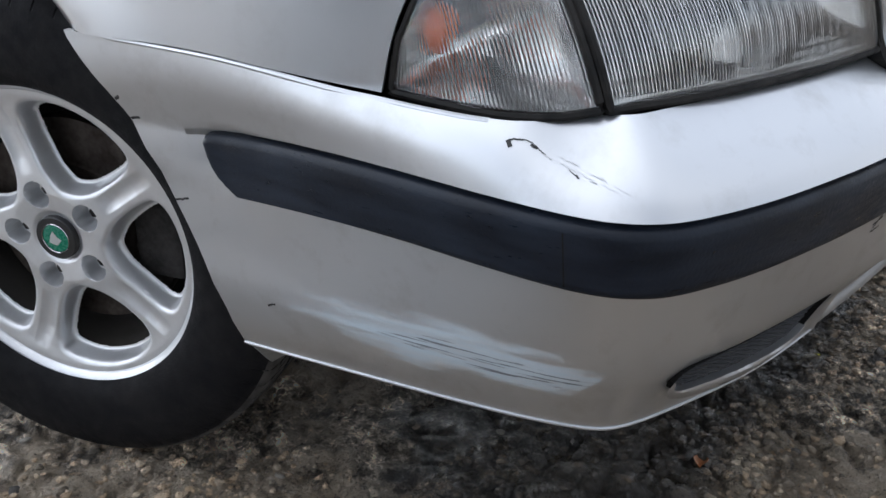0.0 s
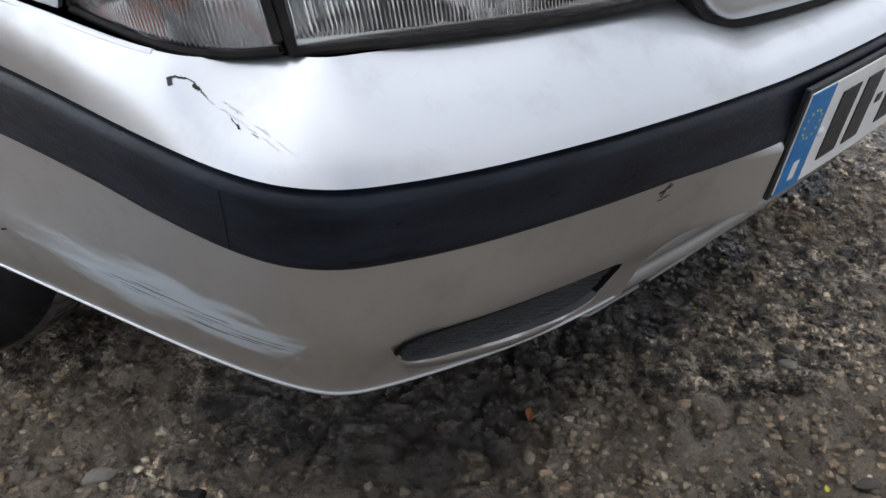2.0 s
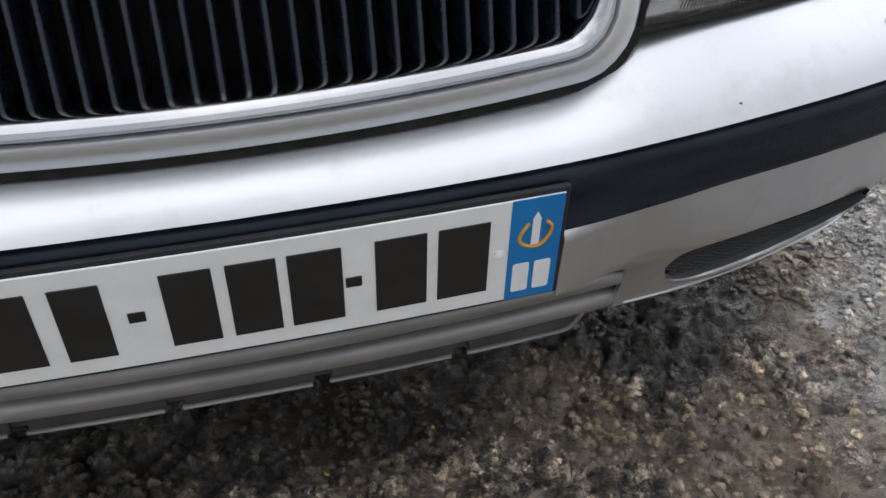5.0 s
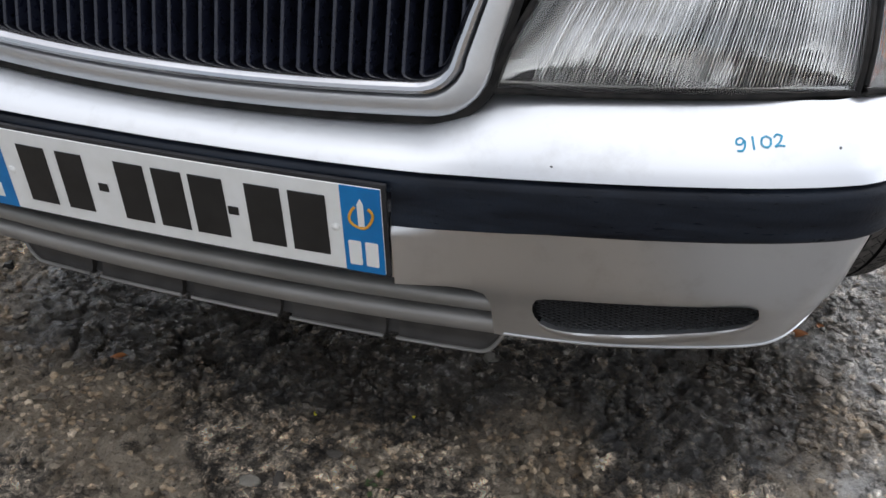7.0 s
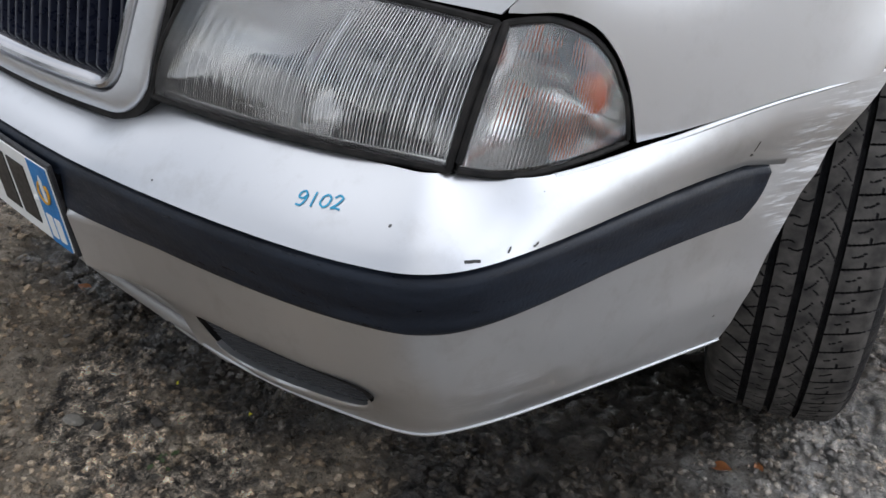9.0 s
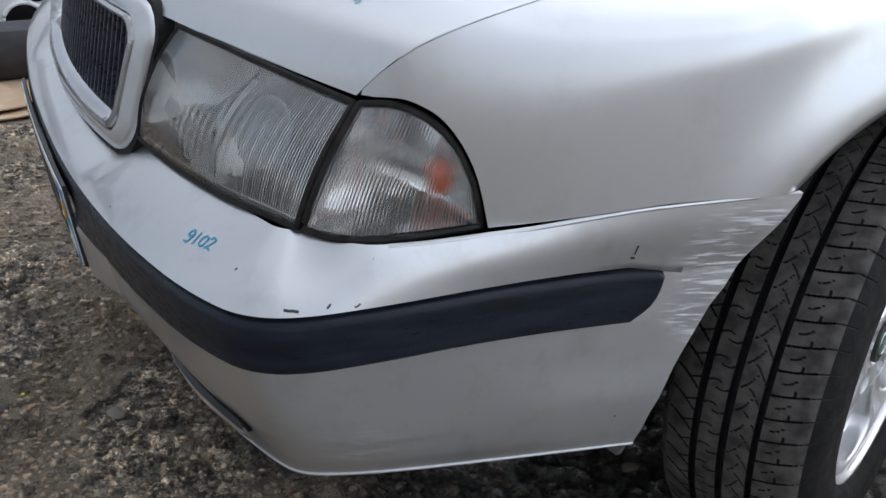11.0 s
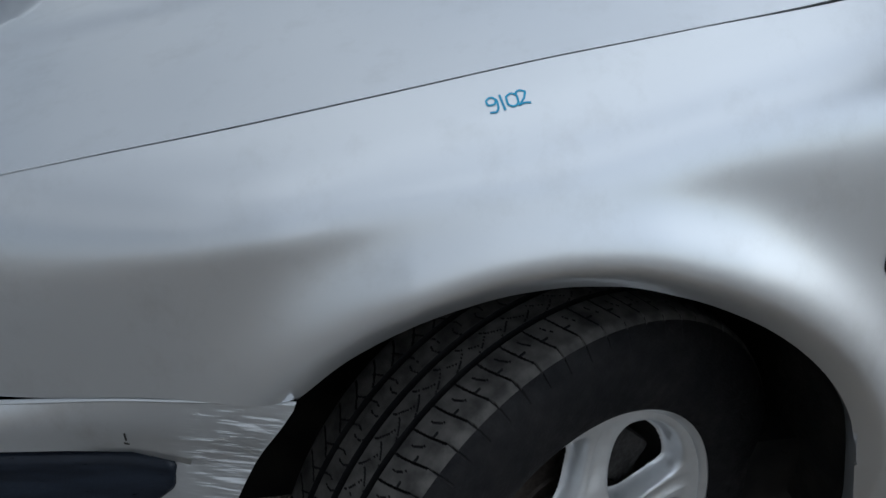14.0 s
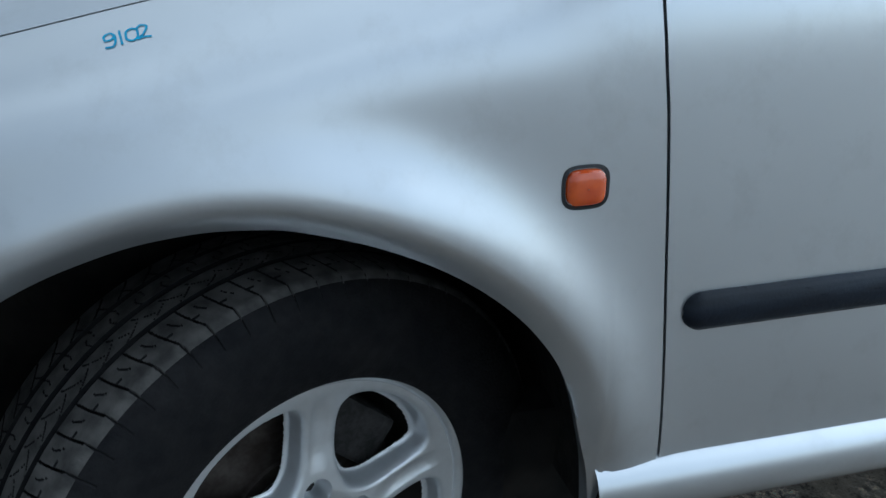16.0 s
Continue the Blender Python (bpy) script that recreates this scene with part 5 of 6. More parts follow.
def rim_face():
    """Five-spoke alloy: rounded spokes between bevelled windows, with bolt wells; built as one relief."""
    prof_r = np.array([0.0, 0.030, 0.036, 0.060, 0.085, 0.115, 0.145, 0.172, 0.185, 0.1925])
    prof_x = np.array([-0.020, -0.020, -0.016, -0.0125, -0.0145, -0.0170, -0.0165, -0.0125, -0.0095, -0.0085])
    win = [(0.33, -5), (0.36, -15), (0.43, -23.5), (0.55, -27.5), (0.68, -29), (0.79, -28.5), (0.855, -24.5), (0.882, -12), (0.887, 0), (0.882, 12),
           (0.855, 22.5), (0.79, 27), (0.68, 27), (0.55, 25), (0.43, 20), (0.36, 10), (0.33, 2)]
    o = np.array([(RR * r * math.cos(radians(a)), RR * r * math.sin(radians(a))) for r, a in win])
    for _ in range(3):                                             # corner cutting rounds the outline
        nx = np.roll(o, -1, 0)
        o = np.stack([o * 0.75 + nx * 0.25, o * 0.25 + nx * 0.75], 1).reshape(-1, 2)
    na = 5 * 112
    rs = np.r_[0.0006, np.linspace(0.02, 0.1925, 124)]
    th = np.linspace(0, 2 * np.pi, na, endpoint=False)
    Rr, T = np.meshgrid(rs, th, indexing="ij")
    Tl = (T + np.pi / 5) % (2 * np.pi / 5) - np.pi / 5
    p = np.stack([Rr * np.cos(Tl), Rr * np.sin(Tl)], -1)
    a, b = o, np.roll(o, -1, 0)
    ab = b - a
    k = np.clip(((p[..., None, :] - a) * ab).sum(-1) / (ab * ab).sum(-1), 0, 1)
    dist = np.linalg.norm(p[..., None, :] - (a + k[..., None] * ab), axis=-1).min(-1)
    crosses = ((a[:, 1] > p[..., None, 1]) != (b[:, 1] > p[..., None, 1])) & (p[..., None, 0] < ab[:, 0] * (p[..., None, 1] - a[:, 1]) / (ab[:, 1] + 1e-12) + a[:, 0])
    d = np.where(crosses.sum(-1) % 2 == 1, dist, -dist)             # positive inside a window
    bevel = np.interp(Rr, [0.07, 0.10, 0.165, 0.185], [0.0055, 0.0055, 0.0045, 0.003])
    X = np.interp(Rr, prof_r, prof_x)
    X = X - 0.0020 * np.clip(1 + d / 0.0055, 0, 1)**2 * (d < 0)      # eased rim of the opening
    q = np.clip(d / bevel, 0, 1)
    X = np.where(d >= 0, X - 0.0020 - 0.020 * q**1.15, X)
    X = np.where(d > bevel, X - 0.004 * np.clip((d - bevel) / 0.002, 0, 1), X)
    # shallow valley along each spoke
    ts = np.abs(((T - np.pi / 5) + np.pi / 5) % (2 * np.pi / 5) - np.pi / 5) * Rr
    X = X - 0.0030 * np.clip(1 - (ts / 0.012)**2, 0, 1) * np.clip((Rr - 0.085) / 0.02, 0, 1) * np.clip((0.18 - Rr) / 0.02, 0, 1)
    for k in range(5):                                             # bolt wells, open towards the windows
        g = radians(72 * k + 36)
        w = np.hypot(Rr * np.cos(T) - 0.058 * math.cos(g), Rr * np.sin(T) - 0.058 * math.sin(g))
        X = X - 0.026 * np.clip((0.0175 - w) / 0.0022, 0, 1)
    V = np.stack([X, Rr * np.cos(T), Rr * np.sin(T)], -1).reshape(-1, 3)
    gone = d > bevel + 0.0045
    F = []
    for i in range(len(rs) - 1):
        for j in range(na):
            j2 = (j + 1) % na
            if not (gone[i, j] and gone[i + 1, j] and gone[i, j2] and gone[i + 1, j2]):
                F.append((i * na + j, (i + 1) * na + j, (i + 1) * na + j2, i * na + j2))
    me = bpy.data.meshes.new("wheel")
    me.from_pydata(V.tolist(), [], F)
    bm = bmesh.new()
    bm.from_mesh(me)
    bmesh.ops.delete(bm, geom=[v for v in bm.verts if not v.link_faces], context="VERTS")
    bm.to_mesh(me)
    bm.free()
    me.polygons.foreach_set("use_smooth", [True] * len(me.polygons))
    me.set_sharp_from_angle(angle=radians(55))
    me.materials.append(m_alloy)
    return me


def lathe_mesh(name, prof, mat, n=96, sharp=35):
    bm = bmesh.new()
    add_lathe(bm, prof, n)
    bmesh.ops.recalc_face_normals(bm, faces=bm.faces)
    return mesh_of(name, bm, mat, sharp)


tyre_me, face_me = tyre_mesh(), rim_face()
barrel_me = lathe_mesh("rim", [(-0.030, 0.1900), (-0.0085, 0.1915), (-0.0050, 0.1940), (-0.0015, 0.1985), (0.0005, 0.2025), (0.0, 0.2055), (-0.004, 0.2065), (-0.010, 0.203), (-0.030, 0.203)], m_alloy, 128)
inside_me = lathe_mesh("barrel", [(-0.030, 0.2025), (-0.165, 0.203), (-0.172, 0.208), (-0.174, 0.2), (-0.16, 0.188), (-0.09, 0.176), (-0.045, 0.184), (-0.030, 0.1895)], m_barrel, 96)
disc_me = lathe_mesh("brake_disc", [(-0.066, 0.08), (-0.066, 0.139), (-0.070, 0.140), (-0.086, 0.140), (-0.09, 0.139), (-0.09, 0.06), (-0.062, 0.06), (-0.062, 0.078), (-0.066, 0.08)], m_disc)
hubm = lathe_mesh("hub", [(-0.058, 0.0005), (-0.058, 0.062), (-0.10, 0.066), (-0.165, 0.10), (-0.17, 0.17), (-0.175, 0.17)], m_hub, 48)
cap_me = lathe_mesh("centre_cap", [(-0.0125, 0.0005), (-0.0125, 0.018), (-0.0120, 0.0185), (-0.0120, 0.0275), (-0.0135, 0.0288), (-0.022, 0.029)], m_ink, 48)
cap2_me = lathe_mesh("cap_emblem", [(-0.0112, 0.0005), (-0.0114, 0.015), (-0.0121, 0.0182)], m_green, 40)
cap3_me = lathe_mesh("cap_ring", [(-0.0116, 0.0186), (-0.0108, 0.0192), (-0.0116, 0.0198)], m_chrome, 40)
bm = bmesh.new()
add_lathe(bm, [(-0.033, 0.0005), (-0.032, 0.007), (-0.034, 0.0085), (-0.048, 0.0085)], 6)
bmesh.ops.recalc_face_normals(bm, faces=bm.faces)
bolt_me = mesh_of("wheel_bolt", bm, m_hub)
bm = bmesh.new()
add_box(bm, (-0.125, 0.085, -0.055), (-0.052, 0.152, 0.055), 0.010)
cal_me = mesh_of("brake_caliper", bm, m_hub)
bm = bmesh.new()                                                  # worn light mark on the green emblem
add_prism(bm, [(-0.0106, y, z) for y, z in ((-0.009, -0.006), (0.002, -0.009), (0.009, -0.001), (0.003, 0.003), (-0.002, 0.010), (-0.006, 0.004))],
          [(-0.0112, y, z) for y, z in ((-0.009, -0.006), (0.002, -0.009), (0.009, -0.001), (0.003, 0.003), (-0.002, 0.010), (-0.006, 0.004))])
mark_me = mesh_of("cap_mark", bm, m_alloy)

for at, turn, spin in (((0.788, 0.969, 0.325), 23.3, 48), ((-0.820, 0.879, 0.327), 203.3, -2)):
    frame_m = pose(*at, 0, 0, turn) @ Matrix.Rotation(radians(spin), 4, "X")
    wheel = part("wheel", face_me, None, car, "five-spoke silver alloy wheel, turned to one side")
    wheel.matrix_basis = frame_m
    wheel["own_frame"] = 1
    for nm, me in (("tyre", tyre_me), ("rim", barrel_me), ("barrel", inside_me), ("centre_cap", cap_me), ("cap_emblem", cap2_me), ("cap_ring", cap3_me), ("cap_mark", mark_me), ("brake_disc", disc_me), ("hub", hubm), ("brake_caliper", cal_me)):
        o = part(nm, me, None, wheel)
        if nm == "tyre":
            o["label"] = "dusty worn black tyre"
        if nm == "cap_emblem":
            o["label"] = "worn green round emblem"
    for k in range(5):
        a = radians(72 * k + 36)
        o = part("wheel_bolt", bolt_me, None, wheel)
        o.matrix_basis = Matrix.Translation((0, 0.058 * math.cos(a), 0.058 * math.sin(a)))
    del wheel["own_frame"]

# ---------------------------------------------------------------- doors, sills, rear of the body
rear_edge = curve3([(2.30, 0.423), (2.31, 0.7), (2.31, 1.0)], 30)
for sx in (1, -1):
    bm = bmesh.new()
    t = np.linspace(0, 1, 50)[:, None, None]
    YZ = edge[None] * (1 - t) + rear_edge[None] * t
    P = np.stack([side_x(YZ[..., 0], YZ[..., 1]) + 0.0005, YZ[..., 0], YZ[..., 1]], -1)
    add_shell(bm, mirrored(P, sx), 0.012, (0, 1.8, 0.7))
    door = part("front_door", bm, m_paint, car, "silver front door, shut", 35)
    # side moulding with a rounded nose
    bm = bmesh.new()
    ys = 1.3335 + np.r_[np.linspace(0, 1, 14)[:-1] ** 2 * 0.022, np.linspace(0.022, 0.9465, 40)]
    zc = 0.5985 + 0.004 * (ys - 1.33)
    k = np.sqrt(np.maximum(0, 1 - (1 - np.clip((ys - 1.3335) / 0.020, 0.0, 1)) ** 2))
    rows = []
    for fz, fx in ((0.0215, -0.004), (0.0205, 0.006), (0.016, 0.0105), (0.0, 0.0125), (-0.013, 0.0105), (-0.0195, 0.006), (-0.0205, -0.004)):
        z = zc + fz * (0.15 + 0.85 * k)
        rows.append(np.stack([side_x(ys, z) + fx * (0.2 + 0.8 * k), ys, z], -1))
    add_grid(bm, mirrored(np.stack(rows, 1), sx))
    bmesh.ops.recalc_face_normals(bm, faces=bm.faces)
    part("door_moulding", bm, m_strip, door, "weathered black side moulding", 50)
    # sill
    bm = bmesh.new()
    prof = [(0.835, 0.432), (0.855, 0.424), (0.8695, 0.411), (0.8755, 0.394), (0.8745, 0.376), (0.866, 0.358), (0.845, 0.346), (0.80, 0.338)]
    prof = curve3(prof, 16)
    ys = np.r_[np.linspace(1.253, 1.33, 12), np.linspace(1.36, 3.35, 12)]
    add_grid(bm, mirrored(np.array([[(x, y, z) for x, z in prof] for y in ys]), sx))
    part("sill", bm, m_paint, car, "silver sill below the doors")
    bm = bmesh.new()                                               # dark shut line behind the gap
    add_grid(bm, mirrored(np.stack([np.stack([side_x(edge[:, 0], edge[:, 1]) - 0.016, edge[:, 0] - 0.02, edge[:, 1]], -1),
                                    np.stack([side_x(edge[:, 0], edge[:, 1]) - 0.016, edge[:, 0] + 0.02, edge[:, 1]], -1)]), sx))
    part("door_seal", bm, m_liner, car)
    # rear door and rear quarter
    bm = bmesh.new()
    yy, zz = np.meshgrid(np.linspace(2.316, 3.10, 24), np.linspace(0.43, 1.0, 20), indexing="ij")
    add_shell(bm, mirrored(np.stack([side_x(yy, zz), yy, zz], -1), sx), 0.012, (0, 2.7, 0.7))
    part("rear_door", bm, m_paint, car, "silver rear door, shut", 35)
    bm = bmesh.new()
    yy, zz = np.meshgrid(np.linspace(3.106, 4.40, 40), np.linspace(0.0, 1.0, 26), indexing="ij")
    base = 0.36 + np.where(np.abs(yy - 3.43) < 0.34, np.sqrt(np.maximum(0, 0.34**2 - (yy - 3.43)**2)) * 0.98, 0)
    zz = base + zz * (1.0 - base)
    xx = side_x(np.minimum(yy, 4.2), zz) - 0.09 * np.clip((yy - 4.15) / 0.25, 0, 1)**2
    add_shell(bm, mirrored(np.stack([xx, yy, zz], -1), sx), 0.010, (0, 3.7, 0.7))
    part("rear_quarter", bm, m_paint, car, "silver rear quarter panel", 35)
    # rear wheel
    rear = part("wheel", face_me, None, car, "five-spoke silver alloy rear wheel")
    rear.matrix_basis = pose(sx * 0.80, 3.43, 0.322, 0, 0, 0 if sx > 0 else 180)
    rear["own_frame"] = 1
    for nm, me in (("tyre", tyre_me), ("rim", barrel_me), ("barrel", inside_me), ("centre_cap", cap_me), ("brake_disc", disc_me)):
        part(nm, me, None, rear)
    del rear["own_frame"]

# side repeaters
def rounded(cy, cz, hy, hz, p=3.5, n=40):
    t = np.linspace(0, 2 * np.pi, n, endpoint=False)
    c, s = np.cos(t), np.sin(t)
    return np.stack([cy + hy * np.sign(c) * np.abs(c)**(2 / p), cz + hz * np.sign(s) * np.abs(s)**(2 / p)], 1)


for sx in (1, -1):
    cy, cz = 1.2205, 0.741
    def ring(hy, hz, off):
        return np.array([(side_x(y, z) + off, y, z) for y, z in rounded(cy, cz, hy, hz)])
    bm = bmesh.new()
    rows = [ring(0.0235, 0.0215, -0.001), ring(0.0235, 0.0215, 0.0012), ring(0.0205, 0.0185, 0.0018), ring(0.0195, 0.0175, -0.001)]
    add_grid(bm, mirrored(np.stack(rows), sx), wrap_v=True)
    bmesh.ops.recalc_face_normals(bm, faces=bm.faces)
    rep_ob = part("side_repeater", bm, m_black, car, "orange side indicator in a dark surround")
    bm = bmesh.new()
    rows = [ring(0.0195, 0.0175, 0.000), ring(0.0190, 0.0170, 0.0040), ring(0.0165, 0.0145, 0.0065), ring(0.010, 0.009, 0.0078), ring(0.0005, 0.0005, 0.0082)]
    add_grid(bm, mirrored(np.stack(rows), sx), wrap_v=True)
    bmesh.ops.recalc_face_normals(bm, faces=bm.faces)
    part("lens", bm, m_repeater, rep_ob, "orange ribbed lens", 40)

# cowl, windscreen, pillars, roof
U, Vv = np.meshgrid(np.linspace(-1, 1, 61), np.linspace(0, 1, 9), indexing="ij")
rear_line = bonnet_point(np.linspace(-1, 1, 61), np.ones(61))
glass_low = np.stack([np.linspace(-0.785, 0.785, 61), 1.075 + 0.115 * np.abs(np.linspace(-1, 1, 61))**2.6, 1.040 - 0.043 * np.abs(np.linspace(-1, 1, 61))**2.2], 1)
glass_top = np.stack([np.linspace(-0.60, 0.60, 61), 1.80 + 0.09 * np.abs(np.linspace(-1, 1, 61))**2.2, 1.435 - 0.03 * np.abs(np.linspace(-1, 1, 61))**2.2], 1)
bm = bmesh.new()
t = np.linspace(0, 1, 9)[None, :, None]
C0 = rear_line + np.array([0, 0.002, -0.012])
P = C0[:, None] * (1 - t) + (glass_low + np.array([0, 0.004, 0.001]))[:, None] * t
P[..., 2] -= 0.012 * np.sin(np.pi * t[..., 0])
add_shell(bm, P, 0.004, (0, 1.2, 0.7))
cowl = part("cowl", bm, m_cowl, car, "dark plastic scuttle panel below the windscreen", 40)
bm = bmesh.new()
t = np.linspace(0, 1, 14)[None, :, None]
P = glass_low[:, None] * (1 - t) + glass_top[:, None] * t
P[..., 2] += 0.03 * np.sin(np.pi * t[..., 0])
add_shell(bm, P, 0.005, (0, 2.2, 0.8))
screen = part("windscreen", bm, m_window, car, "dark reflecting windscreen")
bm = bmesh.new()
add_tube(bm, glass_low + np.array([0, 0.006, 0.004]), 0.006, 8)
part("screen_seal", bm, m_black, screen)
for sx in (1, -1):
    bm = bmesh.new()
    side = mirrored(np.stack([P[-1, :, 0], P[-1, :, 1], P[-1, :, 2] + 0.004], 1), sx)
    add_tube(bm, side, 0.014, 8)
    part("screen_seal", bm, m_black, screen)
# wiper
bm = bmesh.new()
add_lathe(bm, [(0.0, 0.0005), (0.0, 0.013), (-0.004, 0.016), (-0.03, 0.018)], 20)
bmesh.ops.transform(bm, matrix=Matrix.Translation((0.585, 1.075, 1.043)) @ Matrix.Rotation(radians(-90), 4, "Y"), verts=bm.verts)
add_tube(bm, [(0.585, 1.075, 1.043), (0.50, 1.09, 1.056), (0.30, 1.11, 1.072), (0.10, 1.125, 1.078)], 0.007, 8)
part("wiper_arm", bm, m_gloss, cowl, "black windscreen wiper arm")

roofP = []
for v in np.linspace(0, 1, 20):
    y = 1.82 + 1.35 * v
    hw = np.interp(v, [0, 0.5, 1], [0.60, 0.615, 0.58])
    zc = np.interp(v, [0, 0.4, 1], [1.435, 1.462, 1.40])
    roofP.append([(hw * u, y + 0.08 * abs(u)**2.2 * (1 - v), zc - 0.035 * abs(u)**2.6) for u in np.linspace(-1, 1, 31)])
bm = bmesh.new()
add_shell(bm, np.array(roofP), 0.02, (0, 2.4, 0.8))
part("roof", bm, m_paint, car, "silver roof panel", 40)
for sx in (1, -1):
    bm = bmesh.new()
    a = np.array([(0.800, 1.218, 0.996), (0.786, 1.29, 1.045), (0.70, 1.60, 1.28), (0.606, 1.88, 1.412)])
    b = np.array([(0.822, 1.268, 0.996), (0.812, 1.345, 1.052), (0.735, 1.67, 1.28), (0.628, 1.95, 1.410)])
    c0 = np.array([(0.824, 1.275, 0.994), (0.814, 1.352, 1.050), (0.737, 1.677, 1.277), (0.630, 1.957, 1.407)])
    d0 = np.array([(0.836, 1.36, 0.994), (0.818, 1.43, 1.040), (0.742, 1.72, 1.250), (0.640, 2.00, 1.385)])
    c0, d0 = curve3(c0, 20), curve3(d0, 20)
    add_grid(bm, mirrored(np.stack([c0 + np.array([-0.012, 0, 0]), c0, (c0 + d0) / 2 + np.array([0.004, 0, 0]), d0, d0 + np.array([-0.015, 0.004, 0])], 1), sx))
    part("window_frame", bm, m_paint, car, "silver door window frame", 50)
    bm = bmesh.new()
    a, b = curve3(a, 20), curve3(b, 20)
    P = np.stack([a + np.array([-0.022, -0.02, 0.004]), a, (a + b) / 2 + np.array([0.006, 0, 0.004]), b, b + np.array([-0.02, 0.01, -0.01])], 1)
    add_grid(bm, mirrored(P, sx))
    part("windscreen_pillar", bm, m_paint, car, "silver windscreen pillar", 50)
    bm = bmesh.new()
    add_tube(bm, mirrored(curve3([(0.792, 1.208, 0.9975), (0.811, 1.238, 0.9990), (0.819, 1.265, 0.9935), (0.825, 1.292, 0.9885)], 14), sx), 0.0032, 8)
    part("pillar_seal", bm, m_gasket, car)
    bm = bmesh.new()                                               # side glass from the pillar to the rear
    lo = np.stack([np.interp(np.linspace(1.40, 3.5, 40), [1.4, 3.5], [0.80, 0.775]), np.linspace(1.40, 3.5, 40), np.full(40, 1.0)], 1)
    hiy = np.linspace(1.44, 3.3, 40)
    hi = np.stack([np.interp(hiy, [1.44, 2.0, 3.0, 3.3], [0.79, 0.618, 0.61, 0.60]), hiy, np.interp(hiy, [1.44, 1.7, 2.0, 2.8, 3.3], [1.03, 1.22, 1.395, 1.395, 1.30])], 1)
    t = np.linspace(0, 1, 8)[None, :, None]
    add_shell(bm, mirrored(lo[:, None] * (1 - t) + hi[:, None] * t, sx), 0.004, (0, 2.3, 1.1))
    part("side_window", bm, m_window, car, "dark side window")
    # mirror
    bm = bmesh.new()
    bmesh.ops.create_uvsphere(bm, u_segments=40, v_segments=24, radius=1)
    for v in bm.verts:
        p = [math.copysign(abs(q) ** 0.62, q) for q in v.co]
        v.co = (sx * (0.968 + 0.098 * p[0]), 1.325 + (0.052 if p[1] < 0 else 0.03) * p[1] - 0.01 * p[0], 1.076 + 0.074 * p[2])
    mir = part("door_mirror", bm, m_strip, car, "black plastic door mirror housing", 60)
    bm = bmesh.new()
    add_box(bm, (min(sx * 0.80, sx * 0.91), 1.30, 1.015), (max(sx * 0.80, sx * 0.91), 1.36, 1.06), 0.012)
    part("mirror_foot", bm, m_strip, mir)
bm = bmesh.new()
yz = [(3.17, 1.40), (3.55, 1.25), (3.90, 1.05), (4.05, 1.0)]
yz = curve3(yz, 16)
add_shell(bm, np.array([[(u * np.interp(y, [3.1, 4.1], [0.58, 0.70]), y, z - 0.03 * u * u) for u in np.linspace(-1, 1, 21)] for y, z in yz]), 0.006, (0, 3.4, 0.8))
part("rear_window", bm, m_window, car, "dark rear window")
bm = bmesh.new()
yz = curve3([(4.03, 1.0), (4.30, 0.99), (4.42, 0.96), (4.47, 0.75), (4.50, 0.55), (4.46, 0.36), (4.30, 0.30)], 24)
add_shell(bm, np.array([[(u * 0.70, y - 0.06 * abs(u)**3, z - 0.01 * u * u) for u in np.linspace(-1, 1, 21)] for y, z in yz]), 0.01, (0, 3.6, 0.6))
part("tailgate", bm, m_paint, car, "silver tailgate and rear bumper", 40)

# ---------------------------------------------------------------- marker writing and scuffs, laid on the panels
from mathutils.bvhtree import BVHTree

GLYPH = {"9": [[(0.62, 0.72), (0.40, 0.98), (0.10, 0.80), (0.16, 0.52), (0.42, 0.50), (0.62, 0.75), (0.60, 0.30), (0.42, 0.02), (0.10, 0.08)]],
         "1": [[(0.35, 1.0), (0.36, 0.5), (0.38, 0.0)]],
         "0": [[(0.40, 0.92), (0.12, 0.72), (0.10, 0.30), (0.36, 0.08), (0.64, 0.28), (0.66, 0.70), (0.40, 0.92)]],
         "2": [[(0.10, 0.75), (0.34, 0.96), (0.62, 0.78), (0.48, 0.44), (0.10, 0.06), (0.40, 0.12), (0.74, 0.04)]]}


def tree_of(ob):
    bm = bmesh.new()
    bm.from_mesh(ob.data)
    t = BVHTree.FromBMesh(bm)
    bm.free()
    return t


def ribbon(bm, tree, pts, width, out, lift=0.0006):
    """A thin stroke pressed onto a panel from outside."""
    out = Vector(out).normalized()

    def drop(p):
        loc, nor, _, _ = tree.ray_cast(Vector(p) + out * 0.08, -out)
        if loc is None:
            loc, nor, _, _ = tree.find_nearest(Vector(p))
        return loc, (nor if nor.dot(out) > 0 else -nor)
    A, B = [], []
    for i, p in enumerate(pts):
        loc, nor = drop(p)
        d = (Vector(pts[min(i + 1, len(pts) - 1)]) - Vector(pts[max(i - 1, 0)])).normalized()
        s = d.cross(nor).normalized() * width
        for q, lst in ((loc + s, A), (loc - s, B)):
            lo, no = drop(q)
            lst.append(lo + no * lift)
    add_grid(bm, np.array([A, B]))


def writing(name, panel, text, origin, along_v, up_v, out, size, width, pitch=0.78):
    tree = tree_of(panel)
    bm = bmesh.new()
    a, u = Vector(along_v), Vector(up_v)
    for k, ch in enumerate(text):
        for stroke in GLYPH[ch]:
            pts = curve3(np.array([Vector(origin) + a * (size * (k * pitch + x)) + u * (size * y) for x, y in stroke]), 26)
            ribbon(bm, tree, pts, width, out)
    return part(name, bm, m_marker, panel, "blue hand-written number " + text)


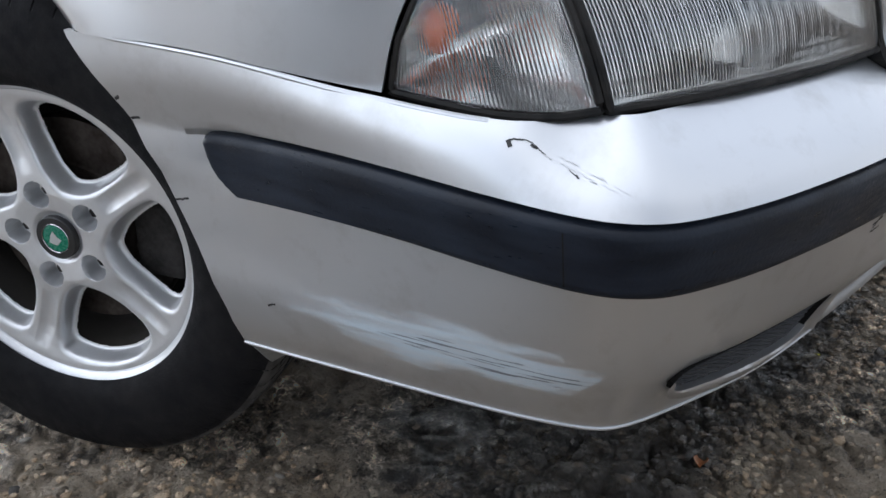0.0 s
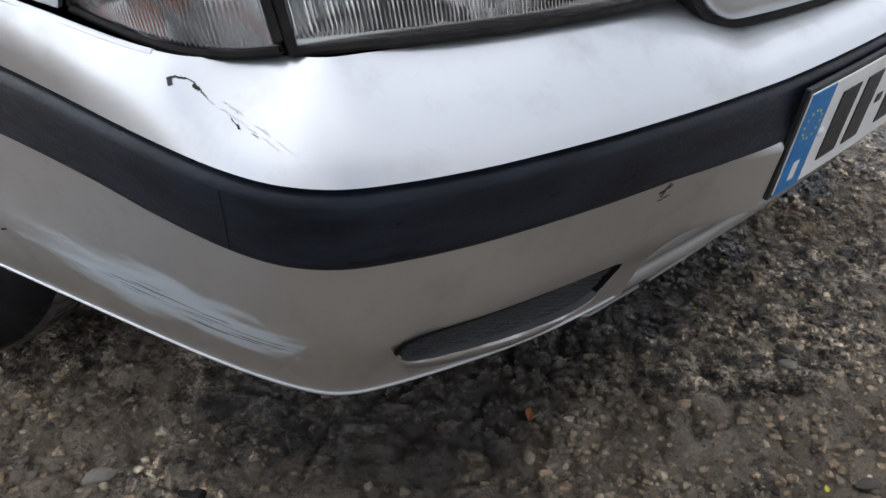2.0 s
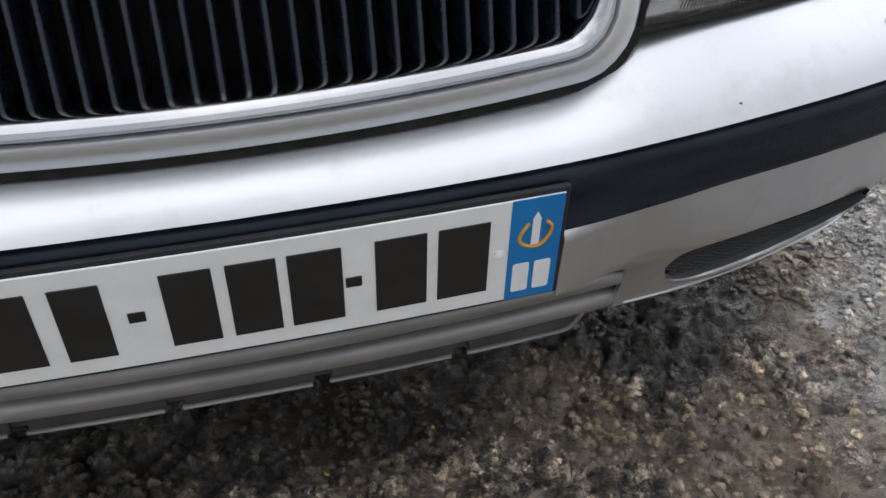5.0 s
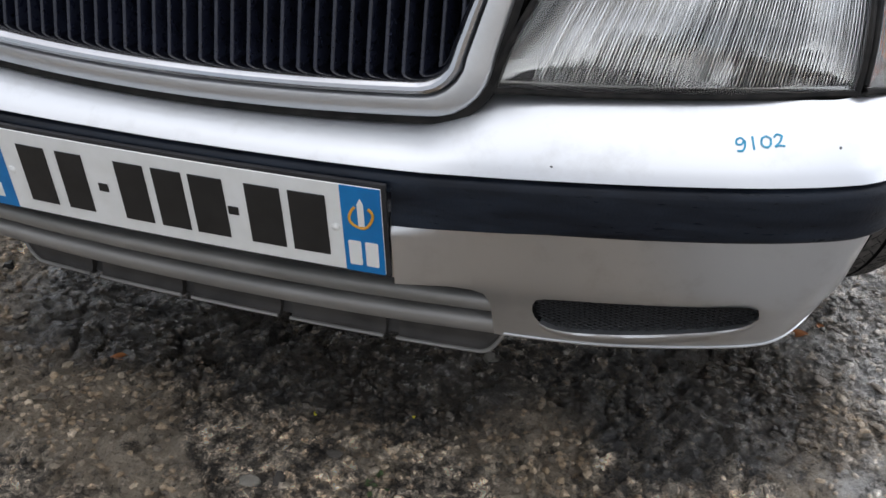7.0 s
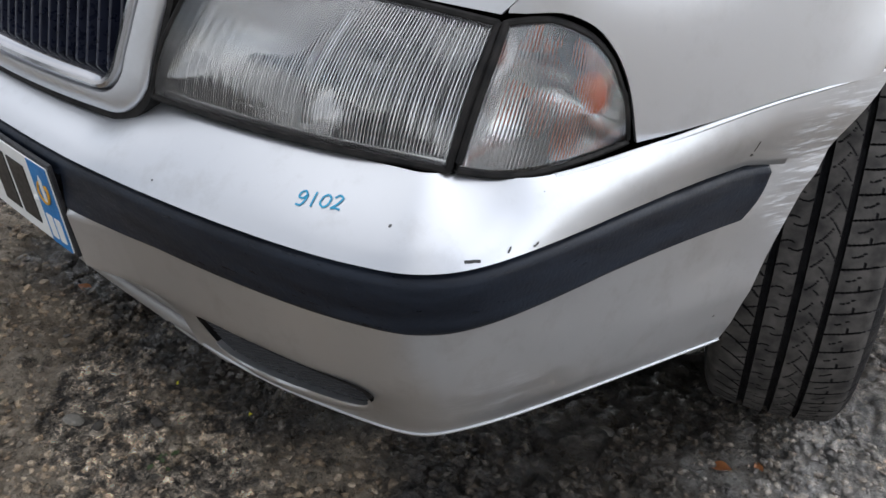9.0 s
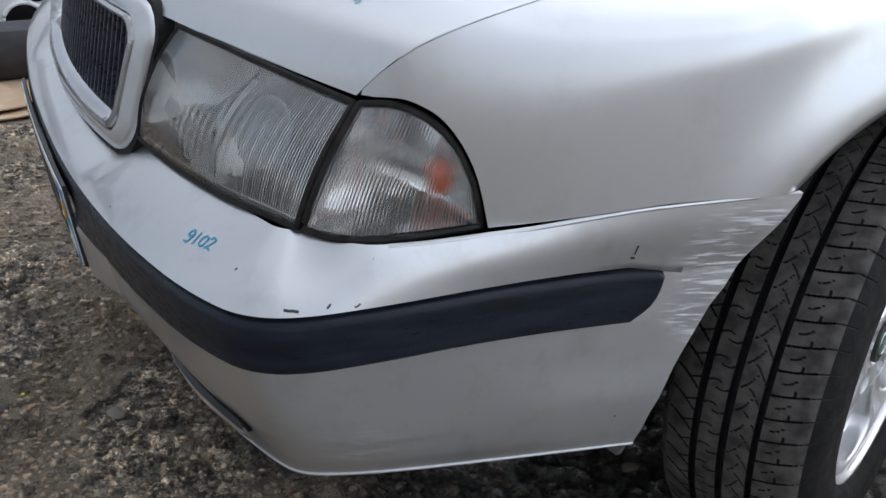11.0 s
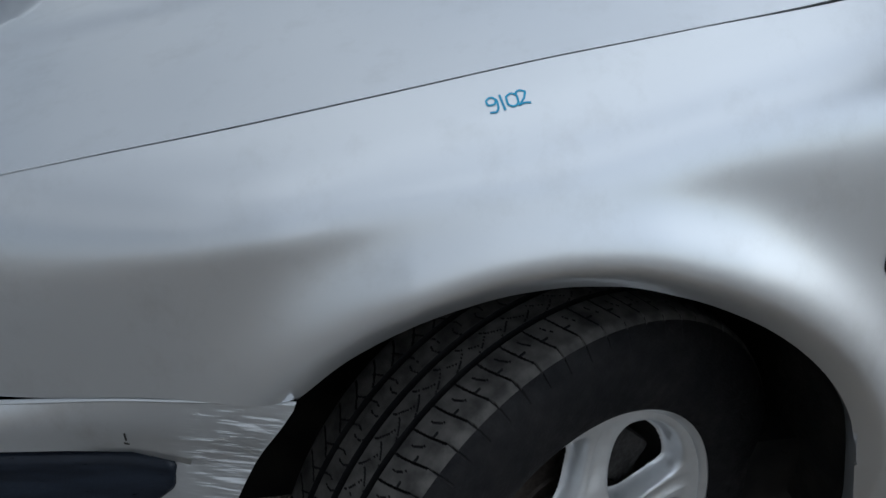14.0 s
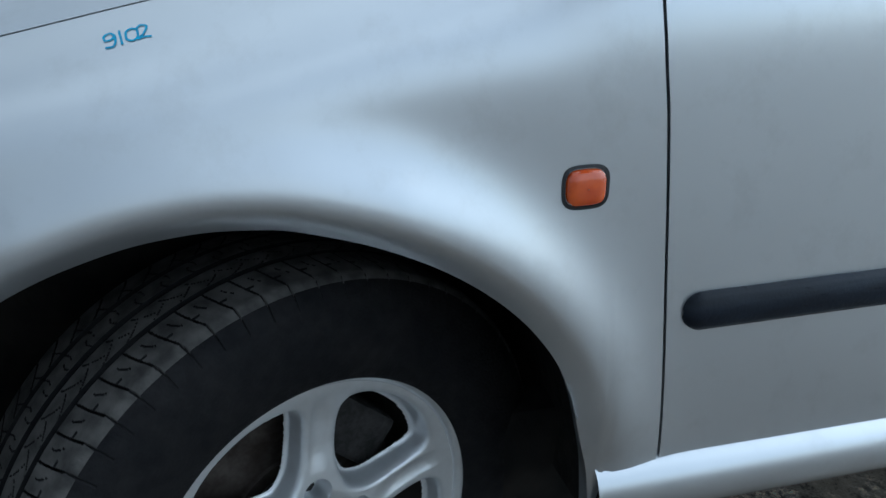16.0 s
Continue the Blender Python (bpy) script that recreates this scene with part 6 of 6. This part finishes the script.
writing("marker_writing", bumper, "9102", (0.594, 0.096, 0.562), Vector((0.90, 0.40, 0.02)).normalized(), Vector((-0.25, 0.85, 0.46)).normalized(), (0.15, -0.6, 0.8), 0.0155, 0.0010)
fl = [o for o in car.children if o.name.startswith("fender")]
left_wing = [o for o in fl if o.data.vertices[0].co.x > 0][0]
writing("marker_writing", left_wing, "9102", (0.812, 0.816, 0.8800), Vector((-0.02, 0.965, 0.26)).normalized(), Vector((-0.80, -0.10, 0.58)).normalized(), (0.6, 0, 0.8), 0.0178, 0.0010, 0.50)
writing("marker_writing", hood, "9102", (0.626, 0.266, 0.806), Vector((0.25, 0.95, 0.15)).normalized(), Vector((-0.9, 0.25, 0.15)).normalized(), (0.1, -0.2, 1), 0.012, 0.0008, 0.7)


def scuffs(name, panel, marks, material, label, out):
    tree = tree_of(panel)
    for p, q, w in marks:
        bm = bmesh.new()
        k = 8
        pts = [Vector(p).lerp(Vector(q), i / (k - 1)) + Vector((0, 0, 0.0016 * noise.noise(Vector((i * 0.8, p[1] * 90, 0))))) for i in range(k)]
        ribbon(bm, tree, pts, w, out, 0.0004)
        part(name, bm, material, panel, label)


scuffs("scuff_mark", bumper, [((-0.7640, 0.2235, 0.5975), (-0.7635, 0.2205, 0.592), 0.0017), ((-0.7640, 0.222, 0.598), (-0.7615, 0.212, 0.6005), 0.0007), ((-0.7615, 0.212, 0.6005), (-0.7600, 0.206, 0.599), 0.0004),
                              ((-0.7602, 0.2065, 0.598), (-0.7594, 0.2015, 0.596), 0.0014), ((-0.7594, 0.2015, 0.596), (-0.7578, 0.195, 0.591), 0.0004), ((-0.7548, 0.1705, 0.581), (-0.7543, 0.168, 0.5795), 0.0007)],
       m_scuff, "black gouge in the paint", (-0.8, -0.3, 0.5))
m_hair = simple("pale_scratch", (0.74, 0.74, 0.74), (0.60, 0.60, 0.61), 200, (0.5, 0.7), 0, 0.0006, 500)
rnd = random.Random(5)
hairs = []
for k in range(10):
    t = rnd.uniform(0, 0.8)
    a = Vector((-0.7585, 0.197, 0.5935)).lerp(Vector((-0.735, 0.128, 0.5655)), t) + Vector((0, 0, rnd.uniform(-0.0035, 0.0035)))
    hairs.append((a, a + Vector((0.0018, -0.009, -0.0032)) * rnd.uniform(0.4, 1.6), rnd.uniform(0.00015, 0.00035)))
scuffs("scratch", bumper, hairs, m_hair, "fine pale scratch", (-0.8, -0.3, 0.5))
scuffs("scratch", bumper, [((-0.7525, 0.160, 0.5785), (-0.7508, 0.155, 0.5765), 0.0002), ((-0.7558, 0.176, 0.584), (-0.7545, 0.169, 0.580), 0.0003)], m_scuff, "fine dark scratch", (-0.8, -0.3, 0.5))
scuffs("scuff_mark", bumper, [((0.745, 0.146, 0.553), (0.752, 0.158, 0.553), 0.0014), ((0.757, 0.183, 0.553), (0.760, 0.186, 0.558), 0.0009), ((0.770, 0.205, 0.556), (0.772, 0.21, 0.559), 0.0008),
                              ((0.806, 0.486, 0.568), (0.807, 0.487, 0.577), 0.0010), ((0.806, 0.483, 0.566), (0.806, 0.488, 0.563), 0.0012)], m_scuff, "small black paint chips", (0.8, -0.2, 0.5))

scuffs("scuff_mark", bumper, [((-0.835, 0.600, 0.575), (-0.836, 0.606, 0.572), 0.0016), ((-0.833, 0.588, 0.556), (-0.834, 0.600, 0.553), 0.0014), ((-0.822, 0.555, 0.478), (-0.828, 0.572, 0.474), 0.0011),
                              ((-0.797, 0.472, 0.382), (-0.797, 0.482, 0.377), 0.0012)], m_scuff, "small black paint chips", (-1, 0, 0.1))
scuffs("scuff_mark", bumper, [((-0.420, 0.04, 0.452), (-0.406, 0.04, 0.457), 0.0012), ((-0.416, 0.04, 0.447), (-0.410, 0.04, 0.460), 0.0010), ((-0.418, 0.04, 0.443), (-0.405, 0.04, 0.446), 0.0008)], m_scuff, "dark rub mark", (0, -1, 0))

right_strip = [o for o in bumper.children if o.name.startswith("rub_strip") and o.data.vertices[0].co.x < -0.2 and o.data.vertices[-1].co.x < -0.2][0]
scuffs("strip_seam", right_strip, [((-0.774, 0.166, 0.541), (-0.773, 0.164, 0.496), 0.0006)], m_liner, "fine split across the strip", (-0.9, -0.4, 0.1))

# ---------------------------------------------------------------- surroundings
def parked_car():
    """Pale hatchback parked beyond the yard: side with an arch, a wheel and a side moulding."""
    e = thing("parked_car", (-3.45, 0.4, 0), "pale silver-white car parked across the yard", "car")
    x0 = -2.95
    yy = np.linspace(-2.3, 1.3, 150)
    base = 0.26 + 0 * yy
    for c in (0.17, -2.15):
        inside_a = np.abs(yy - c) < 0.36
        base = np.where(inside_a, np.maximum(base, 0.30 + np.sqrt(np.maximum(0, 0.36**2 - (yy - c)**2))), base)
    topz = 0.92 + 0 * yy - 0.10 * np.clip((yy - 0.7) / 0.6, 0, 1)**2
    v = np.linspace(0, 1, 22)[None]
    Z = base[:, None] + v * (topz - base)[:, None]
    Y = np.tile(yy[:, None], (1, 22))
    X = x0 - 0.03 * ((Z - 0.55) / 0.35)**2 - 0.25 * np.clip((Y - 0.95) / 0.35, 0, 1)**2
    bm = bmesh.new()
    add_shell(bm, np.stack([X, Y, Z], -1), 0.01, (-3.6, 0, 0.6))
    part("body_side", bm, m_pale, e, "pale painted body side", 40)
    far = np.stack([-7.5 - X, Y, Z], -1)
    bm = bmesh.new()
    add_shell(bm, far, 0.01, (-3.9, 0, 0.6))
    part("body_side", bm, m_pale, e, "pale painted body side", 40)
    bm = bmesh.new()
    add_box(bm, (-4.40, -2.1, 0.30), (-3.10, 0.95, 0.80), 0.10)
    part("inner_body", bm, m_liner, e)

    def deck(y0, y1, n, drop0, drop1, name, label):
        """Bonnet, boot lid or end panel across the body; drop: how far each end turns down."""
        ys = np.linspace(y0, y1, n)
        P = []
        for y in ys:
            xn = float(np.interp(y, yy, X[:, -1]))
            zt = float(np.interp(y, yy, topz)) - drop0 * max(0, 1 - (y - y0) / 0.12)**2 - drop1 * max(0, 1 - (y1 - y) / 0.12)**2
            P.append([(-3.75 + (xn + 3.75) * u, y, zt + 0.045 * (1 - abs(u)**2.5)) for u in np.linspace(-1, 1, 25)])
        bm = bmesh.new()
        add_shell(bm, np.array(P), 0.01, (-3.75, (y0 + y1) / 2, 0.3))
        part(name, bm, m_pale, e, label, 40)
    deck(-0.25, 1.3, 30, 0.0, 0.05, "bonnet", "pale bonnet")
    deck(-2.3, -2.02, 8, 0.05, 0.0, "rear_deck", "pale rear deck")
    for y_end, s in ((1.3, 1), (-2.3, -1)):
        xn = float(np.interp(y_end, yy, X[:, -1]))
        zt = float(np.interp(y_end, yy, topz)) - 0.05
        P = np.array([[(-3.75 + (xn + 3.75) * u, y_end + s * (0.10 * (1 - abs(u)**3) + b), z + (0.045 * (1 - abs(u)**2.5) if z > 0.7 else 0)) for b, z in ((0, zt), (0.03, zt - 0.08), (0.07, 0.62), (0.09, 0.50), (0.07, 0.36), (0.0, 0.24))] for u in np.linspace(-1, 1, 25)])
        bm = bmesh.new()
        add_shell(bm, P, 0.01, (-3.75, 0, 0.6))
        part("bumper", bm, m_pale, e, "pale end panel and bumper", 45)
    # cabin: glass band with a rounded roof on it
    def loop(z, hw, y0, y1, n=64):
        t = np.linspace(0, 2 * np.pi, n, endpoint=False)
        c, s = np.cos(t), np.sin(t)
        return np.stack([-3.75 + hw * np.sign(c) * np.abs(c)**0.42, (y0 + y1) / 2 + (y1 - y0) / 2 * np.sign(s) * np.abs(s)**0.42, np.full(n, z)], 1)
    bm = bmesh.new()
    add_grid(bm, np.stack([loop(0.90, 0.74, -2.18, -0.05), loop(1.05, 0.71, -2.10, -0.28), loop(1.22, 0.65, -1.98, -0.55), loop(1.36, 0.58, -1.84, -0.80)]), wrap_v=True)
    part("cabin_glass", bm, m_window, e, "dark cabin windows")
    bm = bmesh.new()
    vs = add_grid(bm, np.stack([loop(1.355, 0.592, -1.86, -0.78), loop(1.385, 0.575, -1.82, -0.83), loop(1.41, 0.53, -1.75, -0.92), loop(1.425, 0.40, -1.6, -1.1), loop(1.43, 0.15, -1.4, -1.25)]), wrap_v=True)
    bm.faces.new(vs[-1])
    bmesh.ops.recalc_face_normals(bm, faces=bm.faces)
    part("roof", bm, m_pale, e, "pale roof", 50)
    for a, b in (((-0.74, -0.12), (-0.58, -0.82)), ((0.74, -0.12), (0.58, -0.82)), ((-0.75, -1.15), (-0.60, -1.2)), ((0.75, -1.15), (0.60, -1.2)), ((-0.735, -2.12), (-0.585, -1.83)), ((0.735, -2.12), (0.585, -1.83))):
        bm = bmesh.new()
        add_tube(bm, curve3([(-3.75 + a[0], a[1], 0.90), (-3.75 + (a[0] + b[0]) / 2 * 1.02, (a[1] + b[1]) / 2, 1.14), (-3.75 + b[0], b[1], 1.37)], 10), 0.028, 8)
        part("pillar", bm, m_pale, e)
    bm = bmesh.new()
    add_box(bm, (-2.985, -1.75, 0.30), (-2.945, -0.34, 0.40), 0.012)
    part("side_moulding", bm, m_paint, e, "grey side moulding")
    for c in (0.17, -2.15):
        bm = bmesh.new()
        add_lathe(bm, [(-0.19, 0.17), (-0.19, 0.28), (-0.17, 0.305), (-0.03, 0.305), (-0.01, 0.28), (0.0, 0.2), (-0.01, 0.185), (-0.05, 0.17), (-0.06, 0.0005)], 48)
        bmesh.ops.transform(bm, matrix=Matrix.Translation((-3.0, c, 0.30)), verts=bm.verts)
        part("wheel", bm, m_tyre, e, "dark wheel deep in its arch")
        bm = bmesh.new()
        ang = np.radians(np.linspace(-5, 185, 30))
        add_grid(bm, np.array([[(x, c + 0.37 * math.cos(a), 0.30 + 0.37 * math.sin(a)) for x in (-2.97, -3.25)] for a in ang]))
        part("arch_liner", bm, m_liner, e)
    return e


m_pale = simple("pale_car_paint", (0.66, 0.68, 0.69), (0.72, 0.74, 0.74), 4, (0.3, 0.42), 0.2, 0, 100, 0.6)
m_card = simple("damp_cardboard", (0.36, 0.25, 0.16), (0.46, 0.34, 0.23), 9, (0.85, 0.95), 0, 0.002, 50)
parked_car()


def sheet_thing(name, at, size, turn, mat, label, category, curl=0.01, seed=0, thick=0.005, lift=0.004):
    """A thin torn sheet lying on the ground."""
    rnd = random.Random(seed)
    n, m = 22, 14
    U, W = np.meshgrid(np.linspace(-0.5, 0.5, n), np.linspace(-0.5, 0.5, m), indexing="ij")
    jag = np.array([[0.03 * noise.noise(Vector((u * 9 + seed, w * 9, 1.7))) for w in W[0]] for u in U[:, 0]])
    Zz = np.array([[curl * (0.5 + noise.noise(Vector((u * 3, w * 3, seed + 0.5)))) for w in W[0]] for u in U[:, 0]])
    edge_m = (np.maximum(np.abs(U), np.abs(W)) > 0.44)
    P = np.stack([(U + jag * edge_m) * size[0], (W + jag.T[:1].mean() + jag * edge_m) * size[1], np.maximum(Zz, 0)], -1)
    bm = bmesh.new()
    add_shell(bm, P + np.array([0, 0, thick]), thick, (0, 0, -1))
    ob = new(name, mesh_of(name, bm, mat))
    ob.matrix_basis = pose(*at, 0, 0, turn)
    return tagged(ob, label, category)


sheet_thing("cardboard", (-1.98, 0.02, 0.002), (0.62, 0.7), 8, m_card, "flattened brown cardboard lying on the dirt", "cardboard", 0.012, 3)
sheet_thing("cardboard", (-1.90, -0.10, 0.016), (0.45, 0.3), 24, m_card, "torn strip of cardboard on another sheet", "cardboard", 0.016, 9)


def loose_bumper():
    """A dark plastic bumper skin lying on the ground."""
    n = 60
    u = np.linspace(-1, 1, n)
    cx = -2.12 + 0.10 * np.abs(u)**3
    cy = 0.05 + 0.62 * u
    rows = []
    for off, z in ((0.10, 0.205), (0.05, 0.205), (0.01, 0.19), (-0.01, 0.14), (0.0, 0.08), (0.02, 0.03), (0.06, 0.004)):
        rows.append(np.stack([cx - off + 0.06, cy, np.full(n, z)], -1))
    bm = bmesh.new()
    add_shell(bm, np.stack(rows, 1), 0.004, (-2.7, 0, 0.1))
    ob = new("loose_bumper", mesh_of("loose_bumper", bm, m_cowl, 45))
    return tagged(ob, "dark plastic bumper cover lying on the dirt", "bumper")


loose_bumper()


def body_panel():
    """A cut-off silver inner wing leaning behind the bumper, with round holes."""
    bm = bmesh.new()
    add_box(bm, (-2.34, -0.45, 0.0), (-2.29, 0.62, 0.305), 0.015)
    e = thing("scrap_panel", (-2.31, 0.0, 0), "cut-off silver body panel with round holes", "body panel")
    ob = part("panel", bm, m_pale, e)

    def hole(cy, cz, r):
        def f(b):
            t = np.linspace(0, 2 * np.pi, 36, endpoint=False)
            add_prism(b, [(-2.2, cy + r * math.cos(q), cz + r * math.sin(q)) for q in t], [(-2.5, cy + r * math.cos(q), cz + r * math.sin(q)) for q in t])
        return f
    carve(ob, [hole(0.15, 0.165, 0.070), hole(0.205, 0.262, 0.034), hole(-0.12, 0.20, 0.045), hole(0.245, 0.212, 0.011)])
    for cy, cz, r in ((0.15, 0.165, 0.075), (0.205, 0.262, 0.038)):
        bm = bmesh.new()
        t = np.linspace(0, 2 * np.pi, 40, endpoint=False)
        add_tube(bm, [(-2.288, cy + r * math.cos(q), cz + r * math.sin(q)) for q in t], 0.008, 8, closed=True)
        part("hole_flange", bm, m_pale, e)
    return e


body_panel()


# ---------------------------------------------------------------- stones, bolt and litter on the ground
stone_meshes = []
for k in range(14):
    stone_meshes.append(mesh_of("stone", pebble(k, 0.45 + 0.03 * (k % 6)), m_stone, 60))
rnd = random.Random(21)
count = 0
while count < 290:
    x, y = rnd.uniform(-1.5, 1.35), rnd.uniform(-0.75, 1.15)
    if abs(x) < 0.5 and y > 0.6:
        continue
    s = 0.005 + 0.010 * rnd.random() ** 2.8
    o = new("stone", stone_meshes[rnd.randrange(14)])
    o.parent = ground
    o.matrix_basis = Matrix.LocRotScale((x, y, rise(x, y) + s * 0.12), Euler((rnd.uniform(-0.3, 0.3), rnd.uniform(-0.3, 0.3), rnd.uniform(0, 6.28))), (s, s * rnd.uniform(0.7, 1), s * rnd.uniform(0.7, 1)))
    count += 1

bm = bmesh.new()
add_lathe(bm, [(0.0, 0.0005), (0.0, 0.0105), (0.009, 0.0105), (0.009, 0.0062), (0.030, 0.0058), (0.031, 0.0005)], 6)
bmesh.ops.recalc_face_normals(bm, faces=bm.faces)
bolt = new("bolt", mesh_of("bolt", bm, m_hub))
bolt.matrix_basis = pose(-0.678, 0.418, rise(-0.678, 0.418) + 0.008, 0, 8, 118)
tagged(bolt, "rusty dark bolt lying on the dirt", "bolt")
bm = bmesh.new()
P = np.array([[(0.016 * (u - 0.5) + 0.004 * math.sin(7 * w), 0.010 * (w - 0.5), 0.002 + 0.002 * math.sin(5 * u + 3 * w)) for w in np.linspace(0, 1, 6)] for u in np.linspace(0, 1, 8)])
add_shell(bm, P, 0.0006, (0, 0, -1))
scrap = new("paper_scrap", mesh_of("paper_scrap", bm, m_white))
scrap.matrix_basis = pose(-0.873, 0.52, rise(-0.873, 0.52) + 0.004, 0, 0, 40)
tagged(scrap, "small torn scrap of white paper on the dirt", "paper scrap")


# fallen leaves and petals
def leaf(at, size, turn, mat, label):
    bm = bmesh.new()
    n = 9
    P = []
    for u in np.linspace(0, 1, n):
        w = 0.32 * math.sin(math.pi * u ** 0.8) + 0.01
        P.append([(size * (u - 0.5), size * w * v, size * (0.10 * v * v + 0.12 * math.sin(3 * u))) for v in (-1, -0.5, 0, 0.5, 1)])
    add_shell(bm, np.array(P), 0.0006, (0, 0, -1))
    ob = new("leaf", mesh_of("leaf", bm, mat))
    ob.matrix_basis = pose(at[0], at[1], rise(*at) + 0.002, 4, -6, turn)
    return tagged(ob, label, "leaf", group="fallen leaves on the dirt")


m_leaf = simple("brown_orange_leaf", (0.24, 0.085, 0.025), (0.30, 0.12, 0.04), 60, (0.4, 0.6))
m_petal = simple("yellow_petal", (0.62, 0.55, 0.03), (0.5, 0.5, 0.05), 80, (0.5, 0.7))
m_sprig = simple("small_green_leaf", (0.05, 0.075, 0.025), (0.08, 0.105, 0.04), 80, (0.5, 0.7))
for x, y, s, a in ((0.765, 0.69, 0.030, 20), (0.80, 0.735, 0.022, 130), (0.29, -0.03, 0.022, 70), (-0.30, 0.235, 0.03, 200)):
    leaf((x, y), s, a, m_leaf, "wet orange-brown leaf lying on the dirt")
for x, y, s, a in ((-0.121, -0.087, 0.01, 30), (0.061, 0.217, 0.009, 100), (0.206, 0.253, 0.009, 60)):
    leaf((x, y), s, a, m_petal, "small yellow petal on the dirt")
for k in range(7):
    leaf((0.201 + 0.012 * math.cos(k * 2.4) * (k % 3), 0.106 + 0.010 * math.sin(k * 2.4) * (k % 4)), 0.011, 47 * k, m_sprig, "small green leaf of a sprig on the dirt")
